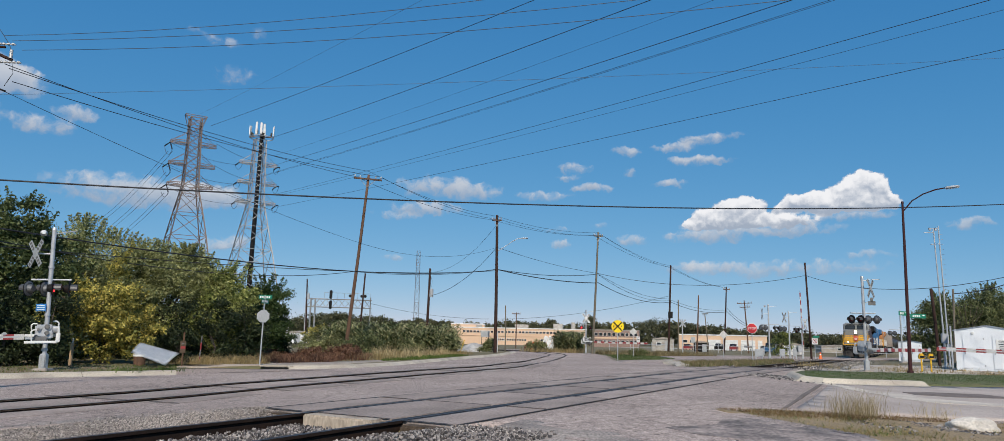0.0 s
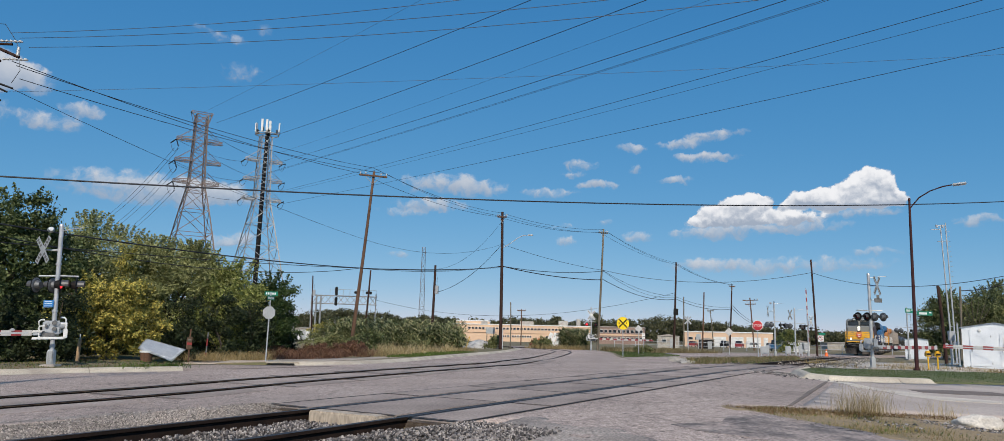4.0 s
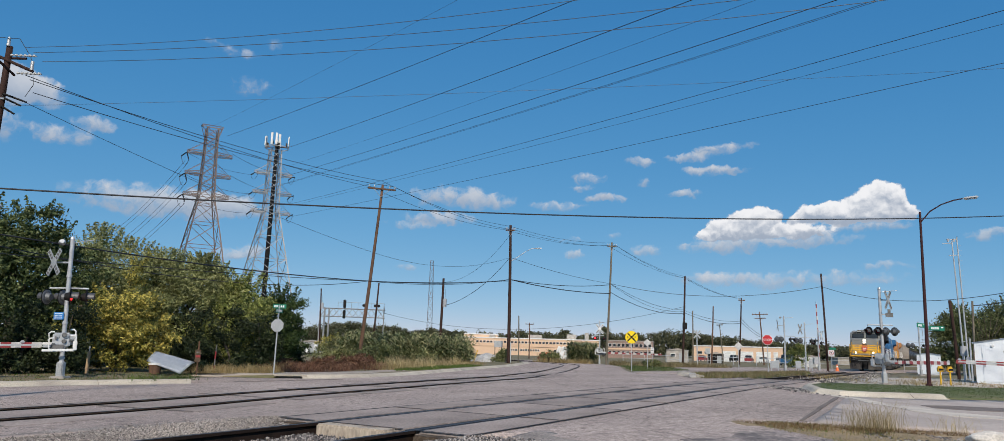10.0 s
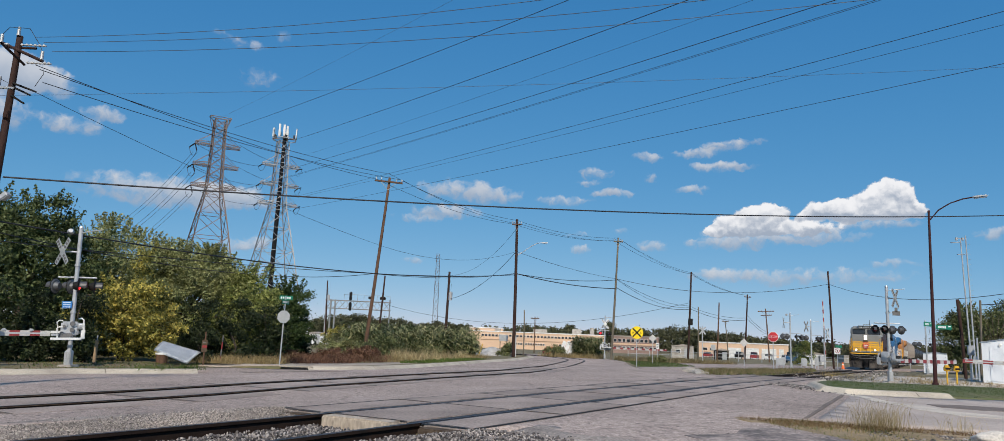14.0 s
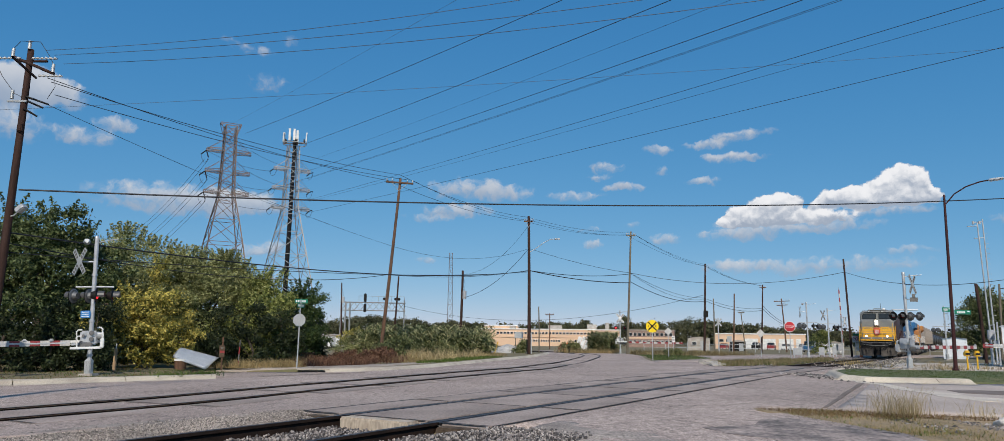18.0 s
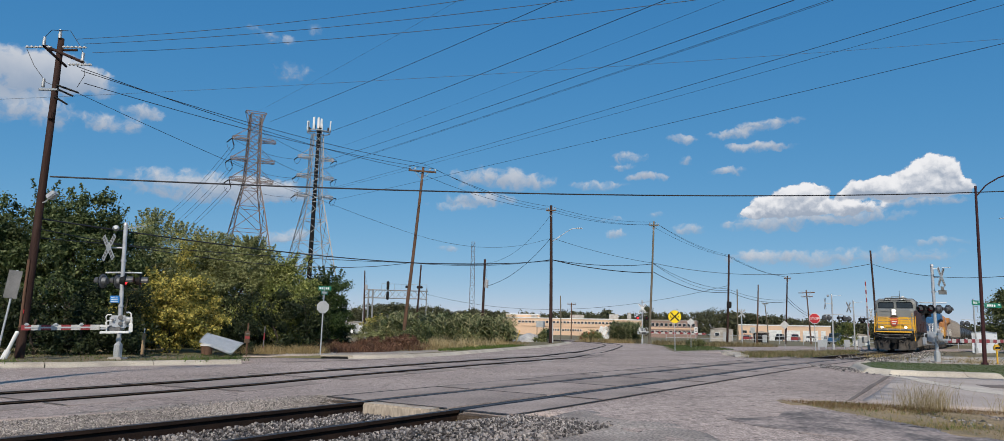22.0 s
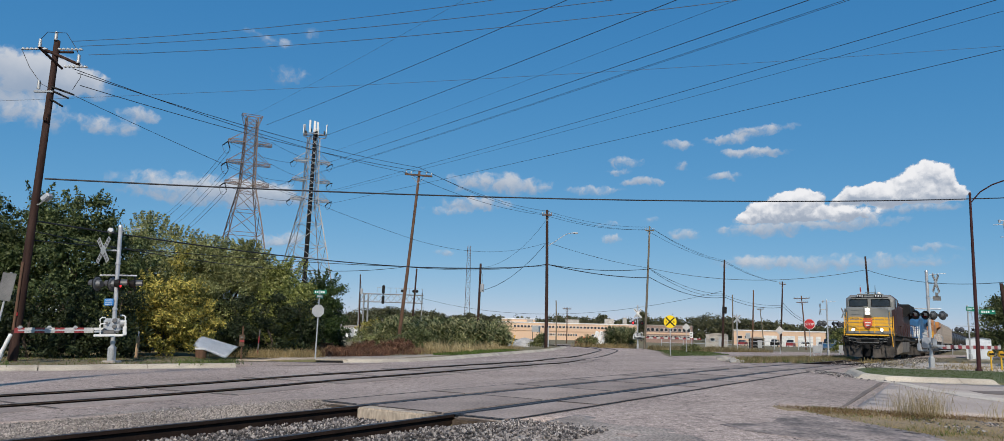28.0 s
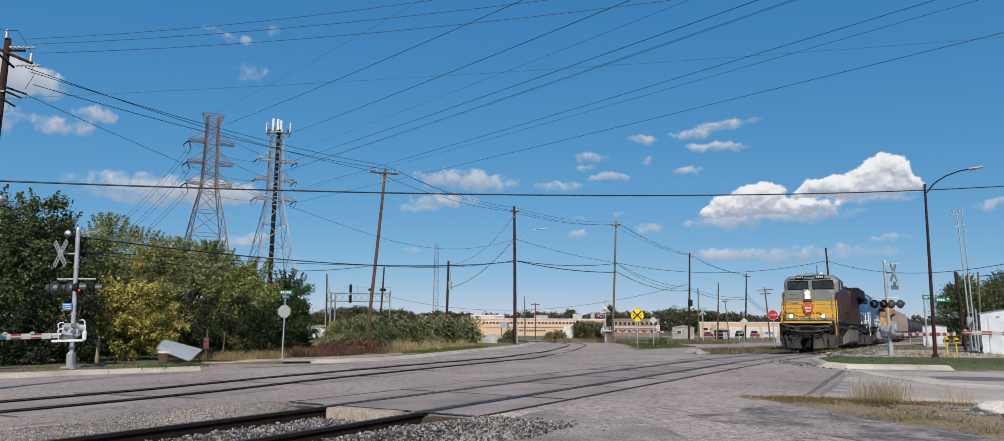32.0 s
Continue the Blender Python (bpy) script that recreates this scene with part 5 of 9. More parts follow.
def transformer(top, h, r1):
    bm = rod(bmesh.new(), (0.28, -0.1, h - 2.9), (0.28, -0.1, h - 2.1), 0.2, 0.2, 14)
    bm = rod(bm, (0.28, -0.1, h - 2.1), (0.28, -0.1, h - 1.95), 0.06, 0.04, 8)
    part("transformer", bm, GALV, top)
    bm = tube(bmesh.new(), [(0, -0.1, h), (0.1, -0.2, h - 0.7), (0.3, -0.2, h - 1.3), (0.28, -0.1, h - 1.95)], 0.012)
    part("lead_wire", bm, WIRE, top)


def corner_gear(top, h, r1):
    """Dead-end arms, cut-outs and a flood lamp on the corner pole."""
    for zz, a, b in ((h - 0.45, (-1.5, 0.1), (1.35, 0.1)), (h - 1.0, (0.0, 0.5), (1.2, -1.7))):
        arm = part("steel_arm", tube(bmesh.new(), [(a[0] * 0.4, a[1], zz), (b[0] * 0.5, b[1], zz)], 0.05), POLE_DARK, top)
    for s, e, z in ((-0.25, -1.35, h - 0.42), (0.2, 1.25, h - 0.42), (0.55, 1.55, h - 1.15)):
        st = part("insulator_string", rod(bmesh.new(), (s, -0.15, z), (e, -0.15, z - 0.02), 0.03, 0.03, 6), GALV, top)
        for k in range(6):
            x = s + (e - s) * (k + 0.5) / 6
            part("disc", rod(bmesh.new(), (x - 0.04, -0.15, z), (x + 0.04, -0.15, z), 0.06, 0.035, 10), SIGN_BACK, st)
    part("beam", rod(bmesh.new(), (-0.6, -0.1, h - 0.35), (1.15, -0.1, h - 1.05), 0.06, 0.06, 8), POLE_DARK, top)
    for x, z in ((-0.62, h - 0.2), (1.1, h - 0.85), (-0.42, h - 1.95), (0.02, h + 0.12)):
        part("arrester", rod(bmesh.new(), (x, -0.12, z - 0.15), (x, -0.12, z + 0.2), 0.07, 0.06, 10), SIGN_BACK, top)
    part("lower_arm", box(bmesh.new(), (-0.2, -0.1, h - 2.2), (0.8, 0.08, 0.08), bevel=0.01), SIGN_BACK, top)
    for k, z in enumerate((h - 2.0, h - 2.15, h - 2.5)):
        part("dead_end", rod(bmesh.new(), (0.12, -0.1, z), (0.95 - 0.2 * k, 0.1, z - 0.25), 0.045, 0.035, 8), BLACK, top)
    part("clamp", box(bmesh.new(), (0.1, -0.12, h - 3.3), (0.2, 0.2, 0.3), bevel=0.03), POLE_DARK, top)
    bm = tube(bmesh.new(), [(-0.62, -0.12, h), (-0.3, -0.2, h + 0.28), (0.5, -0.2, h + 0.25), (0.95, -0.1, h - 0.4), (1.1, -0.12, h - 0.7)], 0.012)
    tube(bm, [(-1.3, -0.15, h - 0.5), (-0.9, -0.15, h - 1.2), (-0.3, -0.15, h - 1.9), (0.15, -0.1, h - 2.1)], 0.012)
    tube(bm, [(1.15, -0.12, h - 1.0), (1.3, -0.15, h - 1.6), (1.0, -0.1, h - 2.1)], 0.012)
    part("jumper_wire", bm, WIRE, top)
    arm = part("flood_arm", tube(bmesh.new(), [(0, 0, 4.24), (0.3, -0.1, 4.29), (0.45, -0.1, 4.44)], 0.025), GALV, top)
    part("flood_lamp", box(bmesh.new(), (0, 0, 0), (0.36, 0.3, 0.22), pose(0.55, -0.1, 4.56, 0, -40, 0), bevel=0.04), GALV, arm, "pale flood lamp tilted up")
    part("cable_guard", box(bmesh.new(), (0.02, -0.2, 0.7), (0.1, 0.05, 2.6), bevel=0.01), POLE_BROWN, top)
    part("tag", box(bmesh.new(), (0.05, -0.19, 0.0), (0.09, 0.02, 0.14)), RED, top)
    # the gear is small for its pole
    k = 0.86
    for ob in top.children:
        if not ob.name.startswith("shaft"):
            ob.matrix_basis = Matrix.Translation((0, 0, h * (1 - k))) @ Matrix.Diagonal((k, k, k, 1))


def poles():
    pole("utility_pole", (-17.42, 23.36, 0.1), (-17.28, 23.46, 11.17), 0.148, 0.1, POLE_DARK, "tall dark creosoted corner pole with line gear and a flood lamp", extras=corner_gear, arm_turn=30)
    pole("utility_pole", (-10.3, 50.95, 0.1), (-9.33, 51.16, 12.75), 0.133, 0.089, POLE_BROWN, "leaning reddish-brown utility pole with a crossarm", arms=((0.35, 1.0),))
    pole("utility_pole", (-0.06, 68.0, 0.1), (-0.16, 68.0, 12.85), 0.165, 0.115, POLE_DARK, "straight dark brown utility pole with a street lamp arm", arms=((0.5, 0.45),), extras=lamp_arm)
    pole("utility_pole", (10.3, 79.3, 0), (10.9, 79.25, 13.1), 0.133, 0.089, POLE_GREY, "weathered grey utility pole with a short crossarm", arms=((0.45, 0.5),))
    pole("utility_pole", (23.76, 102.3, 0), (24.22, 102.2, 12.0), 0.163, 0.111, POLE_DARK, "dark utility pole beyond the crossing", extras=lambda t, h, r: part("switch_box", box(bmesh.new(), (0.1, -0.2, h - 6.9), (0.6, 0.3, 0.9), bevel=0.04), BLACK, t, "black switch box"))
    pole("utility_pole", (-9.7, 5.6, 0.1), (-9.7, 5.6, 15.0), 0.148, 0.104, POLE_DARK, "dark utility pole that casts a long shadow on the road", arms=((0.5, 1.2), (1.4, 1.0)))
    pole("pole", (25.05, 102.0, 0), (25.14, 101.95, 7.2), 0.104, 0.074, POLE_GREY, "thin grey wooden pole")
    pole("pole", (26.1, 96.5, 0), (26.45, 96.4, 7.55), 0.111, 0.074, POLE_BROWN, "thin brown wooden pole")
    pole("utility_pole", (34.68, 112.8, 0), (35.2, 112.6, 9.95), 0.133, 0.089, POLE_DARK, "dark utility pole with a small crossarm", arms=((0.4, 0.5),))
    pole("utility_pole", (41.9, 123.1, 0), (41.45, 123.2, 8.5), 0.126, 0.089, POLE_BROWN, "leaning utility pole with two crossarms", arms=((0.45, 1.3), (1.1, 0.9)))
    pole("pole", (33.02, 115.4, 0), (32.6, 115.5, 5.95), 0.089, 0.067, POLE_GREY, "short leaning wooden pole", arms=((0.1, 0.5),))
    pole("pole", (31.3, 73.66, 0.3), (31.05, 73.67, 9.65), 0.1, 0.08, POLE_DARK, "thick dark pole behind the tracks", group="dark poles")
    pole("utility_pole", (-7.05, 74.7, 0.1), (-6.88, 74.7, 8.3), 0.15, 0.11, POLE_DARK, "dark utility pole with a small transformer", extras=transformer)
    pole("pole", (-27.3, 106.6, 0), (-27.55, 106.5, 9.25), 0.118, 0.089, POLE_DARK, "thin dark pole with a small transformer beside the signal bridge", extras=transformer)
    pole("pole", (-17.3, 93.5, 0), (-16.85, 93.5, 9.2), 0.133, 0.096, POLE_DARK, "thin dark leaning pole behind the cane thicket")
    pole("pole", (0.9, 72.0, 0), (0.85, 72.0, 4.6), 0.067, 0.052, POLE_GREY, "short grey post behind the lamp pole")
    pole("pole", (3.2, 120.0, -0.2), (3.2, 120.0, 5.6), 0.096, 0.074, POLE_BROWN, "small far utility pole with a crossarm", arms=((0.25, 0.7),))
    pole("pole", (31.81, 53.2, 0), (31.6, 53.3, 5.7), 0.115, 0.1, POLE_DARK, "thick dark cut-off pole before the trees", group="dark poles")
    pole("pole", (31.5, 51.0, 0), (31.72, 50.9, 5.5), 0.08, 0.065, POLE_GREY, "weathered grey service pole with a cable")
    for (b, t, lab) in (((33.2, 54.7, 0), (33.0, 54.8, 10.3), "tall galvanised camera mast"), ((33.9, 55.4, 0), (33.75, 55.4, 10.7), "tall galvanised lattice-braced mast")):
        m, h = leaning(b, t)
        top = thing("steel_mast", m, lab, "mast", "steel masts")
        part("shaft", rod(bmesh.new(), (0, 0, -0.2), (0, 0, h), 0.062, 0.042, 14), GALV, top, smooth=False)
        part("base_plate", box(bmesh.new(), (0, 0, 0.1), (0.45, 0.45, 0.12), bevel=0.02), GALV, top)
        part("bracket", tube(bmesh.new(), [(0, 0, h - 0.2), (-0.75, 0, h - 0.25)], 0.03), GALV, top)
        if "camera" in lab:
            for x in (-0.35, 0.1):
                part("camera_dome", rod(bmesh.new(), (x, -0.1, h - 0.1), (x, -0.1, h + 0.12), 0.07, 0.09, 12), GALV, top)
        else:
            peg = finish(rod(bmesh.new(), (0.05, -0.12, 0), (0.2, -0.12, 0), 0.012, 0.012, 4), "climbing_peg", GALV)
            for k in range(26):
                share("climbing_peg", peg, top, pose(0, 0, 0.5 + 0.38 * k))
            part("bracket", tube(bmesh.new(), [(0, 0, h - 1.4), (-0.7, 0, h - 1.45)], 0.03), GALV, top)
    # street lamp on a maroon pole, with street name blades
    b = (19.33, 34.67, gz(19.33, 34.67))
    m, h = leaning(b, (19.44, 34.62, 8.3))
    top = thing("street_lamp", m, "maroon steel street lamp with a curved arm and street name blades", "street lamp")
    bm = rod(bmesh.new(), (0, 0, -0.2), (0, 0, h), 0.09, 0.05, 16)
    part("shaft", bm, MAROON_POLE, top, smooth=False)
    part("cap", rod(bmesh.new(), (0, 0, h), (0, 0, h + 0.1), 0.062, 0.045, 12), MAROON_POLE, top)
    arm = part("arm", tube(bmesh.new(), [(0.04, -0.02, h - 0.35), (0.35, -0.2, h + 0.1), (0.75, -0.45, h + 0.4), (1.2, -0.72, h + 0.58), (1.55, -0.93, h + 0.64)], 0.032), MAROON_POLE, top)
    part("lamp_head", box(bmesh.new(), (0, 0, 0), (0.62, 0.24, 0.12), pose(1.78, -1.07, h + 0.65, 0, -5, -30), bevel=0.05), GALV, arm, "pale cobra-head lamp")
    part("base_flange", rod(bmesh.new(), (0, 0, 0), (0, 0, 0.12), 0.16, 0.14, 16), MAROON_POLE, top)
    for turn, x, y, w, z in ((-14, 0.42, -0.1, 0.66, 2.66), (30, -0.36, -0.2, 0.6, 2.76)):
        bl = part("street_blade", box(bmesh.new(), (0, 0, 0), (w, 0.012, 0.2), bevel=0.004), SIGN_GREEN, top, at=pose(x, y, z, 0, 0, turn))
        for k in range(4):
            part("name_bar", box(bmesh.new(), (-w * 0.3 + k * w * 0.13, -0.009, 0), (w * 0.09, 0.004, 0.1)), WHITE, bl)
        part("name_bar", box(bmesh.new(), (w * 0.36, -0.009, 0.04), (w * 0.14, 0.004, 0.05)), WHITE, bl)


# ---- crossing signals ----
def arm_piece_meshes():
    return [finish(box(bmesh.new(), (0.2, 0, 0), (0.4, 0.03, 0.175), bevel=0.004), "stripe", q) for q in (STRIPE_WHITE, RED_DULL)]


STRIPE_W, STRIPE_R = arm_piece_meshes()


def blade(bm, length, width, turn, m):
    return box(bm, (0, 0, 0), (length, 0.012, width), m @ pose(0, 0, 0, 0, turn, 0), bevel=0.002)


def crossing_signal(at, label, h=5.0, buck=(0.0, 0.0), buck_turn=0.0, heads=(), light_z=2.85, box_sign=False, gate=None, gate_z=1.3, mech_turn=0.0, bell=True, buck_z=4.2, buck_len=1.2, buck_mat=None, frame_mat=WHITE, head_r=0.2, mech_size=1.0, mast_r=0.066, side=1, stripe_len=0.4):
    """A mast with crossbuck, flashing lights and, with gate (end point of the arm), a gate."""
    top = thing("crossing_signal", at, label, "crossing signal", "crossing signals")
    part("mast", rod(bmesh.new(), (0, 0, 0), (0, 0, h), mast_r, mast_r * 0.94, 16), GALV, top, smooth=False)
    part("mast_cap", rod(bmesh.new(), (0, 0, h), (0, 0, h + 0.08), mast_r * 1.1, mast_r * 0.8, 12), GALV, top)
    for z in (0.62, h * 0.38, h * 0.72):
        part("mast_collar", rod(bmesh.new(), (0, 0, z), (0, 0, z + 0.07), mast_r * 1.25, mast_r * 1.25, 14), GALV, top)
    bs = part("base", box(bmesh.new(), (0, 0, 0.28), (mast_r * 2.9, mast_r * 2.9, 0.5), bevel=0.03), GALV, top, "junction box base")
    for e in (-1, 1):
        part("base_lid", box(bmesh.new(), (e * mast_r * 0.72, -mast_r * 1.47, 0.28), (mast_r * 1.2, 0.02, 0.4), bevel=0.006), SIGN_BACK, bs)
    part("foundation", box(bmesh.new(), (0, 0, 0.0), (0.48, 0.48, 0.12), bevel=0.03), CONCRETE, top)
    bm = tube(bmesh.new(), [(0, 0, h - 0.15), (0.35, -0.05, h - 0.1), (0.8, -0.12, h - 0.06)], 0.016)
    part("top_arm", bm, GALV, top)
    bk = pose(buck[0], buck[1] - 0.12, buck_z, 0, 0, buck_turn)
    for s in (-1, 1):
        bl = part("crossbuck_blade", blade(bmesh.new(), buck_len, 0.19, s * 52, Matrix.Translation((0, -0.014 * (s + 1) / 2, 0))), buck_mat or WHITE, top, at=bk)
        for e in (-1, 1):
            for q in (0.18, 0.3, 0.42):
                part("letter_bar", box(bmesh.new(), (e * buck_len * q, -0.012 - 0.014 * (s + 1) / 2, 0), (buck_len * 0.07, 0.006, 0.1), pose(0, 0, 0, 0, s * 52, 0)), SIGN_DULL, bl)
    part("buck_bracket", tube(bmesh.new(), [(0, 0, buck_z), (buck[0], buck[1] - 0.08, buck_z)], 0.03), GALV, top)
    for x, y, turn, on, pale in heads:
        hm = pose(x, y, light_z, 0, 0, turn)
        hd = part("light_head", rod(bmesh.new(), (0, 0.0, 0), (0, 0.16, 0), head_r * 0.62, head_r * 0.42, 16), HEAD_BACK if pale else BLACK, top, at=hm)
        part("background_disc", prism(bmesh.new(), disc_outline(head_r, 24), FACE @ Matrix.Translation((0, 0, -0.002)), 0.02), BLACK, hd)
        if pale:
            part("back_cover", rod(bmesh.new(), (0, 0.003, 0), (0, 0.03, 0), head_r * 0.93, head_r * 0.75, 20), HEAD_BACK, hd, "weathered grey round back cover")
        part("lens", rod(bmesh.new(), (0, -0.024, 0), (0, -0.05, 0), head_r * 0.5, head_r * 0.44, 16), RED_LAMP_ON if on else LENS_OFF, hd)
        hood = bmesh.new()
        for k in range(9):
            a0, a1 = math.radians(-20 + 25 * k), math.radians(-20 + 25 * (k + 1))
            if k < 9:
                hr = head_r * 0.56
                q = [(hr * math.cos(a0), -0.02, hr * math.sin(a0)), (hr * math.cos(a1), -0.02, hr * math.sin(a1)), (hr * math.cos(a1), -0.05 - hr * 1.35, hr * math.sin(a1)), (hr * math.cos(a0), -0.05 - hr * 1.35, hr * math.sin(a0))]
                hood.faces.new([hood.verts.new(c) for c in q])
        bmesh.ops.remove_doubles(hood, verts=hood.verts, dist=0.001)
        bmesh.ops.solidify(hood, geom=hood.faces[:], thickness=0.008)
        part("hood", hood, HOOD, hd)
    if heads:
        xs = sorted((x, y) for x, y, *_ in heads)
        part("light_bar", tube(bmesh.new(), [(xs[0][0], xs[0][1] + 0.1, light_z + 0.3), (0, 0, light_z + 0.3), (xs[-1][0], xs[-1][1] + 0.1, light_z + 0.3)], 0.03), GALV, top)
    if bell:
        part("bell", rod(bmesh.new(), (-0.35, 0, h - 0.1), (-0.28, -0.12, h - 0.08), 0.11, 0.07, 14), GALV, top)
    if box_sign:
        sg = part("blue_sign", box(bmesh.new(), (-0.16, -0.12, light_z - 0.62), (0.34, 0.012, 0.24), bevel=0.005), SIGN_BLUE, top, "small blue notice")
        bm = bmesh.new()
        for k in range(3):
            box(bm, (-0.16, -0.13, light_z - 0.55 - 0.07 * k), (0.25, 0.006, 0.022))
        part("writing_bars", bm, WHITE, sg)
    if gate:
        inv = at.inverted()
        tip = inv @ Vector(gate)
        d = Vector((tip.x, tip.y, 0)).normalized()
        a = math.degrees(math.atan2(d.y, d.x))
        mech = part("gate_machine", box(bmesh.new(), (0.06, 0.12 * side, 0.12), (0.56, 0.42, 0.52), bevel=0.05), GALV, top, at=pose(0, 0, gate_z + 0.05, 0, 0, a) @ Matrix.Diagonal((mech_size, mech_size, mech_size, 1)))
        part("hatch", box(bmesh.new(), (0.06, 0.335 * side, 0.12), (0.42, 0.03, 0.36), bevel=0.01), SIGN_BACK, mech)
        part("motor", rod(bmesh.new(), (-0.2, 0.0, 0.2), (-0.34, 0.0, 0.2), 0.14, 0.12, 14), GALV, mech)
        for q in (-0.08, 0.2):
            part("cover_bolt", rod(bmesh.new(), (q, -0.1 * side, 0.25), (q, -0.13 * side, 0.25), 0.07, 0.06, 10), SIGN_BACK, mech)
        for s in (-1, 1):
            bm = bmesh.new()
            zb = -0.12 - 0.12 * s
            box(bm, (0.14, s * 0.36, zb), (1.0, 0.06, 0.09), bevel=0.01)
            tube(bm, [(-0.34, s * 0.36, zb), (-0.38, s * 0.36, zb + 0.06), (-0.38, s * 0.36, zb + 0.44), (-0.32, s * 0.36, zb + 0.5), (-0.2, s * 0.36, zb + 0.5)], 0.034)
            tube(bm, [(0.42, s * 0.36, zb), (0.46, s * 0.36, zb + 0.36), (0.4, s * 0.36, zb + 0.42), (0.28, s * 0.36, zb + 0.42)], 0.03)
            part("counterweight_arm", bm, frame_mat, mech)
            part("counterweight", box(bmesh.new(), (-0.36, s * 0.36, zb + 0.16), (0.13, 0.16, 0.34), bevel=0.02), frame_mat, mech)
        for x, z, q in ((-0.02, 0.3, 0.09), (-0.02, 0.08, 0.08), (0.24, 0.2, 0.06), (0.3, -0.05, 0.07)):
            part("hub", rod(bmesh.new(), (x, -0.09 * side, z), (x, -0.17 * side, z), q, q * 0.8, 12), SIGN_DULL, mech)
        part("gear_case", box(bmesh.new(), (0.2, -0.02 * side, -0.14), (0.5, 0.3, 0.2), bevel=0.03), SIGN_DULL, mech)
        part("arm_bracket", box(bmesh.new(), (0.5, 0, -0.1), (0.26, 0.5, 0.08), bevel=0.02), GALV, mech)
        reach = math.hypot(tip.x, tip.y)
        drop = (tip.z - gate_z) / reach
        ga = part("gate_arm", box(bmesh.new(), (reach / 2 + 0.3, 0.02, 0), (reach - 0.8, 0.012, 0.05)), GALV, top, at=pose(0, 0, gate_z, 0, -math.degrees(math.atan(drop)), a))
        n = int((reach - 0.4) / stripe_len)
        for k in range(n):
            share("stripe", (STRIPE_R if k % 2 else STRIPE_W), ga, pose(reach - stripe_len * (n - k), 0, 0) @ Matrix.Diagonal((stripe_len / 0.4, 1, 1, 1)))
        for x in (reach - 0.15, reach * 0.66, reach * 0.4):
            part("arm_lamp", box(bmesh.new(), (x, 0, 0.1), (0.14, 0.1, 0.1), bevel=0.03), GALV, ga)
    return top


def signals():
    at = lambda x, y, up=0.0, rz=0.0: pose(x, y, gz(x, y) + up, 0, 0, rz)
    crossing_signal(pose(-14.7, 24.42, 0.13, 0, -2.0, 0), "galvanised crossing mast with crossbuck, flashing lights and a lowered gate", 4.6, buck=(-0.43, -0.09), buck_turn=-27, buck_z=3.8, buck_len=1.04, buck_mat=SIGN_BACK,
                    heads=((-0.55, -0.22, 266, False, True), (-0.2, 0.09, 266, False, True), (0.26, -0.27, 112, True, False), (0.54, 0.17, 112, False, False)), light_z=2.64,
                    box_sign=True, head_r=0.262, gate=(-17.13, 22.9, 1.13), gate_z=1.07, mast_r=0.072, side=-1, stripe_len=0.28, mech_size=0.92)
    crossing_signal(at(17.56, 35.19), "galvanised crossing mast with crossbuck, four flashing lights and a lowered gate", 4.42, frame_mat=GALV, mech_size=0.95, mast_r=0.07, buck_len=1.05, buck=(0.3, -0.05), buck_turn=40, buck_z=3.9, buck_mat=SIGN_BACK,
                    heads=((-0.66, -0.15, -66, False, False), (-0.25, -0.2, -66, False, False), (0.14, -0.1, 110, False, True), (0.5, -0.2, 110, False, True)), light_z=2.42, head_r=0.205,
                    box_sign=False, gate=(23.4, 39.9, 1.31), gate_z=1.0, bell=False)
    ts = thing("track_count_plate", at(17.56, 35.19, 3.2), "grey back of a small stepped plate on the crossing mast", "road sign", "road signs")
    bm = box(bmesh.new(), (0.36, -0.1, 0.0), (0.36, 0.012, 0.2), bevel=0.003)
    box(bm, (0.36, -0.1, 0.17), (0.14, 0.012, 0.2), bevel=0.003)
    part("plate", bm, SIGN_DULL, ts)
    part("bracket", tube(bmesh.new(), [(0.02, 0, 0.02), (0.3, -0.09, 0.02)], 0.02), GALV, ts)
    crossing_signal(at(9.62, 79.4), "far crossing mast with one red light lit and a lowered gate", 4.55, buck=(0.0, 0.0), buck_z=3.75,
                    heads=((-0.5, -0.15, 0, True, False), (0.45, -0.15, 0, False, False)), light_z=2.75, gate=(16.4, 80.3, 1.2), gate_z=1.25, bell=False)
    crossing_signal(at(24.9, 67.5), "far crossing mast with flashing lights beside a grey cabinet", 4.9, buck=(-0.6, 0.1), buck_turn=60, buck_z=4.1, buck_mat=SIGN_BACK,
                    heads=((-0.75, -0.2, 140, False, True), (-0.35, -0.1, 140, False, True), (0.55, 0, 60, False, False), (0.95, 0, 60, False, False)), light_z=2.85, head_r=0.25)
    crossing_signal(at(28.73, 72.5), "far crossing mast with crossbuck and flashing lights", 4.6, buck=(-0.5, 0), buck_turn=40, buck_z=4.0, buck_mat=SIGN_BACK,
                    heads=((-0.95, -0.2, 140, False, True), (-0.5, -0.1, 140, False, True), (0.6, 0, 60, False, False), (1.0, 0, 60, False, False)), light_z=2.9, bell=False, head_r=0.25)
    g = crossing_signal(at(30.55, 73.9), "crossing mast with a white crossbuck and a raised striped gate arm", 4.0, buck=(0.3, 0), buck_z=3.45, buck_turn=45,
                        heads=((-0.4, 0.1, -60, False, False), (0.4, 0.1, 60, False, False)), light_z=2.75, bell=False)
    ga = part("gate_arm", box(bmesh.new(), (3.0, 0.02, 0), (5.6, 0.012, 0.05)), GALV, g, at=pose(0.12, 0.1, 1.0, 0, -91, 0))
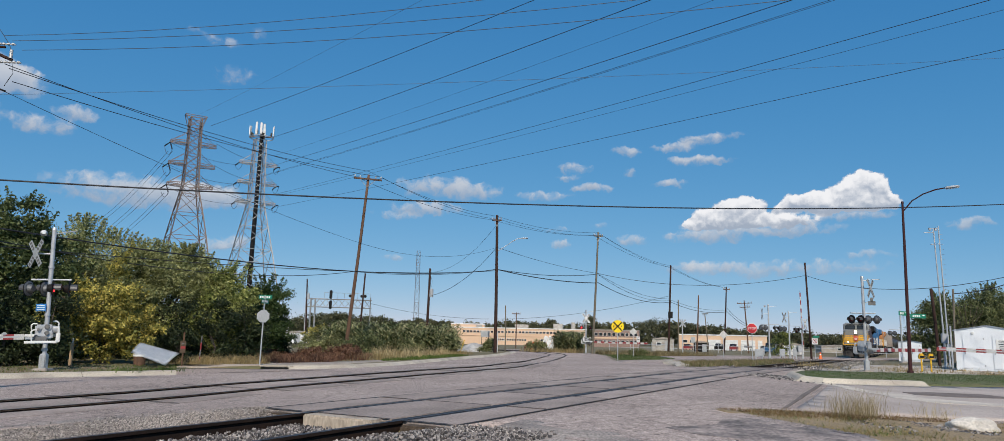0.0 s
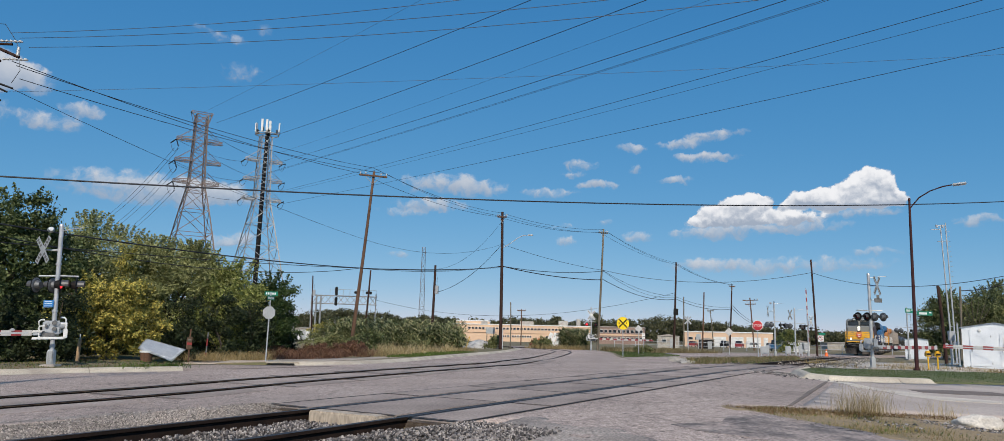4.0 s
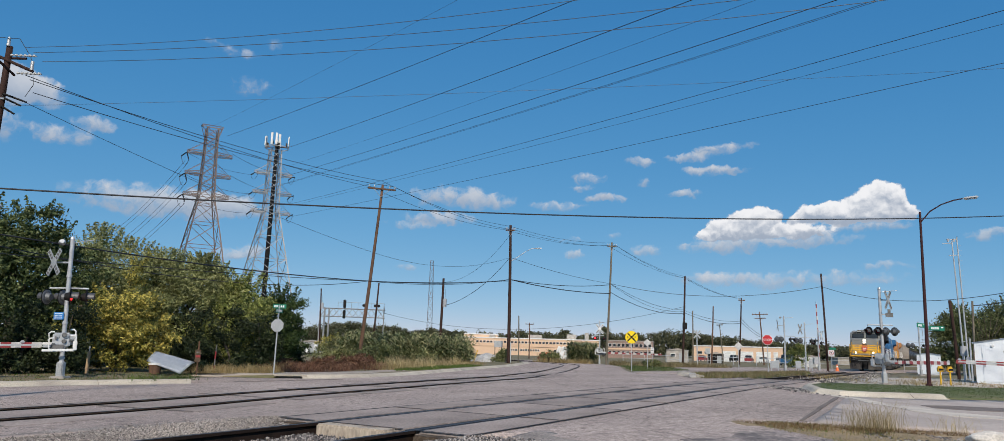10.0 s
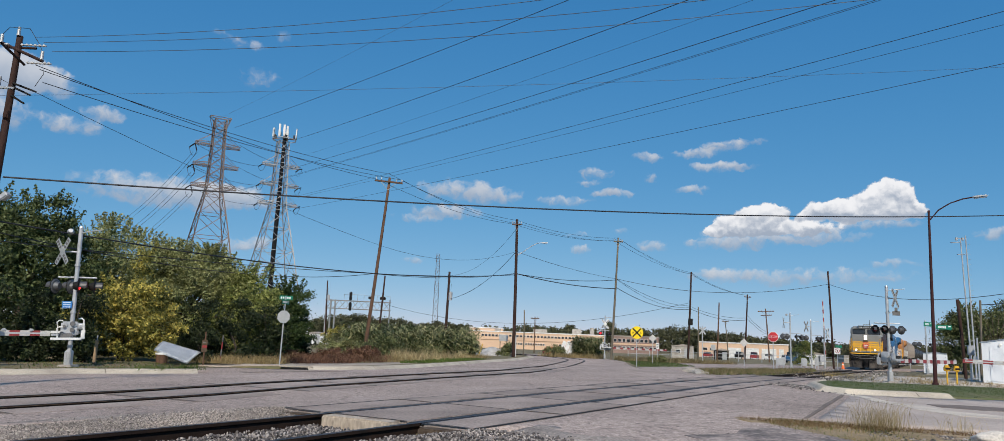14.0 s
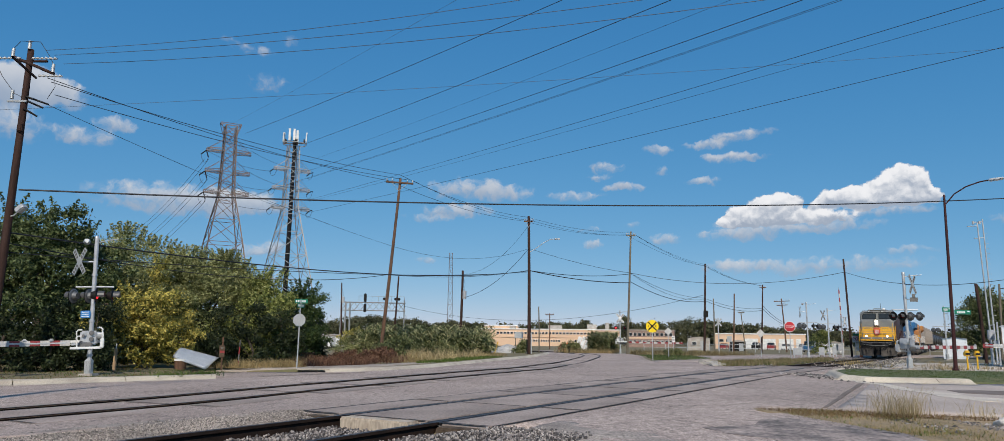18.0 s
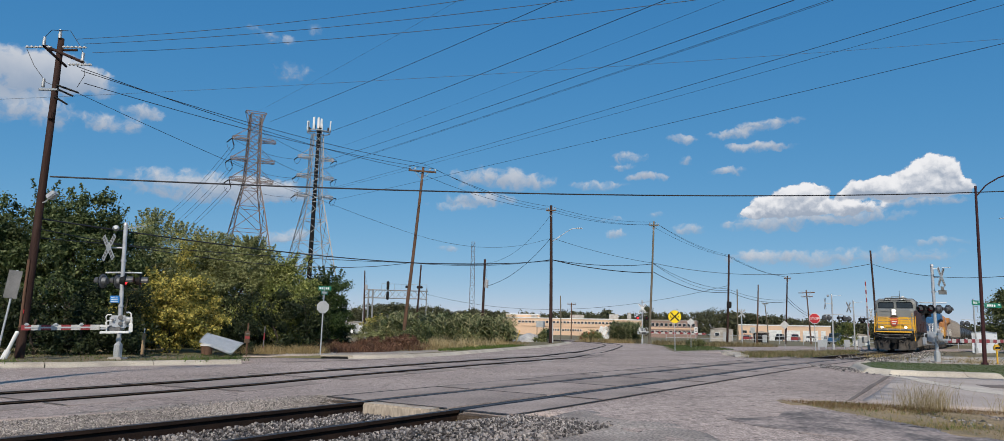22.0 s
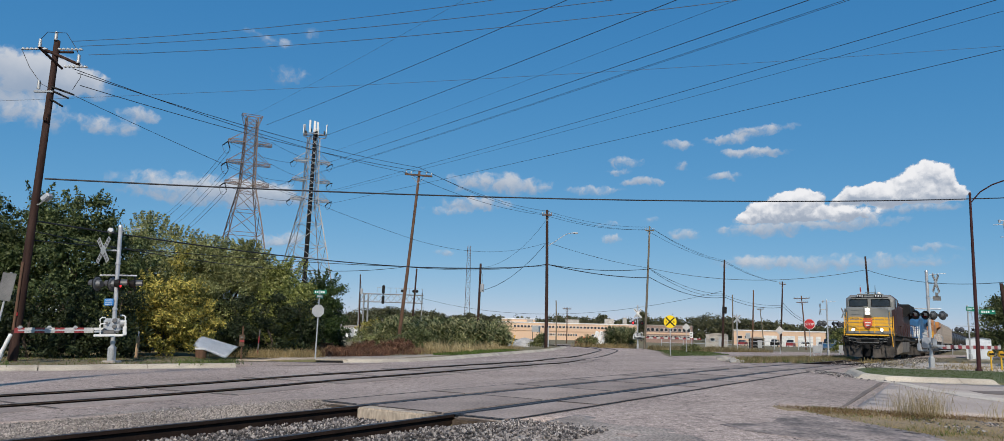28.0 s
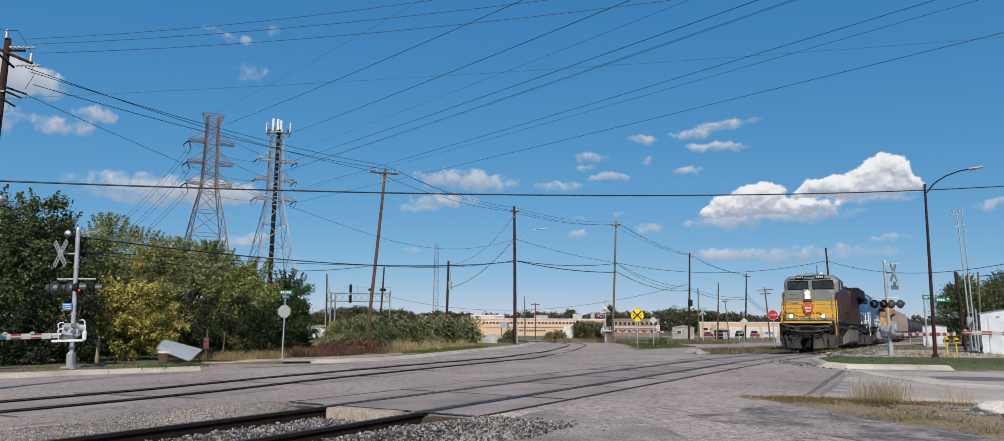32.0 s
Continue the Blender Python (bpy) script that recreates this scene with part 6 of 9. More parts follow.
    for k in range(14):
        share("stripe", STRIPE_R if k % 2 else STRIPE_W, ga, pose(0.4 * k, 0, 0) @ Matrix.Diagonal((1, 1, 0.65, 1)))
    part("gate_machine", box(bmesh.new(), (-0.2, 0.2, 0.95), (0.5, 0.5, 0.6), bevel=0.04), GALV, g)
    # the gate whose arm reaches in before the white shed
    crossing_signal(at(27.9, 32.0), "crossing mast with a lowered striped gate arm before the white shed", 4.4, buck=(0, 0), buck_z=3.7, heads=((-0.5, -0.1, 0, False, False), (0.5, -0.1, 0, False, False)), light_z=2.3,
                    gate=(20.46, 34.4, 1.42), gate_z=1.2, bell=False)
    crossing_signal(at(36.06, 65.76), "far crossing mast with flashing lights beside the small white shed", 4.55, buck=(0.3, 0.1), buck_turn=60, buck_z=4.0, buck_mat=SIGN_BACK,
                    heads=((-1.1, -0.2, 140, False, True), (-0.65, -0.1, 140, False, True), (0.4, 0, 60, False, False), (0.8, 0, 60, False, False)), light_z=2.55, bell=False)
    top = thing("crossing_mast", at(22.45, 89.2), "small far crossing mast with a white crossbuck", "crossing signal", "crossing signals")
    part("mast", rod(bmesh.new(), (0, 0, 0), (0, 0, 4.2), 0.07, 0.07, 10), GALV, top)
    for s in (-1, 1):
        part("crossbuck_blade", blade(bmesh.new(), 1.15, 0.17, s * 50, Matrix.Translation((0, -0.1 - 0.01 * s, 3.7))), SIGN_BACK, top)


# ---- signs ----
def sign_post(name, at, h, label, category="road sign", r=0.03, material=GALV):
    top = thing(name, at, label, category, "road signs")
    part("post", rod(bmesh.new(), (0, 0, -0.2), (0, 0, h), r, r, 8), material, top)
    return top


def signs():
    at = lambda x, y, up=0.0, rz=0.0: pose(x, y, gz(x, y) + up, 0, 0, rz)
    # back of a stop sign with street name blades
    s = sign_post("stop_sign", pose(-10.0, 31.75, 0.12, 0, 0.5, 0), 2.95, "bare grey back of a stop sign with green street blades above")
    part("plate", prism(bmesh.new(), disc_outline(0.285, 8, math.pi / 8), FACE @ Matrix.Translation((0, 2.06, 0.04)), 0.012), SIGN_BACK, s, "bare aluminium octagon")
    for z, turn in ((2.88, 10), (2.69, 75)):
        bl = part("street_blade", box(bmesh.new(), (0, 0, 0), (0.55, 0.012, 0.18), bevel=0.004), SIGN_GREEN, s, at=pose(0.02, 0, z, 0, 0, turn))
        for k in range(5):
            part("name_bar", box(bmesh.new(), (-0.2 + 0.09 * k, -0.009, 0), (0.06, 0.004, 0.09)), WHITE, bl)
    # stop sign beyond the tracks
    s = sign_post("stop_sign", at(19.6, 56.7, 0, -8), 2.6, "red octagonal stop sign with white border and letters")
    pl = part("plate", prism(bmesh.new(), disc_outline(0.41, 8, math.pi / 8), FACE @ Matrix.Translation((0, 2.5, 0.04)), 0.01), WHITE, s)
    part("face", prism(bmesh.new(), disc_outline(0.378, 8, math.pi / 8), FACE @ Matrix.Translation((0, 2.5, 0.05)), 0.006), RED, pl)
    lettering("STOP", 0.255, WHITE, pl, Matrix.Translation((0, -0.06, 2.49)) @ pose(0, 0, 0, 90, 0, 0))
    # round warning sign for a railway crossing
    s = sign_post("railway_warning_sign", at(8.9, 54.27, 0, -4), 2.45, "round yellow railway crossing warning sign")
    pl = part("plate", prism(bmesh.new(), disc_outline(0.455, 32), FACE @ Matrix.Translation((0, 2.42, 0.04)), 0.01), SIGN_YELLOW, s)
    for e in (-45, 45):
        part("cross_bar", box(bmesh.new(), (0, 0, 0), (0.86, 0.006, 0.09), pose(0, -0.056 - 0.002 * (e > 0), 2.42, 0, e, 0)), BLACK, pl)
    for x in (-0.27, 0.27):
        lettering("R", 0.2, BLACK, pl, Matrix.Translation((x, -0.056, 2.41)) @ pose(0, 0, 0, 90, 0, 0))
    for x, y, h, r, rz in ((12.73, 68.8, 2.3, 0.36, 0), (22.0, 71.7, 2.2, 0.42, 0)):
        s = sign_post("diamond_sign", at(x, y, 0, rz), h, "bare pale back of a diamond warning sign")
        part("plate", prism(bmesh.new(), disc_outline(r, 4), FACE @ Matrix.Translation((0, h, 0.04)), 0.012), STRIPE_WHITE, s)
    s = sign_post("notice_sign", at(13.6, 71.0), 1.9, "small white notice on a post")
    pl = part("plate", box(bmesh.new(), (0, -0.05, 1.6), (0.3, 0.012, 0.55), bevel=0.004), WHITE, s)
    bm = bmesh.new()
    for k in range(3):
        box(bm, (0, -0.06, 1.75 - 0.15 * k), (0.2, 0.005, 0.05))
    part("writing_bars", bm, BLACK, pl)
    s = sign_post("notice_sign", at(25.5, 96.0), 2.0, "grey back of a square sign on a post")
    part("plate", box(bmesh.new(), (0, -0.05, 1.8), (0.6, 0.012, 0.7), bevel=0.004), SIGN_BACK, s)
    # no-turn sign beside the raised gate
    s = sign_post("no_turn_sign", at(31.5, 73.2, 0, -10), 2.1, "white no-turn sign with a red ring")
    pl = part("plate", box(bmesh.new(), (0, -0.05, 1.75), (0.55, 0.012, 0.6), bevel=0.004), WHITE, s)
    bm = bmesh.new()
    tube(bm, [(0.2 * math.cos(k * math.tau / 20), -0.062, 1.78 + 0.2 * math.sin(k * math.tau / 20)) for k in range(21)], 0.022, 4)
    tube(bm, [(-0.14, -0.066, 1.92), (0.14, -0.066, 1.64)], 0.02, 4)
    part("red_ring", bm, RED, pl)
    bm = box(bmesh.new(), (0.03, -0.059, 1.76), (0.05, 0.004, 0.22))
    box(bm, (-0.04, -0.059, 1.86), (0.16, 0.004, 0.05))
    part("arrow", bm, BLACK, pl)
    part("street_blade", box(bmesh.new(), (0.15, 0, 2.2), (0.6, 0.012, 0.2), bevel=0.004), SIGN_GREEN, s)
    # leaning sign seen from behind, and a white marker, beside the corner pole
    m, h = leaning((-16.62, 21.3, 0.15), (-16.36, 21.45, 2.9))
    s = thing("sign", m, "leaning sign seen from its grey back", "road sign", "road signs")
    part("post", rod(bmesh.new(), (0, 0, 0), (0, 0, h), 0.03, 0.03, 8), GALV, s)
    part("plate", box(bmesh.new(), (0.0, -0.05, h - 0.45), (0.45, 0.012, 0.85), bevel=0.004), SIGN_DULL, s)
    m, h = leaning((-17.5, 22.75, 0.1), (-17.2, 22.85, 0.98))
    s = thing("marker_post", m, "leaning white plastic marker post", "marker")
    part("tube", rod(bmesh.new(), (0, 0, 0), (0, 0, h), 0.06, 0.06, 12), WHITE, s)
    part("base_sleeve", rod(bmesh.new(), (0, 0, 0), (0, 0, 0.32), 0.1, 0.09, 12), WHITE, s)
    part("cap", rod(bmesh.new(), (0, 0, h), (0, 0, h + 0.04), 0.065, 0.04, 12), WHITE, s)
    # red notice on a post among the trees
    for x, y, h in ((-13.1, 31.3, 1.3),):
        s = sign_post("red_marker", pose(x, y, 0.12), h, "dark post with a red notice among the bushes", r=0.035, material=POLE_BROWN)
        pl = part("plate", box(bmesh.new(), (0, -0.05, h - 0.6), (0.24, 0.012, 0.5), bevel=0.004), TIE, s)
        part("red_panel", box(bmesh.new(), (0.02, -0.06, h - 0.62), (0.2, 0.008, 0.1)), RED_DULL, pl)
        part("writing_bars", box(bmesh.new(), (0, -0.06, h - 0.46), (0.12, 0.005, 0.05)), SIGN_DULL, pl)


# ---- loose things on the left ----
def left_things():
    top = thing("marker_stake", pose(-12.75, 32.2, 0.1, 0, 2), "thin faded red and white stake among the bushes", "marker")
    for k in range(4):
        part("band", rod(bmesh.new(), (0, 0, 0.3 * k), (0, 0, 0.3 * k + 0.3), 0.028, 0.028, 8), SIGN_DULL if k % 2 else RED_DULL, top)
    top = thing("wooden_stake", pose(-15.2, 26.8, 0.1, 0, 1), "square bare wooden stake in the verge", "post")
    part("shaft", box(bmesh.new(), (0, 0, 0.42), (0.1, 0.09, 0.9), bevel=0.012), STAKE, top)
    part("pin", rod(bmesh.new(), (0, 0, 0.86), (0, 0, 1.05), 0.02, 0.02, 6), GALV, top)
    b = thing("bin", pose(-13.9, 29.25, 0.11), "brown bucket with a pale rim under the metal sheet", "bucket")
    bm = rod(bmesh.new(), (0, 0, 0), (0, 0, 0.36), 0.2, 0.24, 20)
    part("body", bm, POLE_BROWN, b)
    part("rim", rod(bmesh.new(), (0, 0, 0.36), (0, 0, 0.43), 0.255, 0.255, 20), WHITE, b, "pale rim")
    # a bent sheet of metal that leans from the bucket to the ground
    bm = bmesh.new()
    nu, nv = 12, 6
    a, bb, c, d = Vector((-14.1, 29.6, 1.0)), Vector((-12.6, 29.85, 0.6)), Vector((-12.85, 29.2, 0.13)), Vector((-14.15, 29.0, 0.62))
    g = [[a.lerp(bb, i / nu).lerp(d.lerp(c, i / nu), j / nv) + Vector((0, 0, 0.04 * math.sin(j / nv * math.pi) + 0.006 * noise.noise(Vector((i * 0.5, j * 0.5, 0))))) for i in range(nu + 1)] for j in range(nv + 1)]
    vs = [[bm.verts.new(p) for p in r] for r in g]
    for r, q in zip(vs, vs[1:]):
        for i in range(nu):
            bm.faces.new((r[i], q[i], q[i + 1], r[i + 1]))
    bmesh.ops.solidify(bm, geom=bm.faces[:], thickness=0.015)
    solid("metal_sheet", bm, mat("dull_zinc_sheet", (0.66, 0.69, 0.73), (0.55, 0.59, 0.64), 1.2, 12, 0.42, 0.3, bump=0.05, grain=0.08, stretch=(0.6, 3, 3)), "bent dull metal sheet leaning on a bucket", "metal sheet", smooth=True)
    top = thing("storm_drain", Matrix.Identity(4), "storm drain slot under a concrete lid at the kerb", "storm drain", kind="structure")
    part("lid", box(bmesh.new(), (0, 0, 0.115), (1.35, 0.6, 0.07), pose(-9.1, 31.25, 0.01, 0, 0, 12), bevel=0.02), KERB, top)
    # a solid black block for the opening; the dark inside is only colour
    part("slot", box(bmesh.new(), (0, 0, 0.045), (0.95, 0.45, 0.07), pose(-9.05, 31.14, 0.0, 0, 0, 12)), BLACK, top)


# ---- sheds and clutter on the right ----
def shed(at, w, d, h, rise, label, doors):
    top = thing("equipment_shed", at, label, "shed", "sheds")
    bm = bmesh.new()
    loft(bm, [[(-w / 2, y, 0), (w / 2, y, 0), (w / 2, y, h), (0, y, h + rise), (-w / 2, y, h)] for y in (0, d)])
    part("body", bm, WHITE_SHED, top)
    for s in (-1, 1):
        q = [Vector((0, -0.12, h + rise + 0.03)), Vector((s * (w / 2 + 0.12), -0.12, h - 0.03)), Vector((s * (w / 2 + 0.12), d + 0.12, h - 0.03)), Vector((0, d + 0.12, h + rise + 0.03))]
        bm = bmesh.new()
        bm.faces.new([bm.verts.new(p) for p in q])
        bmesh.ops.solidify(bm, geom=bm.faces[:], thickness=0.06)
        bmesh.ops.recalc_face_normals(bm, faces=bm.faces)
        part("roof_panel", bm, WHITE_SHED, top)
    for x, ww, hh in doors:
        dr = part("door", box(bmesh.new(), (x, -0.015, 0.12 + hh / 2), (ww, 0.05, hh), bevel=0.01), WHITE_SHED, top)
        part("handle", box(bmesh.new(), (x - ww * 0.4, -0.06, 0.1 + hh * 0.48), (0.05, 0.05, 0.16), bevel=0.01), GALV, dr)
        for k in range(3):
            part("hinge", box(bmesh.new(), (x + ww * 0.49, -0.045, 0.3 + hh * 0.4 * k), (0.06, 0.02, 0.12)), GALV, dr)
    part("skid", box(bmesh.new(), (0, d / 2, -0.06), (w * 0.96, d * 0.96, 0.14)), CONCRETE, top)
    return top


def right_things():
    s = shed(pose(29.48, 44.36, gz(29, 44.75) + 0.02, 0, 0, -32), 3.3, 4.2, 2.45, 0.25, "white metal signal equipment shed with two doors and a notice", ((-0.72, 1.1, 2.0), (0.8, 1.1, 2.0)))
    nt = part("notice", box(bmesh.new(), (0.8, -0.055, 1.55), (0.75, 0.02, 0.65), bevel=0.005), WHITE, s)
    bm = bmesh.new()
    for k in range(6):
        box(bm, (0.8, -0.07, 1.79 - 0.1 * k), (0.5 - 0.1 * (k % 2), 0.005, 0.03))
    part("writing_bars", bm, BLACK, nt)
    part("vent", rod(bmesh.new(), (-0.72, -0.05, 2.25), (-0.72, -0.1, 2.25), 0.09, 0.07, 12), WHITE, s)
    part("gutter_pipe", tube(bmesh.new(), [(-1.85, -0.1, 2.65), (-1.85, -0.1, 0.1)], 0.05), GALV, s)
    part("meter_box", box(bmesh.new(), (-2.0, 0.1, 1.35), (0.22, 0.16, 0.4), bevel=0.02), GALV, s)
    part("conduit", tube(bmesh.new(), [(-1.95, -0.05, 2.5), (-2.2, -0.05, 2.45), (-2.25, -0.05, 2.1)], 0.03), GALV, s)
    shed(pose(38.3, 68.5, gz(38.6, 68.5) + 0.06, 0, 0, -30), 1.9, 2.4, 1.8, 0.12, "small white equipment shed behind the crossing", ((-0.45, 0.7, 1.45), (0.45, 0.7, 1.45)))
    b = thing("meter_post", pose(28.2, 46.6, gz(28.2, 46.6)), "grey meter box on a post beside the shed", "meter")
    part("post", rod(bmesh.new(), (0, 0, 0), (0, 0, 2.2), 0.05, 0.05, 8), GALV, b)
    part("case", box(bmesh.new(), (0, -0.1, 1.9), (0.35, 0.2, 0.6), bevel=0.03), GALV, b)
    for x, y in ((21.5, 37.5), (22.45, 38.3)):
        p = thing("pipeline_marker", pose(x, y, gz(x, y)), "yellow post with a box head and dark notice", "marker", "yellow posts")
        part("post", rod(bmesh.new(), (0, 0, -0.1), (0, 0, 0.75), 0.038, 0.038, 12), SAFETY_YELLOW, p)
        part("head", box(bmesh.new(), (0, 0, 0.76), (0.27, 0.18, 0.22), bevel=0.03), SAFETY_YELLOW, p)
        part("cap", box(bmesh.new(), (0, 0, 0.9), (0.2, 0.13, 0.07), bevel=0.02), SAFETY_YELLOW, p)
        part("notice", box(bmesh.new(), (0, -0.093, 0.77), (0.22, 0.012, 0.1)), BLACK, p)
    c = thing("traffic_cone", pose(32.0, 73.2, gz(32.0, 73.2) + 0.02), "orange traffic cone beside the rails", "traffic cone")
    part("cone", rod(bmesh.new(), (0, 0, 0.03), (0, 0, 0.7), 0.17, 0.04, 16), ORANGE, c)
    part("foot", box(bmesh.new(), (0, 0, 0.02), (0.42, 0.42, 0.04), bevel=0.01), ORANGE, c)
    part("collar", rod(bmesh.new(), (0, 0, 0.4), (0, 0, 0.52), 0.101, 0.079, 16), WHITE, c)
    # grey relay cabinets round the far masts
    for x, y, w, h, lab in ((23.9, 67.4, 0.75, 0.65, "grey relay cabinet on legs"), (27.6, 71.5, 0.5, 0.7, "small pale relay cabinet"), (29.6, 73.5, 0.35, 0.8, "grey gate machine housing")):
        cb = thing("relay_cabinet", pose(x, y, gz(x, y), 0, 0, -20), lab, "cabinet", "cabinets")
        part("case", box(bmesh.new(), (0, 0, 0.25 + h / 2), (w, 0.5, h), bevel=0.03), GALV, cb)
        part("door", box(bmesh.new(), (0, -0.255, 0.25 + h / 2), (w * 0.85, 0.02, h * 0.85), bevel=0.008), SIGN_BACK, cb)
        for e in (-1, 1):
            part("leg", box(bmesh.new(), (e * w * 0.38, 0, 0.13), (0.08, 0.4, 0.28)), GALV, cb)
    # pale boulder in the near grass
    bm = bmesh.new()
    bmesh.ops.create_icosphere(bm, subdivisions=4, radius=1)
    for v in bm.verts:
        n = 1 + 0.22 * noise.noise(v.co * 1.4) + 0.07 * noise.noise(v.co * 4)
        v.co = Vector((v.co.x * 0.36 * n, v.co.y * 0.22 * n, max(v.co.z, -0.3) * 0.15 * n))
    solid("boulder", bm, mat("pale_limestone", (0.62, 0.57, 0.50), (0.45, 0.41, 0.36), 4, 30, 0.9, bump=0.4), "pale flat-topped boulder in the grass", "boulder", at=pose(7.24, 11.35, 0.315, 0, 0, -20), smooth=True)


poles()
signals()
signs()
left_things()
right_things()


# ---- plants ----
def quads_mesh(name, p, u, v, material):
    """A mesh of loose four-cornered leaves: centres p, half axes u and v (numpy arrays)."""
    n = len(p)
    co = np.empty((n, 4, 3), dtype=np.float32)
    co[:, 0], co[:, 1], co[:, 2], co[:, 3] = p - u, p - 0.75 * v, p + u, p + 0.75 * v
    me = bpy.data.meshes.new(name)
    me.vertices.add(4 * n)
    me.vertices.foreach_set("co", co.ravel())
    me.loops.add(4 * n)
    me.loops.foreach_set("vertex_index", np.arange(4 * n, dtype=np.int32))
    me.polygons.add(n)
    me.polygons.foreach_set("loop_start", np.arange(0, 4 * n, 4, dtype=np.int32))
    me.update(calc_edges=True)
    me.materials.append(material)
    return me


def unit(a):
    return a / np.maximum(np.linalg.norm(a, axis=1), 1e-6)[:, None]


def leaf_mesh(name, clumps, per, size, material, rng, up=0.25):
    """Leaves round clumps (x, y, z, radius)."""
    c = np.repeat(np.array(clumps, dtype=np.float64), per, axis=0)
    n = len(c)
    d = unit(rng.normal(size=(n, 3)))
    r = c[:, 3] * np.abs(rng.normal(0.75, 0.35, n))
    p = c[:, :3] + d * r[:, None] * np.array((1, 1, 0.8))
    nrm = unit(d + rng.normal(size=(n, 3)) * 0.7 + np.array((0, 0, up)))
    u = unit(np.cross(nrm, rng.normal(size=(n, 3))))
    v = np.cross(nrm, u)
    s = (size * rng.uniform(0.6, 1.35, n))[:, None]
    return quads_mesh(name, p, u * s, v * s * 0.62, material)


def crown_clumps(rng, blobs, count, r0, r1):
    """Clumps gathered on boughs in and near the skin of several ellipsoids (x, y, z, rx, rz)."""
    out = []
    vol = np.array([b[3] ** 2 * b[4] for b in blobs])
    boughs = []
    for k in rng.choice(len(blobs), max(9, count // 8), p=vol / vol.sum()):
        x, y, z, rx, rz = blobs[k]
        d = rng.normal(size=3)
        d /= np.linalg.norm(d)
        q = rng.uniform(0.3, 1.0) ** 0.5 * (1 + 0.08 * rng.normal())
        boughs.append((x + d[0] * rx * q, y + d[1] * rx * q, z + d[2] * rz * q, (0.13 + 0.13 * rng.random()) * (rx + rz) / 2 + 0.1))
    for k in range(count):
        if k % 3 == 0:
            x, y, z, rx, rz = blobs[int(rng.choice(len(blobs), p=vol / vol.sum()))]
            d = rng.normal(size=3)
            d *= rng.uniform(0.5, 1.0) ** 0.5 / np.linalg.norm(d)
            out.append((x + d[0] * rx, y + d[1] * rx, max(z + d[2] * rz, 0.25), rng.uniform(r0, r1)))
            continue
        x, y, z, r = boughs[int(rng.integers(len(boughs)))]
        d = rng.normal(size=3) * 0.62
        out.append((x + d[0] * r * 1.25, y + d[1] * r * 1.25, max(z + d[2] * r * 0.7, 0.25), rng.uniform(r0, r1)))
    return out


def tree(at, blobs, label, material, count, per, size, seed, trunk=0.16, clump=(0.2, 0.46), category="tree", group="trees", limbs=7, sprigs=0):
    rng = np.random.default_rng(seed)
    x, y, z = at
    top = thing("tree" if category == "tree" else "bush", Matrix.Translation(at), label, category, group)
    clumps = crown_clumps(rng, blobs, count, *clump)
    hi = max(b[2] + 0.5 * b[4] for b in blobs)
    bm = bmesh.new()
    bend = rng.normal(size=2) * 0.15
    tube(bm, [(0, 0, -0.2), (bend[0], bend[1], hi * 0.3), (-bend[0], bend[1] * 1.5, hi * 0.6)], trunk, 8)
    part("trunk", bm, BARK, top)
    for k in range(limbs):
        c = clumps[int(rng.integers(len(clumps)))]
        s = hi * rng.uniform(0.15, 0.55)
        mid = (c[0] * 0.5, c[1] * 0.5, (s + c[2]) / 2 + 0.15)
        part("limb", tube(bm := bmesh.new(), [(bend[0] * 0.5, bend[1] * 0.5, s), mid, (c[0], c[1], c[2])], trunk * rng.uniform(0.2, 0.4), 6), BARK, top)
    tips = []
    if sprigs:
        for k in range(sprigs):
            b = blobs[int(rng.integers(len(blobs)))]
            a = rng.uniform(0, math.tau)
            q = rng.uniform(0, 0.8)
            for j in range(7):
                tips.append((b[0] + math.cos(a) * (b[3] * q + 0.05 * j), b[1] + math.sin(a) * (b[3] * q + 0.05 * j), b[2] + b[4] * math.sqrt(1 - q * q) * 0.95 + 0.11 * j, 0.17 - 0.02 * j))
    ob = new("crown", leaf_mesh("crown", clumps, per, size, material, rng))
    ob.parent = top
    if tips:
        ob = new("twig_growth", leaf_mesh("twig_growth", tips, 9, size, material, rng))
        ob.parent = top
        tagged(ob, kind="stuff")
    return top


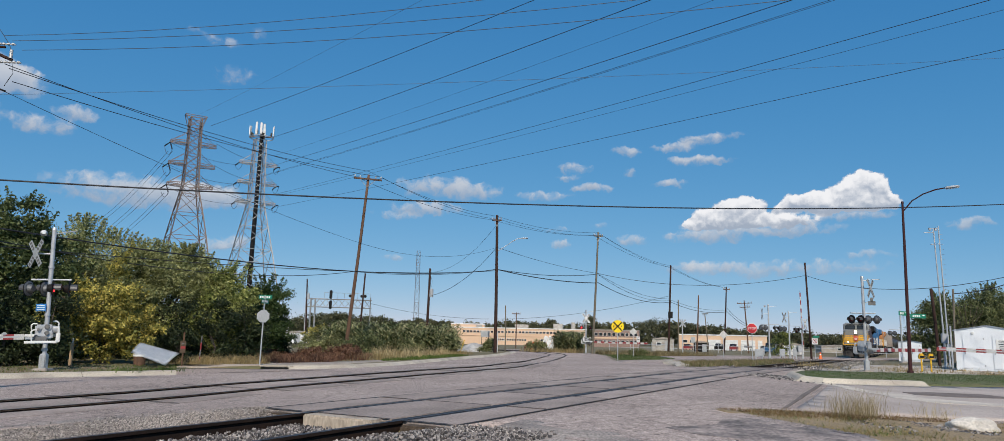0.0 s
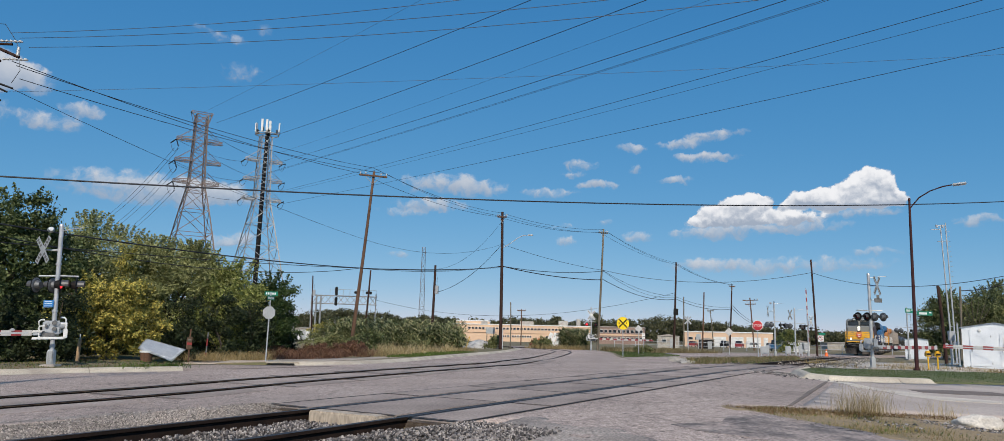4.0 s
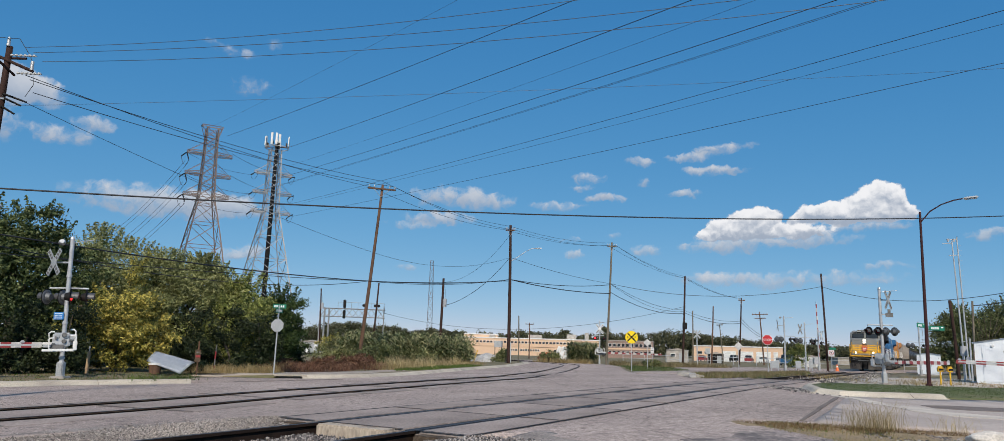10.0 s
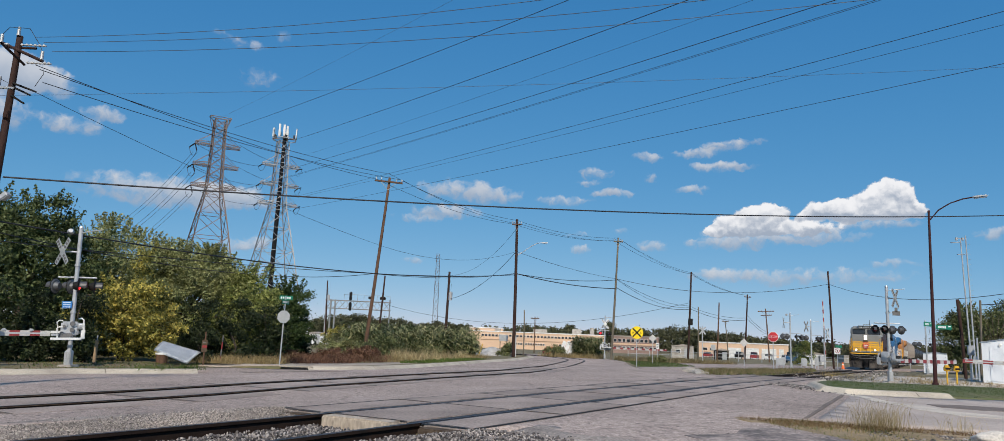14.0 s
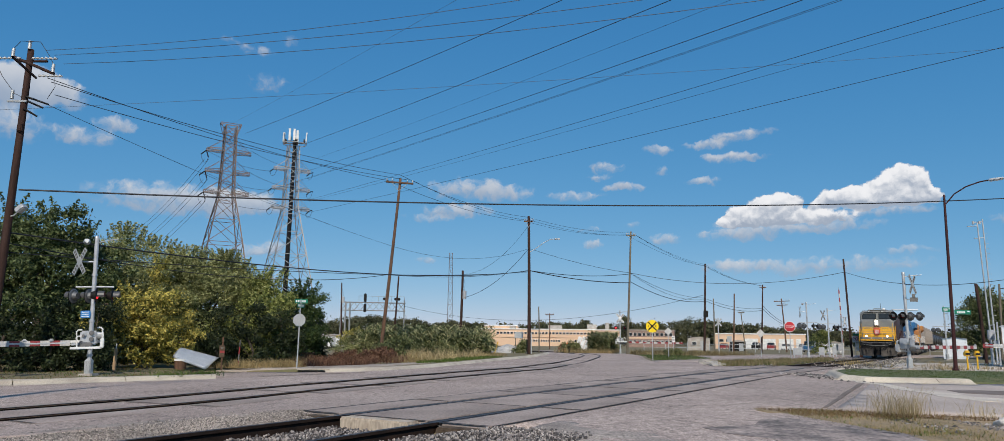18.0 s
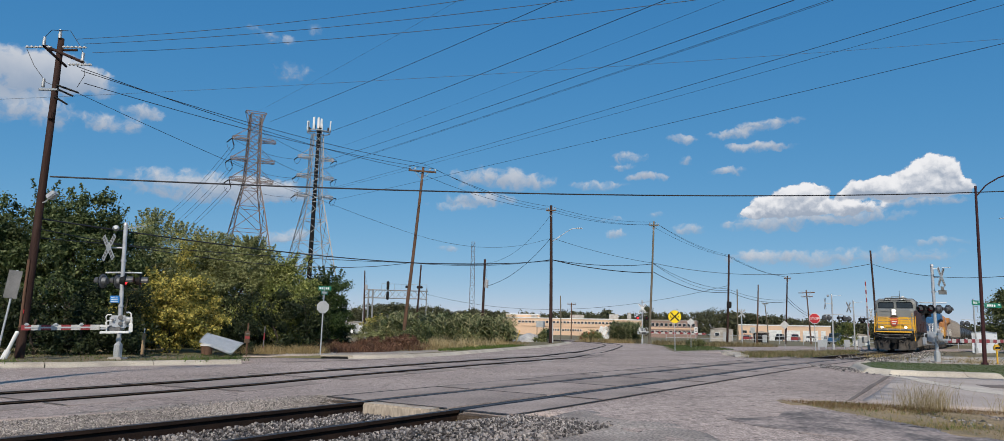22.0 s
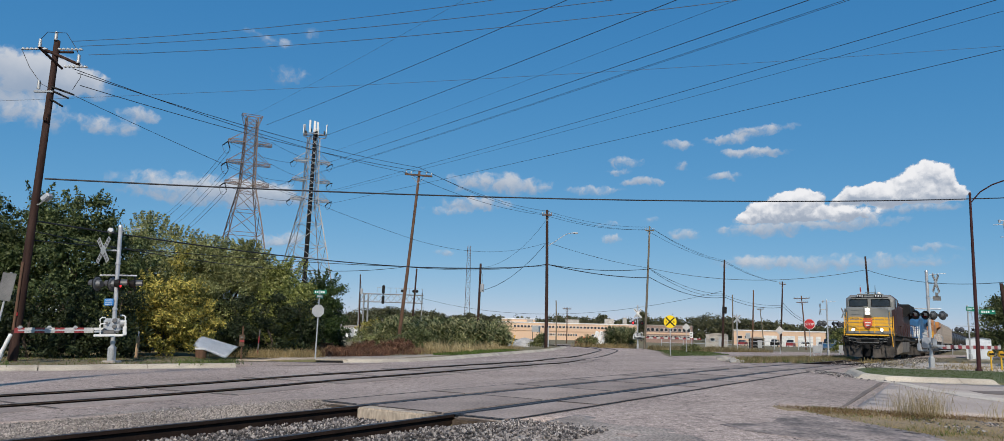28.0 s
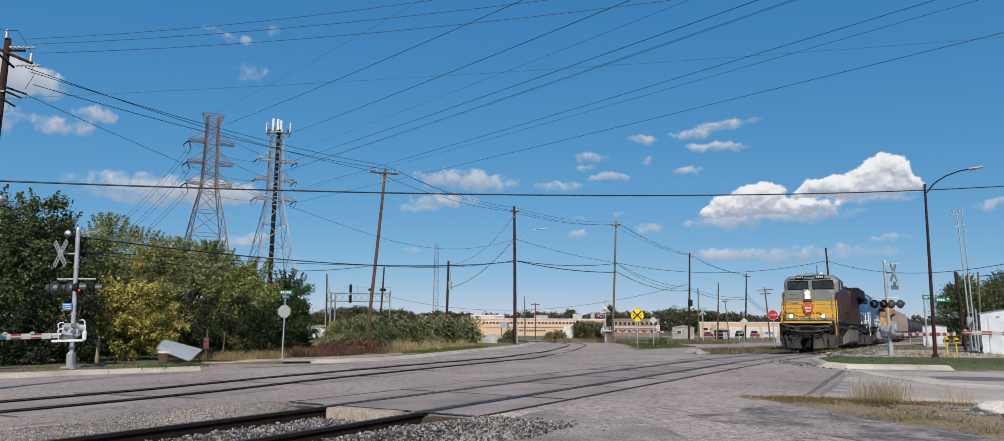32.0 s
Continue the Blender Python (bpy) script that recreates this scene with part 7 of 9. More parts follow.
def blades(name, spots, h, w, material, label, category, rng, lean=0.35, group=""):
    """Grass: thin bent blades, spots as rows of x, y, z."""
    p = np.array(spots)
    n = len(p)
    a = rng.uniform(0, math.tau, n)
    hh = h[0] + (h[1] - h[0]) * rng.uniform(0, 1, n) ** 1.5
    side = np.stack([np.cos(a), np.sin(a), np.zeros(n)], 1) * (w * rng.uniform(0.6, 1.3, n))[:, None]
    b = rng.uniform(0, math.tau, n)
    ln = (lean * hh * rng.uniform(0.2, 1.4, n))[:, None]
    bend = np.stack([np.cos(b), np.sin(b), np.zeros(n)], 1) * ln
    up = np.zeros((n, 3))
    up[:, 2] = hh
    co = np.empty((n, 5, 3), dtype=np.float32)
    co[:, 0], co[:, 1] = p - side, p + side
    co[:, 2], co[:, 3] = p + 0.35 * bend + 0.55 * up + side * 0.8, p + 0.35 * bend + 0.55 * up - side * 0.8
    co[:, 4] = p + bend + up
    me = bpy.data.meshes.new(name)
    me.vertices.add(5 * n)
    me.vertices.foreach_set("co", co.ravel())
    base = (np.arange(n) * 5)[:, None]
    idx = np.concatenate([base + np.array((0, 1, 2, 3)), base + np.array((3, 2, 4))], 1).astype(np.int32)
    me.loops.add(7 * n)
    me.loops.foreach_set("vertex_index", idx.ravel())
    starts = np.stack([np.arange(n) * 7, np.arange(n) * 7 + 4], 1).astype(np.int32)
    me.polygons.add(2 * n)
    me.polygons.foreach_set("loop_start", starts.ravel())
    me.update(calc_edges=True)
    me.materials.append(material)
    return tagged(new(name, me), label, category, group, "stuff")


def inside(x, y, poly):
    c = False
    for (ax, ay), (bx, by) in zip(poly, poly[1:] + poly[:1]):
        if (ay > y) != (by > y) and x < (bx - ax) * (y - ay) / (by - ay) + ax:
            c = not c
    return c


def scatter(rng, poly, n, up=0.0, clump=0.0):
    """Spots inside an outline, on the ground, thinned by a noise field."""
    x0, x1 = min(p[0] for p in poly), max(p[0] for p in poly)
    y0, y1 = min(p[1] for p in poly), max(p[1] for p in poly)
    out, tries = [], 0
    while len(out) < n and tries < 40 * n:
        tries += 1
        x, y = rng.uniform(x0, x1), rng.uniform(y0, y1)
        if clump and noise.noise(Vector((x * 0.9, y * 0.9, 3.3))) + 0.35 * noise.noise(Vector((x * 3, y * 3, 1))) < rng.uniform(-0.5, 1.0) * clump - 0.15:
            continue
        if inside(x, y, poly):
            out.append((x, y, ground_z(x, y) + up))
    return out


def left_wood():
    tree((-21.7, 32.0, 0.1), [(0, 0, 3.2, 3.2, 3.0), (0.9, -0.5, 4.7, 1.9, 2.1), (-1.5, 0, 4.9, 1.9, 2.3), (2.2, -0.6, 3.5, 1.4, 2.3)], "broad dark green tree in full leaf at the verge", LEAF_DEEP, 760, 90, 0.076, 11, 0.22, sprigs=16)
    tree((-25.3, 29.0, 0.1), [(0, 0, 3.2, 3.0, 3.1), (0, 0, 5.0, 2.1, 1.7)], "broad dark green tree behind the corner pole", LEAF_DEEP, 560, 90, 0.08, 12, 0.2, sprigs=8)
    tree((-18.7, 35.6, 0.1), [(0, 0, 3.2, 2.3, 2.5), (-1.3, -0.3, 4.6, 1.3, 1.7), (1.6, 0, 3.7, 1.4, 1.5)], "tall loose olive-green tree with wispy top", LEAF_OLIVE, 600, 66, 0.062, 13, 0.18, sprigs=80)
    tree((-16.0, 30.0, 0.1), [(0.2, 0.2, 1.5, 1.4, 1.4), (-0.6, 0, 1.6, 1.15, 1.4), (0.4, 0.1, 3.1, 0.6, 1.3), (1.25, 0.3, 1.4, 0.8, 1.1)], "rounded bush turning autumn yellow", LEAF_YELLOW, 420, 62, 0.062, 14, 0.1, clump=(0.16, 0.32), sprigs=14)
    tree((-16.4, 37.0, 0.1), [(0, 0, 3.1, 2.2, 2.2), (1.0, -0.3, 3.9, 1.2, 1.2)], "mid-green tree with a loose crown", LEAF_OLIVE, 520, 66, 0.064, 15, 0.18, sprigs=60)
    tree((-13.9, 37.6, 0.1), [(-0.2, 0, 2.1, 2.0, 2.0), (0.1, 0, 3.3, 1.4, 1.1)], "rounded dark green tree beside the stop sign", LEAF_MID, 520, 66, 0.068, 16, 0.16, sprigs=30)
    tree((-12.5, 39.6, 0.1), [(0, 0, 1.8, 1.4, 1.7), (0.1, 0, 3.0, 0.9, 0.9)], "small dark green tree at the end of the wood", LEAF_DARK, 360, 66, 0.068, 17, 0.12, sprigs=18)
    rng = np.random.default_rng(5)
    # these shrubs carry the shade of the crowns in their leaf colour
    for k in range(17):
        t = k / 16
        x, y = -26.0 + 14.0 * t + rng.normal() * 0.4, 29.8 + 10.0 * t + rng.normal() * 0.4 + 0.6
        r = rng.uniform(0.8, 1.2)
        tree((x, y, 0.1), [(0, 0, 0.8, r, 0.95), (0.3, 0, 1.5, r * 0.8, 0.9)], "dense shrub under the trees, leaves coloured as in shade", LEAF_SHADE, 46, 80, 0.07, 40 + k, 0.05, clump=(0.3, 0.5), category="shrub", group="shrubs under the trees", limbs=3)
    # front shrubs, their leaves darkened to stand for shade as well
    for k, (x, y, r) in enumerate(((-23.5, 23.6, 1.2), (-21.8, 24.2, 1.2), (-20.2, 25.0, 1.2), (-18.7, 25.9, 1.1), (-17.5, 26.6, 1.0), (-16.6, 27.6, 0.9), (-16.9, 29.0, 1.1), (-13.9, 32.6, 0.95), (-13.0, 34.2, 0.95), (-12.1, 36.0, 1.0))):
        tree((x, y, 0.1), [(0, 0, 0.8, r, 0.85), (0.2, 0.2, 1.7, r * 0.85, 1.0)], "dense shrub at the front of the wood, leaves coloured as in shade", LEAF_SHADE, 60, 80, 0.062, 240 + k, 0.05, clump=(0.25, 0.42), category="shrub", group="shrubs under the trees", limbs=3)
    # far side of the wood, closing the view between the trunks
    # the dimness in here is painted into the leaves too
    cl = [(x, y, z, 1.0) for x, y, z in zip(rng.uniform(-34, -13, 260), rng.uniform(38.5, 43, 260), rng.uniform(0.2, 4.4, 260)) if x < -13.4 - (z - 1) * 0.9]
    tagged(new("woodland", leaf_mesh("woodland", cl, 70, 0.13, LEAF_SHADE, rng)), "leafy growth deeper in the wood, coloured as in shade", "woodland", kind="stuff")


def cane(name, n, area, h, label, seed):
    """A thicket of giant cane: stalks with long arched leaves."""
    rng = np.random.default_rng(seed)
    vs, fs = [], []

    def strip(pts, w):
        b = len(vs)
        for (p, side), ww in zip(pts, w):
            vs.append(p - side * ww)
            vs.append(p + side * ww)
        for k in range(len(pts) - 1):
            fs.append((b + 2 * k, b + 2 * k + 1, b + 2 * k + 3, b + 2 * k + 2))

    for x, y, z in scatter(rng, area, n, 0.05):
        H = rng.uniform(*h)
        tilt = Vector((rng.normal() * 0.12, rng.normal() * 0.12, 1))
        base = Vector((x, y, z))
        s = Vector((1, 0, 0))
        strip([(base, s), (base + tilt * H, s)], (0.02, 0.012))
        for k in range(11):
            q = base + tilt * H * (0.25 + 0.75 * k / 10)
            a = rng.uniform(0, math.tau)
            d = Vector((math.cos(a), math.sin(a), 0))
            L = rng.uniform(0.5, 1.05)
            side = Vector((-d.y, d.x, 0.4)).normalized()
            strip([(q, side), (q + d * L * 0.45 + Vector((0, 0, L * 0.32)), side), (q + d * L + Vector((0, 0, L * 0.1)), side)], (0.03, 0.05, 0.004))
    me = bpy.data.meshes.new(name)
    me.from_pydata(vs, [], fs)
    me.materials.append(REED)
    tagged(new(name, me), label, "cane", kind="stuff")


def island_spots(rng, poly, n, up):
    """Spots on the island, lower where it has no kerb."""
    return [(x, y, z - 0.1 * sm((x - 12.4) / 1.3) * (1 - sm((y - 23.0 - 0.54 * (x - 13)) / 1.6))) for x, y, z in scatter(rng, poly, n, up)]


def low_growth():
    rng = np.random.default_rng(21)
    cane("cane_thicket", 760, [(-13.5, 57.5), (-9, 56.5), (-7.5, 57), (-3.0, 60.5), (-3.6, 66), (-14, 66)], (0.6, 2.35), "thicket of tall green giant cane behind the verge", 3)
    cane("cane_thicket", 210, [(6.7, 84), (8.0, 82.5), (9.4, 83), (10.2, 86), (7.2, 87)], (1.1, 2.2), "thicket of tall giant cane beside the far track", 4)
    blades("withered_weeds", scatter(rng, [(-11.6, 34.2), (-10.0, 33.8), (-8.3, 36.2), (-7.0, 40.5), (-7.2, 43.5), (-9.0, 46.5), (-12.6, 41)], 9000, 0.1, 0.9), (0.06, 0.48), 0.011, WEED_RED, "patch of withered red-brown weeds", "weeds", rng, 1.1)
    blades("dry_grass", scatter(rng, [(-14.2, 34.0), (-12.0, 33.6), (-11.2, 35.0), (-10.8, 37), (-11.4, 39.6), (-13.6, 37.4)], 1500, 0.1, 0.8), (0.1, 0.55), 0.009, DRY, "tufts of pale dry grass before the bushes", "grass", rng, 0.6)
    blades("dry_grass", scatter(rng, [(-8.0, 40), (-6.2, 40.5), (-4.6, 52), (-1.6, 61), (-3, 63), (-8.6, 56.5), (-8.6, 50)], 5200, 0.1, 0.9), (0.06, 0.42), 0.012, DRY, "pale dry grass along the far verge", "grass", rng, 0.5)
    blades("dry_grass", scatter(rng, [(-14.6, 31.4), (-12.2, 31.6), (-10.6, 32.1), (-9.9, 33.0), (-10.6, 33.9), (-12.6, 34.0), (-14.4, 33.0)], 4200, 0.1, 1.1), (0.05, 0.45), 0.008, DRY, "tan dry grass at the foot of the wood", "grass", rng, 0.7)
    for x, y, n, hh in ((-6.7, 45.0, 260, 0.95), (-6.0, 45.6, 240, 0.85), (-7.4, 46.0, 160, 0.8), (-5.5, 49.5, 200, 0.9), (-4.7, 52.0, 180, 0.8), (-4.0, 57.0, 160, 0.8)):
        p = [(x + 0.34 * rng.normal(), y + 0.3 * rng.normal(), ground_z(x, y) + 0.1) for k in range(n)]
        blades("grass_tuft", p, (0.25, hh), 0.011, STRAW, "tall pale straw tuft in the dry verge", "grass tuft", rng, 0.7, "grass tufts")
    blades("grass", scatter(rng, [(-6.0, 39.4), (-4.6, 42.6), (-2.6, 52), (-1.9, 56), (-3.2, 56), (-5.2, 50), (-6.6, 43)], 6000, 0.11, 0.9), (0.03, 0.16), 0.011, GRASS, "green grass along the far kerb", "grass", rng)
    blades("grass", scatter(rng, [(-30, 11.8), (-16.1, 20.9), (-13.5, 23.3), (-11, 25.4), (-12.9, 29), (-17, 30), (-24, 27), (-32, 20)], 7000, 0.12, 0.9), (0.02, 0.07), 0.012, GRASS, "short patchy grass on the verge under the trees", "grass", rng)
    blades("dry_grass", scatter(rng, [(-30, 11.8), (-16.1, 20.9), (-13.5, 23.3), (-11, 25.4), (-12.9, 29), (-17, 30), (-24, 27), (-32, 20)], 3000, 0.12), (0.02, 0.07), 0.012, WEED_BROWN, "dry blades and litter on the verge", "grass", rng)
    blades("grass", island_spots(rng, [(11.7, 28.1), (9.85, 23.8), (9.5, 22.5), (9.8, 22.0), (12.6, 22.8), (16.4, 24.9), (24, 29.2), (38, 37), (36, 40.5), (24, 34.5), (18.5, 31.5), (14.7, 29.6), (12.7, 28.9)], 30000, 0.115), (0.015, 0.05), 0.011, LAWN, "short green grass on the kerbed island", "grass", rng)
    mid = [(9.9, 39.8), (11.9, 36.4), (15.2, 42.0), (22, 54.5), (26.2, 66), (22, 62), (12.6, 50.0), (11.2, 47.5)]
    blades("tall_grass", scatter(rng, mid, 10000, 0.0, 0.6), (0.04, 0.26), 0.011, TALL_GRASS, "tall olive and straw-coloured grass between road and track", "grass", rng, 0.5)
    blades("tall_grass", scatter(rng, mid, 3200, 0.0, 0.8), (0.04, 0.18), 0.012, GRASS, "green blades among the tall grass", "grass", rng, 0.5)
    blades("grass", scatter(rng, [(8.8, 52), (10.6, 69), (10.9, 76), (16, 76), (14.5, 60), (11, 53.5)], 6000, 0.0, 0.6), (0.03, 0.13), 0.018, LAWN, "green grass strip by the warning sign", "grass", rng)
    blades("dry_grass", scatter(rng, [(10.8, 77), (11, 83), (20, 84), (24, 80), (16, 74)], 6000, 0.0, 0.7), (0.12, 0.6), 0.02, TALL_GRASS, "brown dry grass before the far signal", "grass", rng, 0.5)
    blades("dry_grass", scatter(rng, [(2.5, 83), (5.2, 82), (10, 81), (10, 84), (4, 86)], 1800, 0.0), (0.2, 0.7), 0.02, DRY, "dry grass at the bend of the far track", "grass", rng, 0.5)
    lot = [(14.8, 30.6), (24.5, 33.6), (38, 39.5), (44, 46), (30, 46), (20, 40), (16, 35)]
    blades("dry_grass", scatter(rng, lot, 1500, -0.01, 1.2), (0.03, 0.14), 0.012, WEED_BROWN, "brown tufts on the dirt lot", "grass", rng, 0.8)
    blades("dry_grass", scatter(rng, lot, 900, -0.01, 1.2), (0.03, 0.12), 0.012, DRY, "straw tufts on the dirt lot", "grass", rng, 0.8)
    near = [(6.4, 6.8), (5.5, 8.4), (4.75, 9.8), (4.3, 10.7), (3.98, 11.5), (3.8, 12.6), (5.2, 12.7), (6.4, 12.45), (8, 12.5), (10.5, 12.95), (13, 13.6), (13, 9), (8.5, 5)]
    blades("grass", scatter(rng, near, 17000, -0.01, 0.5), (0.02, 0.075), 0.004, OLIVE, "sparse dry grass at the near road edge", "grass", rng, 0.7)
    blades("grass", scatter(rng, near, 8000, -0.01, 0.7), (0.02, 0.075), 0.004, GRASS, "sparse green grass at the near road edge", "grass", rng, 0.7)
    for x, y, n, hh in ((6.0, 12.35, 420, 0.62), (5.75, 12.3, 160, 0.5), (7.3, 12.45, 90, 0.42)):
        p = [(x + 0.22 * rng.normal(), y + 0.12 * rng.normal(), ground_z(x, y) - 0.02) for k in range(n)]
        blades("grass_tuft", p, (0.2, hh), 0.0024, STRAW, "tall wispy straw-coloured grass tuft", "grass tuft", rng, 0.6, "grass tufts")
    blades("dry_grass", scatter(rng, [(3.7, 12.5), (5.2, 12.6), (6.4, 12.45), (8, 12.45), (8, 12.1), (6.2, 11.9), (4.2, 11.6)], 4200, -0.02), (0.03, 0.1), 0.005, WEED_BROWN, "brown dry grass along the road edge", "grass", rng, 0.7)
    for x, y, n in ((-11.2, 25.3, 260), (-11.9, 24.5, 200), (-16.2, 20.6, 160)):
        p = [(x + 0.3 * rng.normal(), y + 0.22 * rng.normal(), ground_z(x, y) + 0.12) for k in range(n)]
        blades("grass_tuft", p, (0.08, 0.26), 0.008, GRASS, "green grass tuft growing over the kerb", "grass tuft", rng, 0.9, "grass tufts")
    stones("loose_litter", 260, lambda r: (lambda x, y: (x, y, ground_z(x, y) + 0.12))(r.uniform(-13.5, -9.0), r.uniform(32.5, 37.5)), 0.015, 0.06, "pale stones and litter on the dry verge", 18)
    stones("near_gravel", 1500, lambda r: (lambda xy: (xy[0], xy[1], ground_z(*xy) - 0.015))((lambda q: (5.5 + 1.7 * q + r.gauss(0, 0.15), 11.35 - 0.1 * q + r.gauss(0, 0.42)))(r.random())), 0.015, 0.04, "pale gravel in the near grass", 8)
    for x, y, z, r, h, m, lab, s in ((-8.5, 47.5, 0.1, 1.25, 1.6, LEAF_RIGHT, "rounded green shrub in the dry verge", 71), (-6.0, 54, 0.1, 0.8, 0.8, LEAF_WOOD, "low green shrub in the dry verge", 72), (-1.0, 71.0, 0.0, 0.75, 1.25, LEAF_WOOD, "green shrub beside the lamp pole", 73),
                                     (4.6, 84.5, 0, 1.1, 1.2, LEAF_WOOD, "green shrub at the bend of the track", 74), (28.9, 75.2, 0.3, 1.1, 2.3, LEAF_MID, "green bush behind the crossing masts", 75), (13.4, 70.8, 0, 0.9, 0.8, LEAF_WOOD, "low shrub beside the notice", 76),
                                     (-24.0, 100.0, 0, 2.2, 3.0, LEAF_YELLOW, "yellow-green bush behind the verge", 77), (-14, 62, 0, 1.6, 2.0, LEAF_WOOD, "green shrub before the cane", 78), (-12.4, 49.6, 0.1, 0.9, 0.95, LEAF_OLIVE, "yellow-green bush behind the withered weeds", 79), (-10.9, 50.5, 0.1, 1.3, 1.15, LEAF_WOOD, "olive bush behind the withered weeds", 80),
                                     (-11.6, 38.6, 0.05, 0.9, 0.5, WEED_RED, "withered red-brown bush in the dry verge", 121), (-10.0, 39.2, 0.05, 1.0, 0.6, WEED_RED, "withered red-brown bush in the dry verge", 122), (-8.6, 41.3, 0.05, 1.0, 0.7, WEED_RED, "withered red-brown bush in the dry verge", 123), (-8.9, 44.0, 0.05, 1.1, 0.8, WEED_RED, "withered red-brown bush in the dry verge", 124)):
        tree((x, y, z), [(0, 0, h * 0.45, r, h * 0.45), (0.3, 0, h * 0.7, r * 0.6, h * 0.3)], lab, m, 45, 70, 0.08 if h > 1 else 0.05, s, 0.05, clump=(0.25, 0.45) if h > 1 else (0.12, 0.24), category="shrub", group="shrubs", limbs=3)


def right_wood():
    rng = np.random.default_rng(29)
    spots = [(rng.uniform(17, 34), rng.uniform(34, 50)) for k in range(26)]
    p = [(x + rng.normal() * 0.45, y + rng.normal() * 0.45, ground_z(x, y)) for x, y in spots if y > 25.5 + 0.42 * x + 1.5 for k in range(70)]
    blades("weed_clumps", p, (0.05, 0.24), 0.014, OLIVE, "dry weed clumps on the gravel lot", "weeds", rng, 0.9)
    for x, y, h, r, s in ((45.6, 76.5, 6.5, 2.4, 81), (49.2, 75.5, 6.8, 2.6, 82), (53.0, 73.5, 7.7, 2.9, 83), (57.5, 72.5, 8.2, 3.1, 84), (63.0, 71.5, 8.8, 3.4, 85), (54.5, 82, 8.0, 3.0, 86), (69, 70.5, 9.2, 3.6, 87)):
        tree((x, y, 0.2), [(0, 0, h * 0.45, r, h * 0.42), (0.5, 0, h * 0.75, r * 0.7, h * 0.27)], "tall brownish-green tree beyond the sheds", LEAF_RIGHT, 300, 100, 0.105, s, 0.22, clump=(0.5, 0.9), sprigs=14)
    rng = np.random.default_rng(9)
    for k in range(9):
        x, y = 45.3 + 3.2 * k, 73.0 - 0.35 * k + rng.normal() * 0.5
        tree((x, y, 0.2), [(0, 0, 0.9, 1.7, 1.1), (0.4, 0, 1.8, 1.2, 1.1)], "dense shrub below the far trees", LEAF_WOOD, 40, 60, 0.13, 140 + k, 0.06, clump=(0.4, 0.7), category="shrub", group="shrubs", limbs=2)
    top = thing("bare_tree", pose(33.0, 51.6, 0.1), "thin bare branching tree before the wood", "tree", "trees")
    for a in range(7):
        q = math.radians(-60 + 20 * a)
        part("branch", tube(bmesh.new(), [(0, 0, 0), (0.1 * math.sin(q), 0, 1.9), (0.7 * math.sin(q), 0.1, 2.9 + 0.4 * math.cos(q)), (1.5 * math.sin(q), 0.2, 3.5 + 1.0 * math.cos(q))], 0.017, 5), BARK, top)


def far_wood():
    """The wooded skyline."""
    rng = np.random.default_rng(31)
    cl = []
    for k in range(1050):
        x = rng.uniform(-200, 260)
        y = 352 - abs(x) * 0.05 + rng.uniform(-12, 18)
        tall = 8.6 + 2.8 * sm((-46 - x) / 14) * sm((x + 100) / 25) + 1.6 * sm((x - 38) / 12) * (1 - sm((x - 85) / 30)) - 2.0 * sm((x - 110) / 30)
        h = tall + 1.5 * noise.noise(Vector((x * 0.04, 0, 0))) + 2.6 * max(0, noise.noise(Vector((x * 0.13, 5, 0)))) + rng.uniform(-1.2, 0.6)
        for j in range(6):
            q = 1 - rng.uniform(0, 0.95) ** 1.3
            cl.append((x + rng.normal() * 1.8, y + rng.normal() * 1.5, (h - 0.8) * q - 0.5, rng.uniform(1.0, 2.1)))
    tagged(new("far_woodland", leaf_mesh("far_woodland", cl, 40, 0.5, LEAF_FAR, rng)), "dark wooded skyline beyond the buildings", "woodland", kind="stuff")
    for x, y, h, s in ((-27, 262, 8.6, 91), (-23, 268, 8.2, 92), (-18, 262, 8.4, 93), (8, 275, 9.0, 94), (20, 275, 9.6, 95), (34, 270, 11.0, 96)):
        tree((x, y, -0.8), [(0, 0, h * 0.75, h * 0.24, h * 0.2), (1, 0, h * 0.6, h * 0.2, h * 0.2)], "tall far tree with a rounded crown on a bare trunk", LEAF_FAR, 60, 40, 0.35, s, 0.3, clump=(0.7, 1.2))


left_wood()
low_growth()
right_wood()
far_wood()


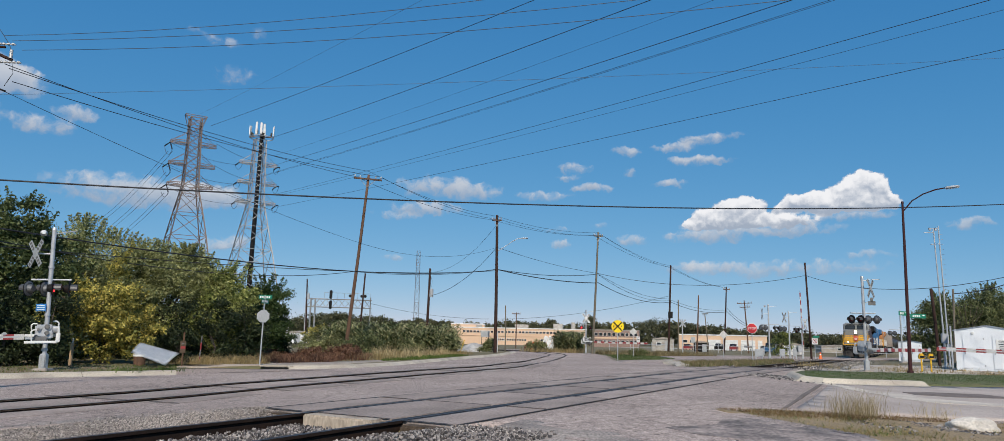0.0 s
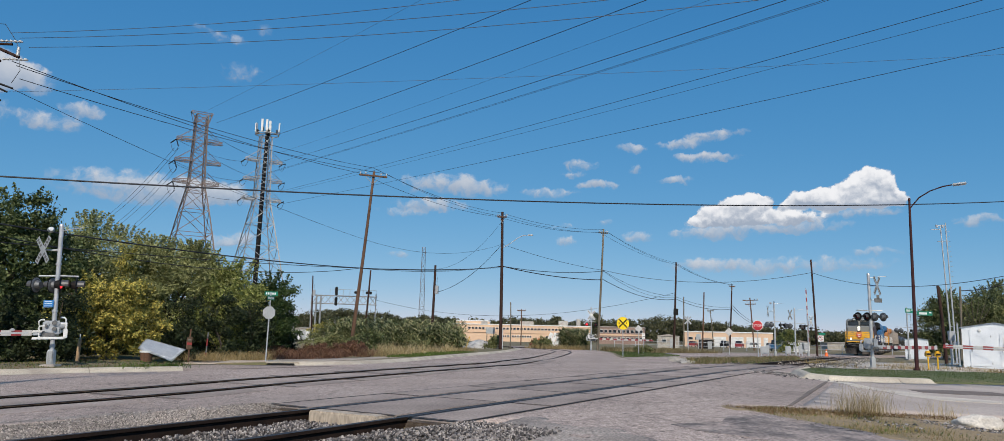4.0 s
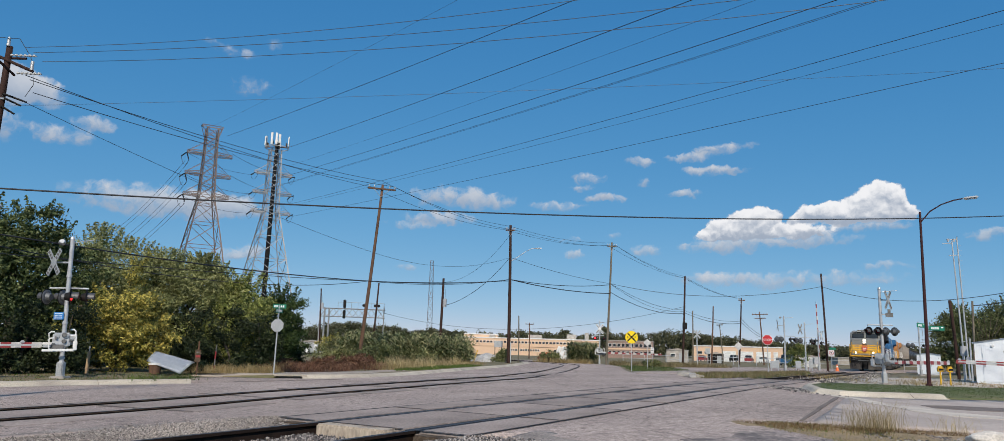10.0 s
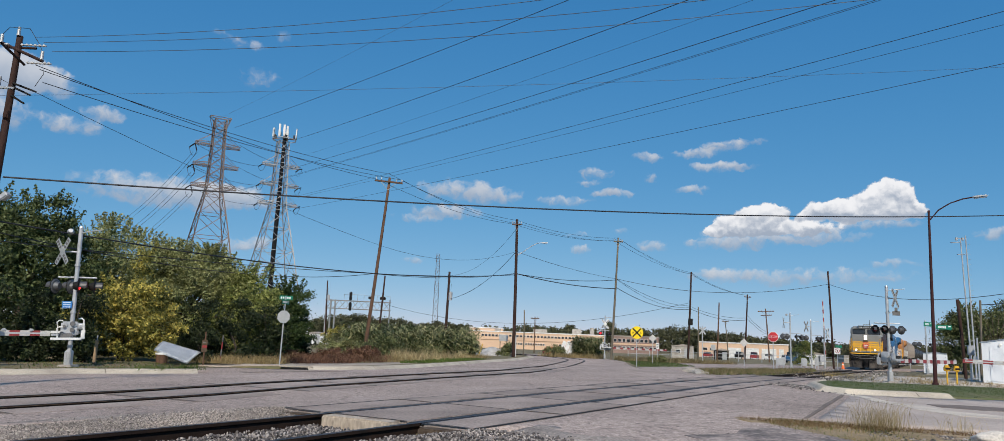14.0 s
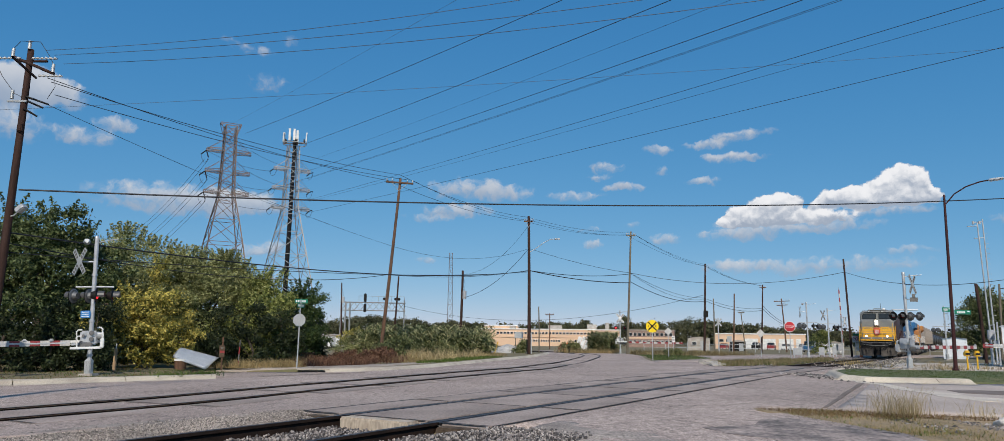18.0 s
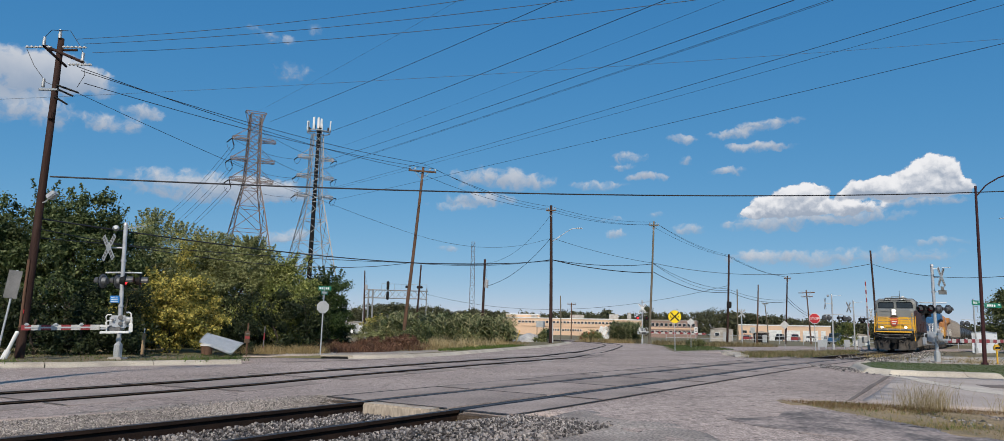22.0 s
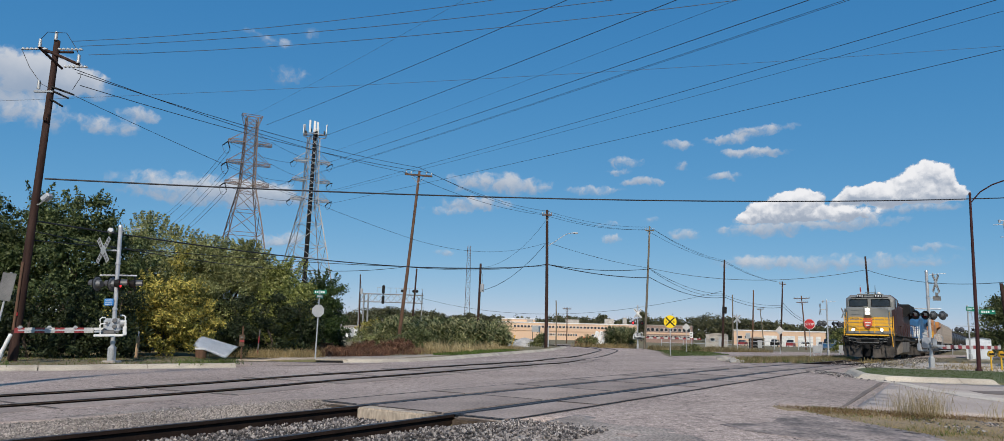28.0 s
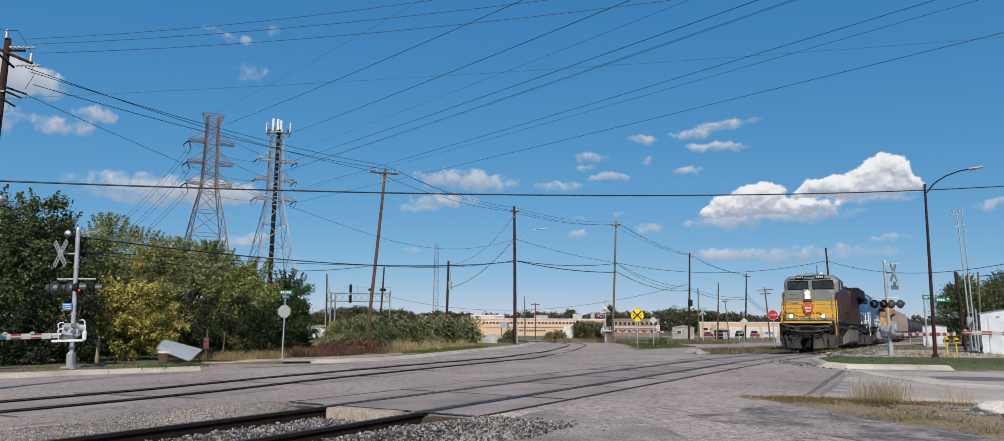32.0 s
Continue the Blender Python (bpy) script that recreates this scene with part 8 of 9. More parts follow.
# ---- lattice structures ----
def lattice_tower(at, levels, material, label, arms, name="transmission_tower", string_sides=(-1, 1), pulls=((-0.2, -1.5, -0.5), (-0.2, 1.5, -0.5))):
    """A four-legged lattice tower: levels (height, half width), arms (height, reach)."""
    top = thing(name, at, label, "transmission tower" if name == "transmission_tower" else "radio mast", "towers")
    corner = lambda h, w, k: Vector(((w, w), (-w, w), (-w, -w), (w, -w))[k] + (h,))
    for k in range(4):
        bm = bmesh.new()
        for (h0, w0), (h1, w1) in zip(levels, levels[1:]):
            bar(bm, corner(h0, w0, k), corner(h1, w1, k), 0.12 if name == "transmission_tower" else 0.0455)
        part("leg", bm, material, top)
    for k in range(4):
        bm = bmesh.new()
        for (h0, w0), (h1, w1) in zip(levels, levels[1:]):
            a0, a1, b0, b1 = corner(h0, w0, k), corner(h1, w1, k), corner(h0, w0, (k + 1) % 4), corner(h1, w1, (k + 1) % 4)
            t = 0.062 if name == "transmission_tower" else 0.045
            bar(bm, a0, b1, t)
            bar(bm, b0, a1, t)
            bar(bm, a1, b1, t)
            if h1 - h0 > 4.5:
                bar(bm, (a0 + a1) / 2, (a0 + b1) / 2 * 0.5 + (b0 + a1) / 2 * 0.5, t * 0.8)
                bar(bm, (b0 + b1) / 2, (a0 + b1) / 2 * 0.5 + (b0 + a1) / 2 * 0.5, t * 0.8)
        part("bracing", bm, material, top)
    for h, reach, w in arms:
        for s in (-1, 1):
            # a slim lattice beam, closed at its blunt end and stayed from above
            bm = bmesh.new()
            e = 0.34
            for y0, y1 in ((-w, -e), (w, e)):
                for z in (0.0, 0.55):
                    bar(bm, (s * w, y0, h + z), (s * reach, y1, h + z * 0.8), 0.075)
                n = 7
                for k in range(n):
                    a, b = Vector((s * w, y0, h)).lerp(Vector((s * reach, y1, h)), k / n), Vector((s * w, y0, h + 0.55)).lerp(Vector((s * reach, y1, h + 0.44)), (k + 1) / n)
                    bar(bm, a, b, 0.04)
            for k in range(6):
                q = k / 5
                x, y = s * (w + (reach - w) * q), w + (e - w) * q
                bar(bm, (x, -y, h), (x, y, h), 0.05)
                if k < 5:
                    q2 = (k + 1) / 5
                    bar(bm, (x, -y, h), (s * (w + (reach - w) * q2), w + (e - w) * q2, h), 0.04)
            bar(bm, (s * reach, -e, h), (s * reach, e, h + 0.44), 0.06)
            for y in (-1, 1):
                bar(bm, (s * w * 0.9, y * w * 0.9, h + 2.3), (s * reach * 0.93, y * e, h + 0.45), 0.045)
            arm = part("arm", bm, material, top)
            if s in string_sides:
                tip = Vector((s * reach, 0, h))
                for d in pulls:
                    end = tip + Vector(d)
                    st = part("insulator_string", rod(bmesh.new(), tip, end, 0.06, 0.06, 6), BLACK, arm)
                    for k in range(5):
                        c = tip.lerp(end, (k + 0.7) / 5.4)
                        part("disc", rod(bmesh.new(), c, c + Vector(d).normalized() * 0.14, 0.11, 0.1, 8), BLACK, st)
                a, b = tip + Vector(pulls[0]), tip + Vector(pulls[-1])
                part("jumper_loop", tube(bmesh.new(), [a.lerp(b, k / 8) + Vector((0, 0, -1.15 * math.sin(math.pi * k / 8) ** 0.7)) for k in range(9)], 0.035, 5), WIRE, arm)
    return top


def towers():
    body = [(0, 5.3), (6.5, 4.4), (12.5, 3.55), (17.5, 2.8), (21.5, 2.1), (24.8, 1.45), (26.4, 1.2), (28.2, 1.15), (30.0, 1.1), (31.9, 1.05), (33.7, 1.0), (35.4, 0.97), (37.0, 0.96), (38.4, 0.95)]
    t1 = lattice_tower(pose(-53.3, 124.2, -0.3, 0, 0, 33), body, LATTICE, "tall brown steel lattice transmission tower with three pairs of arms", ((26.2, 3.75, 1.2), (29.9, 3.75, 1.1), (33.6, 3.75, 1.0)), string_sides=(-1,), pulls=((-0.7, 1.0, -0.6), (0.3, -0.7, -1.4)))
    bm = bmesh.new()
    for y in (-0.95, 0.95):
        bar(bm, (-1.75, y * 0.6, 38.9), (1.75, y * 0.6, 38.9), 0.07)
        for e in (-1, 1):
            bar(bm, (e * 0.95, y, 36.6), (e * 1.75, y * 0.6, 38.9), 0.06)
            bar(bm, (e * 0.95, y, 38.4), (e * 1.75, y * 0.6, 38.9), 0.05)
    for e in (-1.75, 1.75):
        bar(bm, (e, -0.57, 38.9), (e, 0.57, 38.9), 0.07)
    part("shield_wire_arm", bm, LATTICE, t1)
    body2 = [(0, 5.9), (6.5, 4.8), (12.5, 3.85), (17.5, 3.0), (22, 2.2), (25.6, 1.55), (27.2, 1.3), (29.2, 1.25), (31.2, 1.2), (33.2, 1.15), (35.2, 1.1), (37.4, 1.05), (39.6, 1.0)]
    t2 = lattice_tower(pose(-47.9, 142.2, -0.3, 0, 0, 33), body2, LATTICE_PALE, "pale lattice transmission tower with a dark pole and phone antennas", ((26.7, 3.85, 1.3), (30.6, 3.75, 1.2), (34.5, 3.65, 1.1)), pulls=((-1.0, -1.3, -0.9), (1.0, 1.3, 0.5)))
    part("antenna_pole", rod(bmesh.new(), (-0.1, 0, 0), (0.25, 0, 41.2), 0.5, 0.36, 14), BLACK, t2, "dark steel pole inside the tower")
    for k, (b, h) in enumerate(((172, 2.3), (186, 1.9), (262, 2.5), (285, 2.3), (300, 1.9), (18, 2.4), (5, 1.8), (95, 2.2), (110, 1.8))):
        a = math.radians(b - 33)
        r = 2.3
        c, q = 0.2 + r * math.cos(a), r * math.sin(a)
        fr = part("antenna_mount", tube(bmesh.new(), [(0.2, 0, 40.3), (c, q, 40.3)], 0.07, 5), LATTICE, t2)
        part("antenna_panel", box(bmesh.new(), (0, 0, 0), (0.42, 0.2, h), pose(c, q, 41.5, 0, 0, math.degrees(a) + 90), bevel=0.05), WHITE, fr, "white antenna panel")
        part("radio_unit", box(bmesh.new(), (0, 0, 0), (0.35, 0.25, 0.7), pose(0.2 + 0.82 * r * math.cos(a), 0.82 * q, 40.8, 0, 0, math.degrees(a) + 90), bevel=0.03), SOOT, fr)
    part("mount_ring", tube(bmesh.new(), [(0.2 + 2.3 * math.cos(k * math.tau / 12), 2.3 * math.sin(k * math.tau / 12), 40.1) for k in range(13)], 0.09), GALV, t2)
    lattice_tower(pose(-43.2, 397.6, -0.8), [(4.0 * k, 1.5 - 0.055 * k) for k in range(13)], LATTICE, "thin far lattice radio mast", (), "radio_mast")
    # signal bridge
    m = pose(-33.2, 128.8, -0.2, 0, 0, 12)
    top = thing("signal_bridge", m, "railway signal bridge with a lattice span and black signal heads", "signal bridge")
    L = 11.0
    for x in (0.0, 0.75, 1.5):
        for y in (-0.6, 0.6):
            part("upright", rod(bmesh.new(), (x, y, 0), (x, y, 7.8), 0.14, 0.12, 8), LATTICE_PALE, top)
        bm = bmesh.new()
        for k in range(7):
            bar(bm, (x, -0.6, k), (x, 0.6, k + 1), 0.04)
            bar(bm, (x, 0.6, k), (x, -0.6, k + 1), 0.04)
        part("bracing", bm, LATTICE_PALE, top)
    part("upright", rod(bmesh.new(), (L, 0, 0), (L, 0, 8.2), 0.12, 0.1, 8), LATTICE_PALE, top)
    for y in (-0.6, 0.6):
        for z in (6.3, 7.7):
            part("chord", rod(bmesh.new(), (-0.2, y, z), (L + 0.2, y, z), 0.07, 0.07, 6), LATTICE_PALE, top)
        bm = bmesh.new()
        for k in range(10):
            bar(bm, (k * 1.1, y, 6.3), (k * 1.1 + 1.1, y, 7.7), 0.045)
            bar(bm, (k * 1.1 + 1.1, y, 6.3), (k * 1.1, y, 7.7), 0.045)
        part("bracing", bm, LATTICE_PALE, top)
    bm = tube(bmesh.new(), [(3.0, -0.7, 8.8), (L, -0.7, 8.8)], 0.03)
    for k in range(8):
        tube(bm, [(3.0 + 1.14 * k, -0.7, 7.7), (3.0 + 1.14 * k, -0.7, 8.8)], 0.025, 4)
    part("handrail", bm, LATTICE_PALE, top)
    for x, z in ((4.1, 8.5), (4.1, 6.7)):
        part("signal_head", box(bmesh.new(), (x, -0.8, z), (0.5, 0.25, 1.5), bevel=0.1), BLACK, top)
    for x in (7.4, 9.4, 10.0):
        part("signal_head", rod(bmesh.new(), (x, -0.9, 8.35), (x, -0.75, 8.35), 0.26, 0.26, 16), BLACK, top)


# ---- buildings ----
def window(parent, m, w, h):
    fr = part("window", box(bmesh.new(), (0, 0, 0), (w, 0.14, h)), WHITE, parent, at=m)
    part("pane", box(bmesh.new(), (0, -0.08, 0), (w - 0.12, 0.03, h - 0.12)), GLASS, fr)
    return fr


def block(name, a, b, depth, z0, z1, material, label, category="building"):
    """A flat-roofed building whose front runs from a to b."""
    a, b = Vector((*a, 0)), Vector((*b, 0))
    ang = math.degrees(math.atan2((b - a).y, (b - a).x))
    top = thing(name, pose(a.x, a.y, z0, 0, 0, ang), label, category, "buildings")
    L = (b - a).length
    part("wall", box(bmesh.new(), (L / 2, depth / 2, (z1 - z0) / 2), (L, depth, z1 - z0)), material, top)
    part("parapet", box(bmesh.new(), (L / 2, depth / 2, z1 - z0 + 0.15), (L + 0.3, depth + 0.3, 0.3), bevel=0.03), WHITE if material is TAN_WALL else ROOF, top)
    return top, L, z1 - z0


def buildings():
    t, L, H = block("factory_building", (-15.8, 239.5), (29.0, 238.3), 40, -1.3, 4.4, TAN_WALL, "long two-storey tan building with rows of small windows")
    for k in range(34):
        x = 5.5 + 1.12 * k
        window(t, pose(x, -0.04, 4.6), 0.85, 0.7)
    for k in range(13):
        window(t, pose(15.6 + 0.8 * k, -0.04, 2.2), 0.62, 0.7)
    for k in range(10):
        window(t, pose(30.5 + 1.3 * k, -0.04, 2.2), 0.8, 0.7)
    part("cornice", box(bmesh.new(), (L / 2, -0.12, 3.4), (L, 0.2, 0.35), bevel=0.03), TAN_WALL, t)
    for x, w, h in ((24, 4.5, 1.2), (36, 3.0, 1.6), (10, 2.0, 0.8), (41, 1.2, 2.2)):
        part("roof_unit", box(bmesh.new(), (x, 6, H + 0.3 + h / 2), (w, 2.5, h), bevel=0.05), CONCRETE, t)
    t, L, H = block("upper_block", (-15.0, 246), (-4.0, 246), 20, -1.3, 5.6, TAN_WALL, "higher tan block behind the long building")
    t, L, H = block("brick_building", (30.5, 233.8), (44.5, 230.9), 25, -1.2, 4.4, BRICK_WALL, "dull brick building with two rows of windows")
    for r, z in enumerate((4.4, 2.1)):
        for k in range(10):
            window(t, pose(1.1 + 1.36 * k, -0.04, z), 1.0, 1.0)
    part("band", box(bmesh.new(), (L / 2, -0.1, 3.3), (L, 0.16, 0.5), bevel=0.02), TAN_WALL, t)
    t, L, H = block("depot_building", (52.8, 213.6), (75.6, 206.6), 22, -1.0, 3.35, TAN_WALL, "low tan depot with white roll-up doors")
    for k, (x, w) in enumerate(((9.6, 3.6), (14.2, 3.8), (18.8, 3.8), (22.0, 1.2))):
        d = part("roll_door", box(bmesh.new(), (x, -0.06, 1.6), (w, 0.12, 3.2), bevel=0.02), WHITE, t, "white roll-up door")
        for j in range(7):
            part("slat", box(bmesh.new(), (x, -0.13, 0.35 + 0.42 * j), (w * 0.98, 0.02, 0.04)), GALV, d)
    for x in (1.6, 3.6):
        window(t, pose(x, -0.04, 2.6), 1.4, 0.8)
    for k, (x, y, w, d, h, m, lab) in enumerate(((28.7, 127.5, 3.6, 3.0, 2.0, CONCRETE, "small weathered grey shed"), (-33.5, 126.0, 3.2, 3.0, 1.7, WHITE, "small white trackside hut"), (44.5, 112.5, 3.6, 3.0, 1.5, WHITE, "white trailer office on blocks"),
                                                 (76, 160, 12, 6, 1.5, CONCRETE, "long pale warehouse beyond the crossing"), (36.5, 132.0, 2.5, 2.0, 1.6, BLACK, "dark open shelter on the lot"))):
        s = thing("hut", pose(x, y, ground_z(x, y), 0, 0, -12), lab, "hut", "huts")
        part("wall", box(bmesh.new(), (0, 0, h / 2), (w, d, h), bevel=0.03), m, s)
        part("roof", loft(bmesh.new(), [[(-w / 2 - 0.1, q, h), (w / 2 + 0.1, q, h), (w / 2 + 0.1, q, h + 0.06), (0, q, h + 0.35), (-w / 2 - 0.1, q, h + 0.06)] for q in (-d / 2 - 0.1, d / 2 + 0.1)]), ROOF if m is not GALV else GALV, s)
        part("door", box(bmesh.new(), (w * 0.2, -d / 2 - 0.02, h * 0.42), (min(0.9, w * 0.3), 0.05, h * 0.8), bevel=0.01), SIGN_BACK, s)
        if w > 3.3:
            window(s, pose(-w * 0.2, -d / 2 - 0.03, h * 0.6), 0.8, 0.6)


def car(at, paint, label, tall=False):
    top = thing("car", at, label, "car", "parked cars")
    h = 0.35 if tall else 0.0
    sec = lambda y, k: [(-2.2 + k, y, 0.35), (2.2 - k, y, 0.35), (2.25 - k, y, 0.75 + h * 0.4), (1.3, y, 0.92 + h * 0.5), (-2.2 + k, y, 0.95 + h * 0.5)]
    part("body", loft(bmesh.new(), [sec(-0.88, 0.1), sec(-0.6, 0), sec(0.6, 0), sec(0.88, 0.1)]), paint, top)
    cab = lambda y, i: [(-1.7 + i, y, 0.9 + h * 0.4), (1.0 - i * 0.5, y, 0.9 + h * 0.4), (0.4 - i * 0.5, y, 1.42 + h), (-1.3 + i * 0.4, y, 1.45 + h)]
    part("cabin", loft(bmesh.new(), [cab(-0.78, 0.12), cab(-0.5, 0), cab(0.5, 0), cab(0.78, 0.12)]), GLASS, top)
    part("roof", box(bmesh.new(), (-0.45, 0, 1.46 + h), (1.6, 1.2, 0.06), bevel=0.02), paint, top)
    for x in (-1.4, 1.4):
        for y in (-0.82, 0.82):
            w = part("wheel", rod(bmesh.new(), (x, y - 0.1, 0.33), (x, y + 0.1, 0.33), 0.33, 0.33, 16), BLACK, top)
            part("rim", rod(bmesh.new(), (x, y - 0.115, 0.33), (x, y + 0.115, 0.33), 0.19, 0.19, 12), GALV, w)


def clutter():
    paints = {"red": RED_DULL, "white": WHITE, "black": BLACK, "silver": GALV, "blue": LOCO_BLUE}
    for x, y, turn, c, tall in ((51.5, 199, 62, "red", False), (54.6, 198, 66, "white", True), (60, 199, 58, "black", True), (63.5, 198, 64, "red", True), (67, 197, 60, "white", False), (70.5, 195, 66, "silver", False), (48.5, 130, 52, "blue", True), (74, 192, 60, "white", True)):
        car(pose(x, y, ground_z(x, y), 0, 0, turn), paints[c], "parked %s %s on the depot lot" % (c, "pickup-sized car" if tall else "car"), tall)
    # gravel heap, white tarp and red scrap beside the far track
    bm = bmesh.new()
    n = 40
    rings = [[bm.verts.new((-2.1 + 1.85 * q * math.cos(k * math.tau / n) * (1 + 0.08 * noise.noise(Vector((k * 0.5, q * 3, 0)))), 71.5 + 1.3 * q * math.sin(k * math.tau / n), 0.95 * (1 - q ** 1.6) + 0.06 * noise.noise(Vector((k, q * 7, 2))))) for k in range(n)] for q in (0.02, 0.15, 0.3, 0.45, 0.6, 0.8, 1.0)]
    for r, q in zip(rings, rings[1:]):
        for k in range(n):
            bm.faces.new((r[k], q[k], q[(k + 1) % n], r[(k + 1) % n]))
    bm.faces.new(rings[0][::-1])
    bmesh.ops.recalc_face_normals(bm, faces=bm.faces)
    solid("gravel_heap", bm, mat("pale_heap_gravel", (0.42, 0.41, 0.39), (0.3, 0.29, 0.28), 2, 14, 0.95, bump=0.8, grain=0.35), "grey gravel heap beside the far track", "gravel heap", smooth=True)
    b = thing("board", pose(-1.15, 78, 0.0), "grey board on posts behind the gravel heap", "board")
    part("panel", box(bmesh.new(), (0, 0, 1.85), (0.9, 0.06, 0.65), bevel=0.01), SIGN_BACK, b)
    for x in (-0.35, 0.35):
        part("post", rod(bmesh.new(), (x, 0.06, 0), (x, 0.06, 1.9), 0.04, 0.04, 8), POLE_GREY, b)
    m, h = leaning((-3.3, 69.5, 0.05), (-2.95, 69.5, 1.2))
    b = thing("guy_guard", m, "leaning yellow plastic guy wire guard", "guy guard")
    part("tube", rod(bmesh.new(), (0, 0, 0), (0, 0, h), 0.05, 0.05, 10), SAFETY_YELLOW, b)
    t = thing("striped_barrier", pose(6.3, 89.8, 0, 0, 0, 10), "white striped barrier boards beside the bend", "barrier")
    for k in range(3):
        part("board", box(bmesh.new(), (0, 0, 0), (0.45, 0.05, 1.7), pose(-0.5 + 0.55 * k, 0, 1.0, 0, 22, 0), bevel=0.01), WHITE, t)
    s = thing("scrap_heap", pose(4.4, 88, 0), "red and white scrap beside the bend", "scrap")
    rng = random.Random(3)
    for k in range(5):
        part("piece", box(bmesh.new(), (0, 0, 0), (0.7, 0.4, 0.3), pose(rng.uniform(-0.8, 0.8), rng.uniform(-0.3, 0.3), 0.3 + 0.15 * k, rng.uniform(-30, 30), rng.uniform(-30, 30), rng.uniform(0, 90)), bevel=0.03), RED_DULL if k % 2 else ORANGE, s)
    # posts and rails of the lot fence
    f = thing("lot_fence", Matrix.Identity(4), "low steel post and rail fence round the depot lot", "fence")
    for k in range(14):
        x, y = 18 + 3.2 * k, 118 - 0.9 * k
        part("post", rod(bmesh.new(), (x, y, -0.3), (x, y, 1.3), 0.05, 0.05, 8), GALV, f)
    for z in (0.5, 1.05):
        part("fence_rail", rod(bmesh.new(), (18, 118, z - 0.1), (18 + 3.2 * 13, 118 - 0.9 * 13, z - 0.1), 0.03, 0.03, 6), GALV, f)


# ---- overhead wires ----
def wire(name, a, b, sag, r, label, material=WIRE, over=0.0, group="overhead wires"):
    """A hanging wire from a to b, going on past b by the share over."""
    a, b = Vector(a), Vector(b)
    n = 18
    pts = []
    for k in range(n + 1):
        t = k / n * (1 + over)
        p = a.lerp(b, t)
        p.z -= 4 * sag * t * (1 - t)
        pts.append(p)
    bm = tube(bmesh.new(), pts, r, 5)
    return solid(name, bm, material, label, "wire", group, smooth=True)


def wires():
    # thick cable across the road
    wire("aerial_cable", (-17.19, 23.54, 6.25), (25.6, 42.93, 9.75), 0.44, 0.03, "thick black aerial cable over the junction", over=0.5)
    # telephone cables along the pole line
    wire("aerial_cable", (-17.47, 23.36, 4.80), (-0.2, 68, 7.7), 0.88, 0.028, "black telephone cable along the pole line")
    wire("aerial_cable", (-17.47, 23.36, 4.13), (-0.2, 68, 7.6), 0.5, 0.016, "thin telephone cable along the pole line")
    wire("aerial_cable", (-17.47, 23.36, 4.46), (-10.0, 51.0, 5.81), 0.75, 0.018, "thin telephone cable to the leaning pole")
    wire("aerial_cable", (-10.0, 51.0, 5.81), (-0.2, 68, 7.75), 0.35, 0.018, "thin telephone cable along the pole line")
    wire("aerial_cable", (-0.1, 68, 7.75), (10.75, 79.3, 7.55), 0.3, 0.042, "black telephone cable between poles")
    wire("aerial_cable", (-0.1, 68, 7.75), (10.8, 79.3, 8.5), 0.35, 0.03, "thin telephone cable between poles")
    wire("aerial_cable", (-0.1, 68, 9.8), (10.8, 79.3, 8.6), 0.25, 0.018, "thin service wire between poles")
    wire("aerial_cable", (10.7, 79.3, 7.7), (24.1, 102.2, 6.85), 0.8, 0.032, "black telephone cable beyond the crossing")
    wire("aerial_cable", (10.8, 79.3, 8.6), (24.1, 102.2, 7.3), 0.7, 0.02, "thin telephone cable beyond the crossing")
    wire("aerial_cable", (10.8, 79.3, 8.55), (24.1, 102.2, 7.1), 0.95, 0.018, "thin telephone cable beyond the crossing")
    wire("aerial_cable", (24.1, 102.2, 6.9), (35.1, 112.6, 6.1), 0.6, 0.03, "black telephone cable toward the depot")
    wire("aerial_cable", (24.1, 102.2, 7.2), (35.1, 112.6, 6.4), 0.5, 0.02, "thin telephone cable toward the depot")
    wire("aerial_cable", (35.1, 112.6, 6.8), (47.5, 136, 4.5), 0.6, 0.03, "telephone cable toward the depot")
    wire("aerial_cable", (35.1, 112.6, 6.3), (47.5, 136, 4.2), 0.6, 0.03, "telephone cable toward the depot")
    wire("aerial_cable", (10.8, 79.3, 8.6), (31.1, 73.7, 8.35), 1.15, 0.022, "slack cable to the dark pole behind the tracks")
    wire("aerial_cable", (31.1, 73.7, 8.35), (30.5, 51.7, 5.6), 0.55, 0.02, "slack cable from the dark pole", over=0.4)
    wire("aerial_cable", (31.72, 50.9, 5.2), (36.5, 46.5, 7.6), 0.6, 0.03, "service cable from the weathered pole")
    # neutral and street lamp wire
    wire("neutral_wire", (-17.09, 23.63, 9.47), (-9.6, 51.1, 7.8), 0.3, 0.010, "thin bare neutral wire between poles")
    wire("neutral_wire", (-9.6, 51.1, 7.8), (-0.1, 68, 9.8), 0.9, 0.011, "thin bare neutral wire between poles")
    wire("service_drop", (-6.9, 74.7, 5.5), (-0.1, 68.1, 9.85), 0.85, 0.022, "slack service drop from the transformer pole")
    wire("service_drop", (-6.9, 74.7, 7.9), (-0.15, 68.1, 12.0), 1.1, 0.012, "thin tap wire from the transformer pole")
    wire("aerial_cable", (-22.5, 131, 7.0), (24.1, 102.2, 7.75), 3.0, 0.022, "long slack cable behind the pole line")
    # primary conductors
    L, A, B, C, D = (-16.84, 23.81, 10.28), (-9.36, 51.15, 12.9), (-0.15, 68, 12.65), (10.9, 79.25, 12.95), (24.2, 102.2, 11.9)
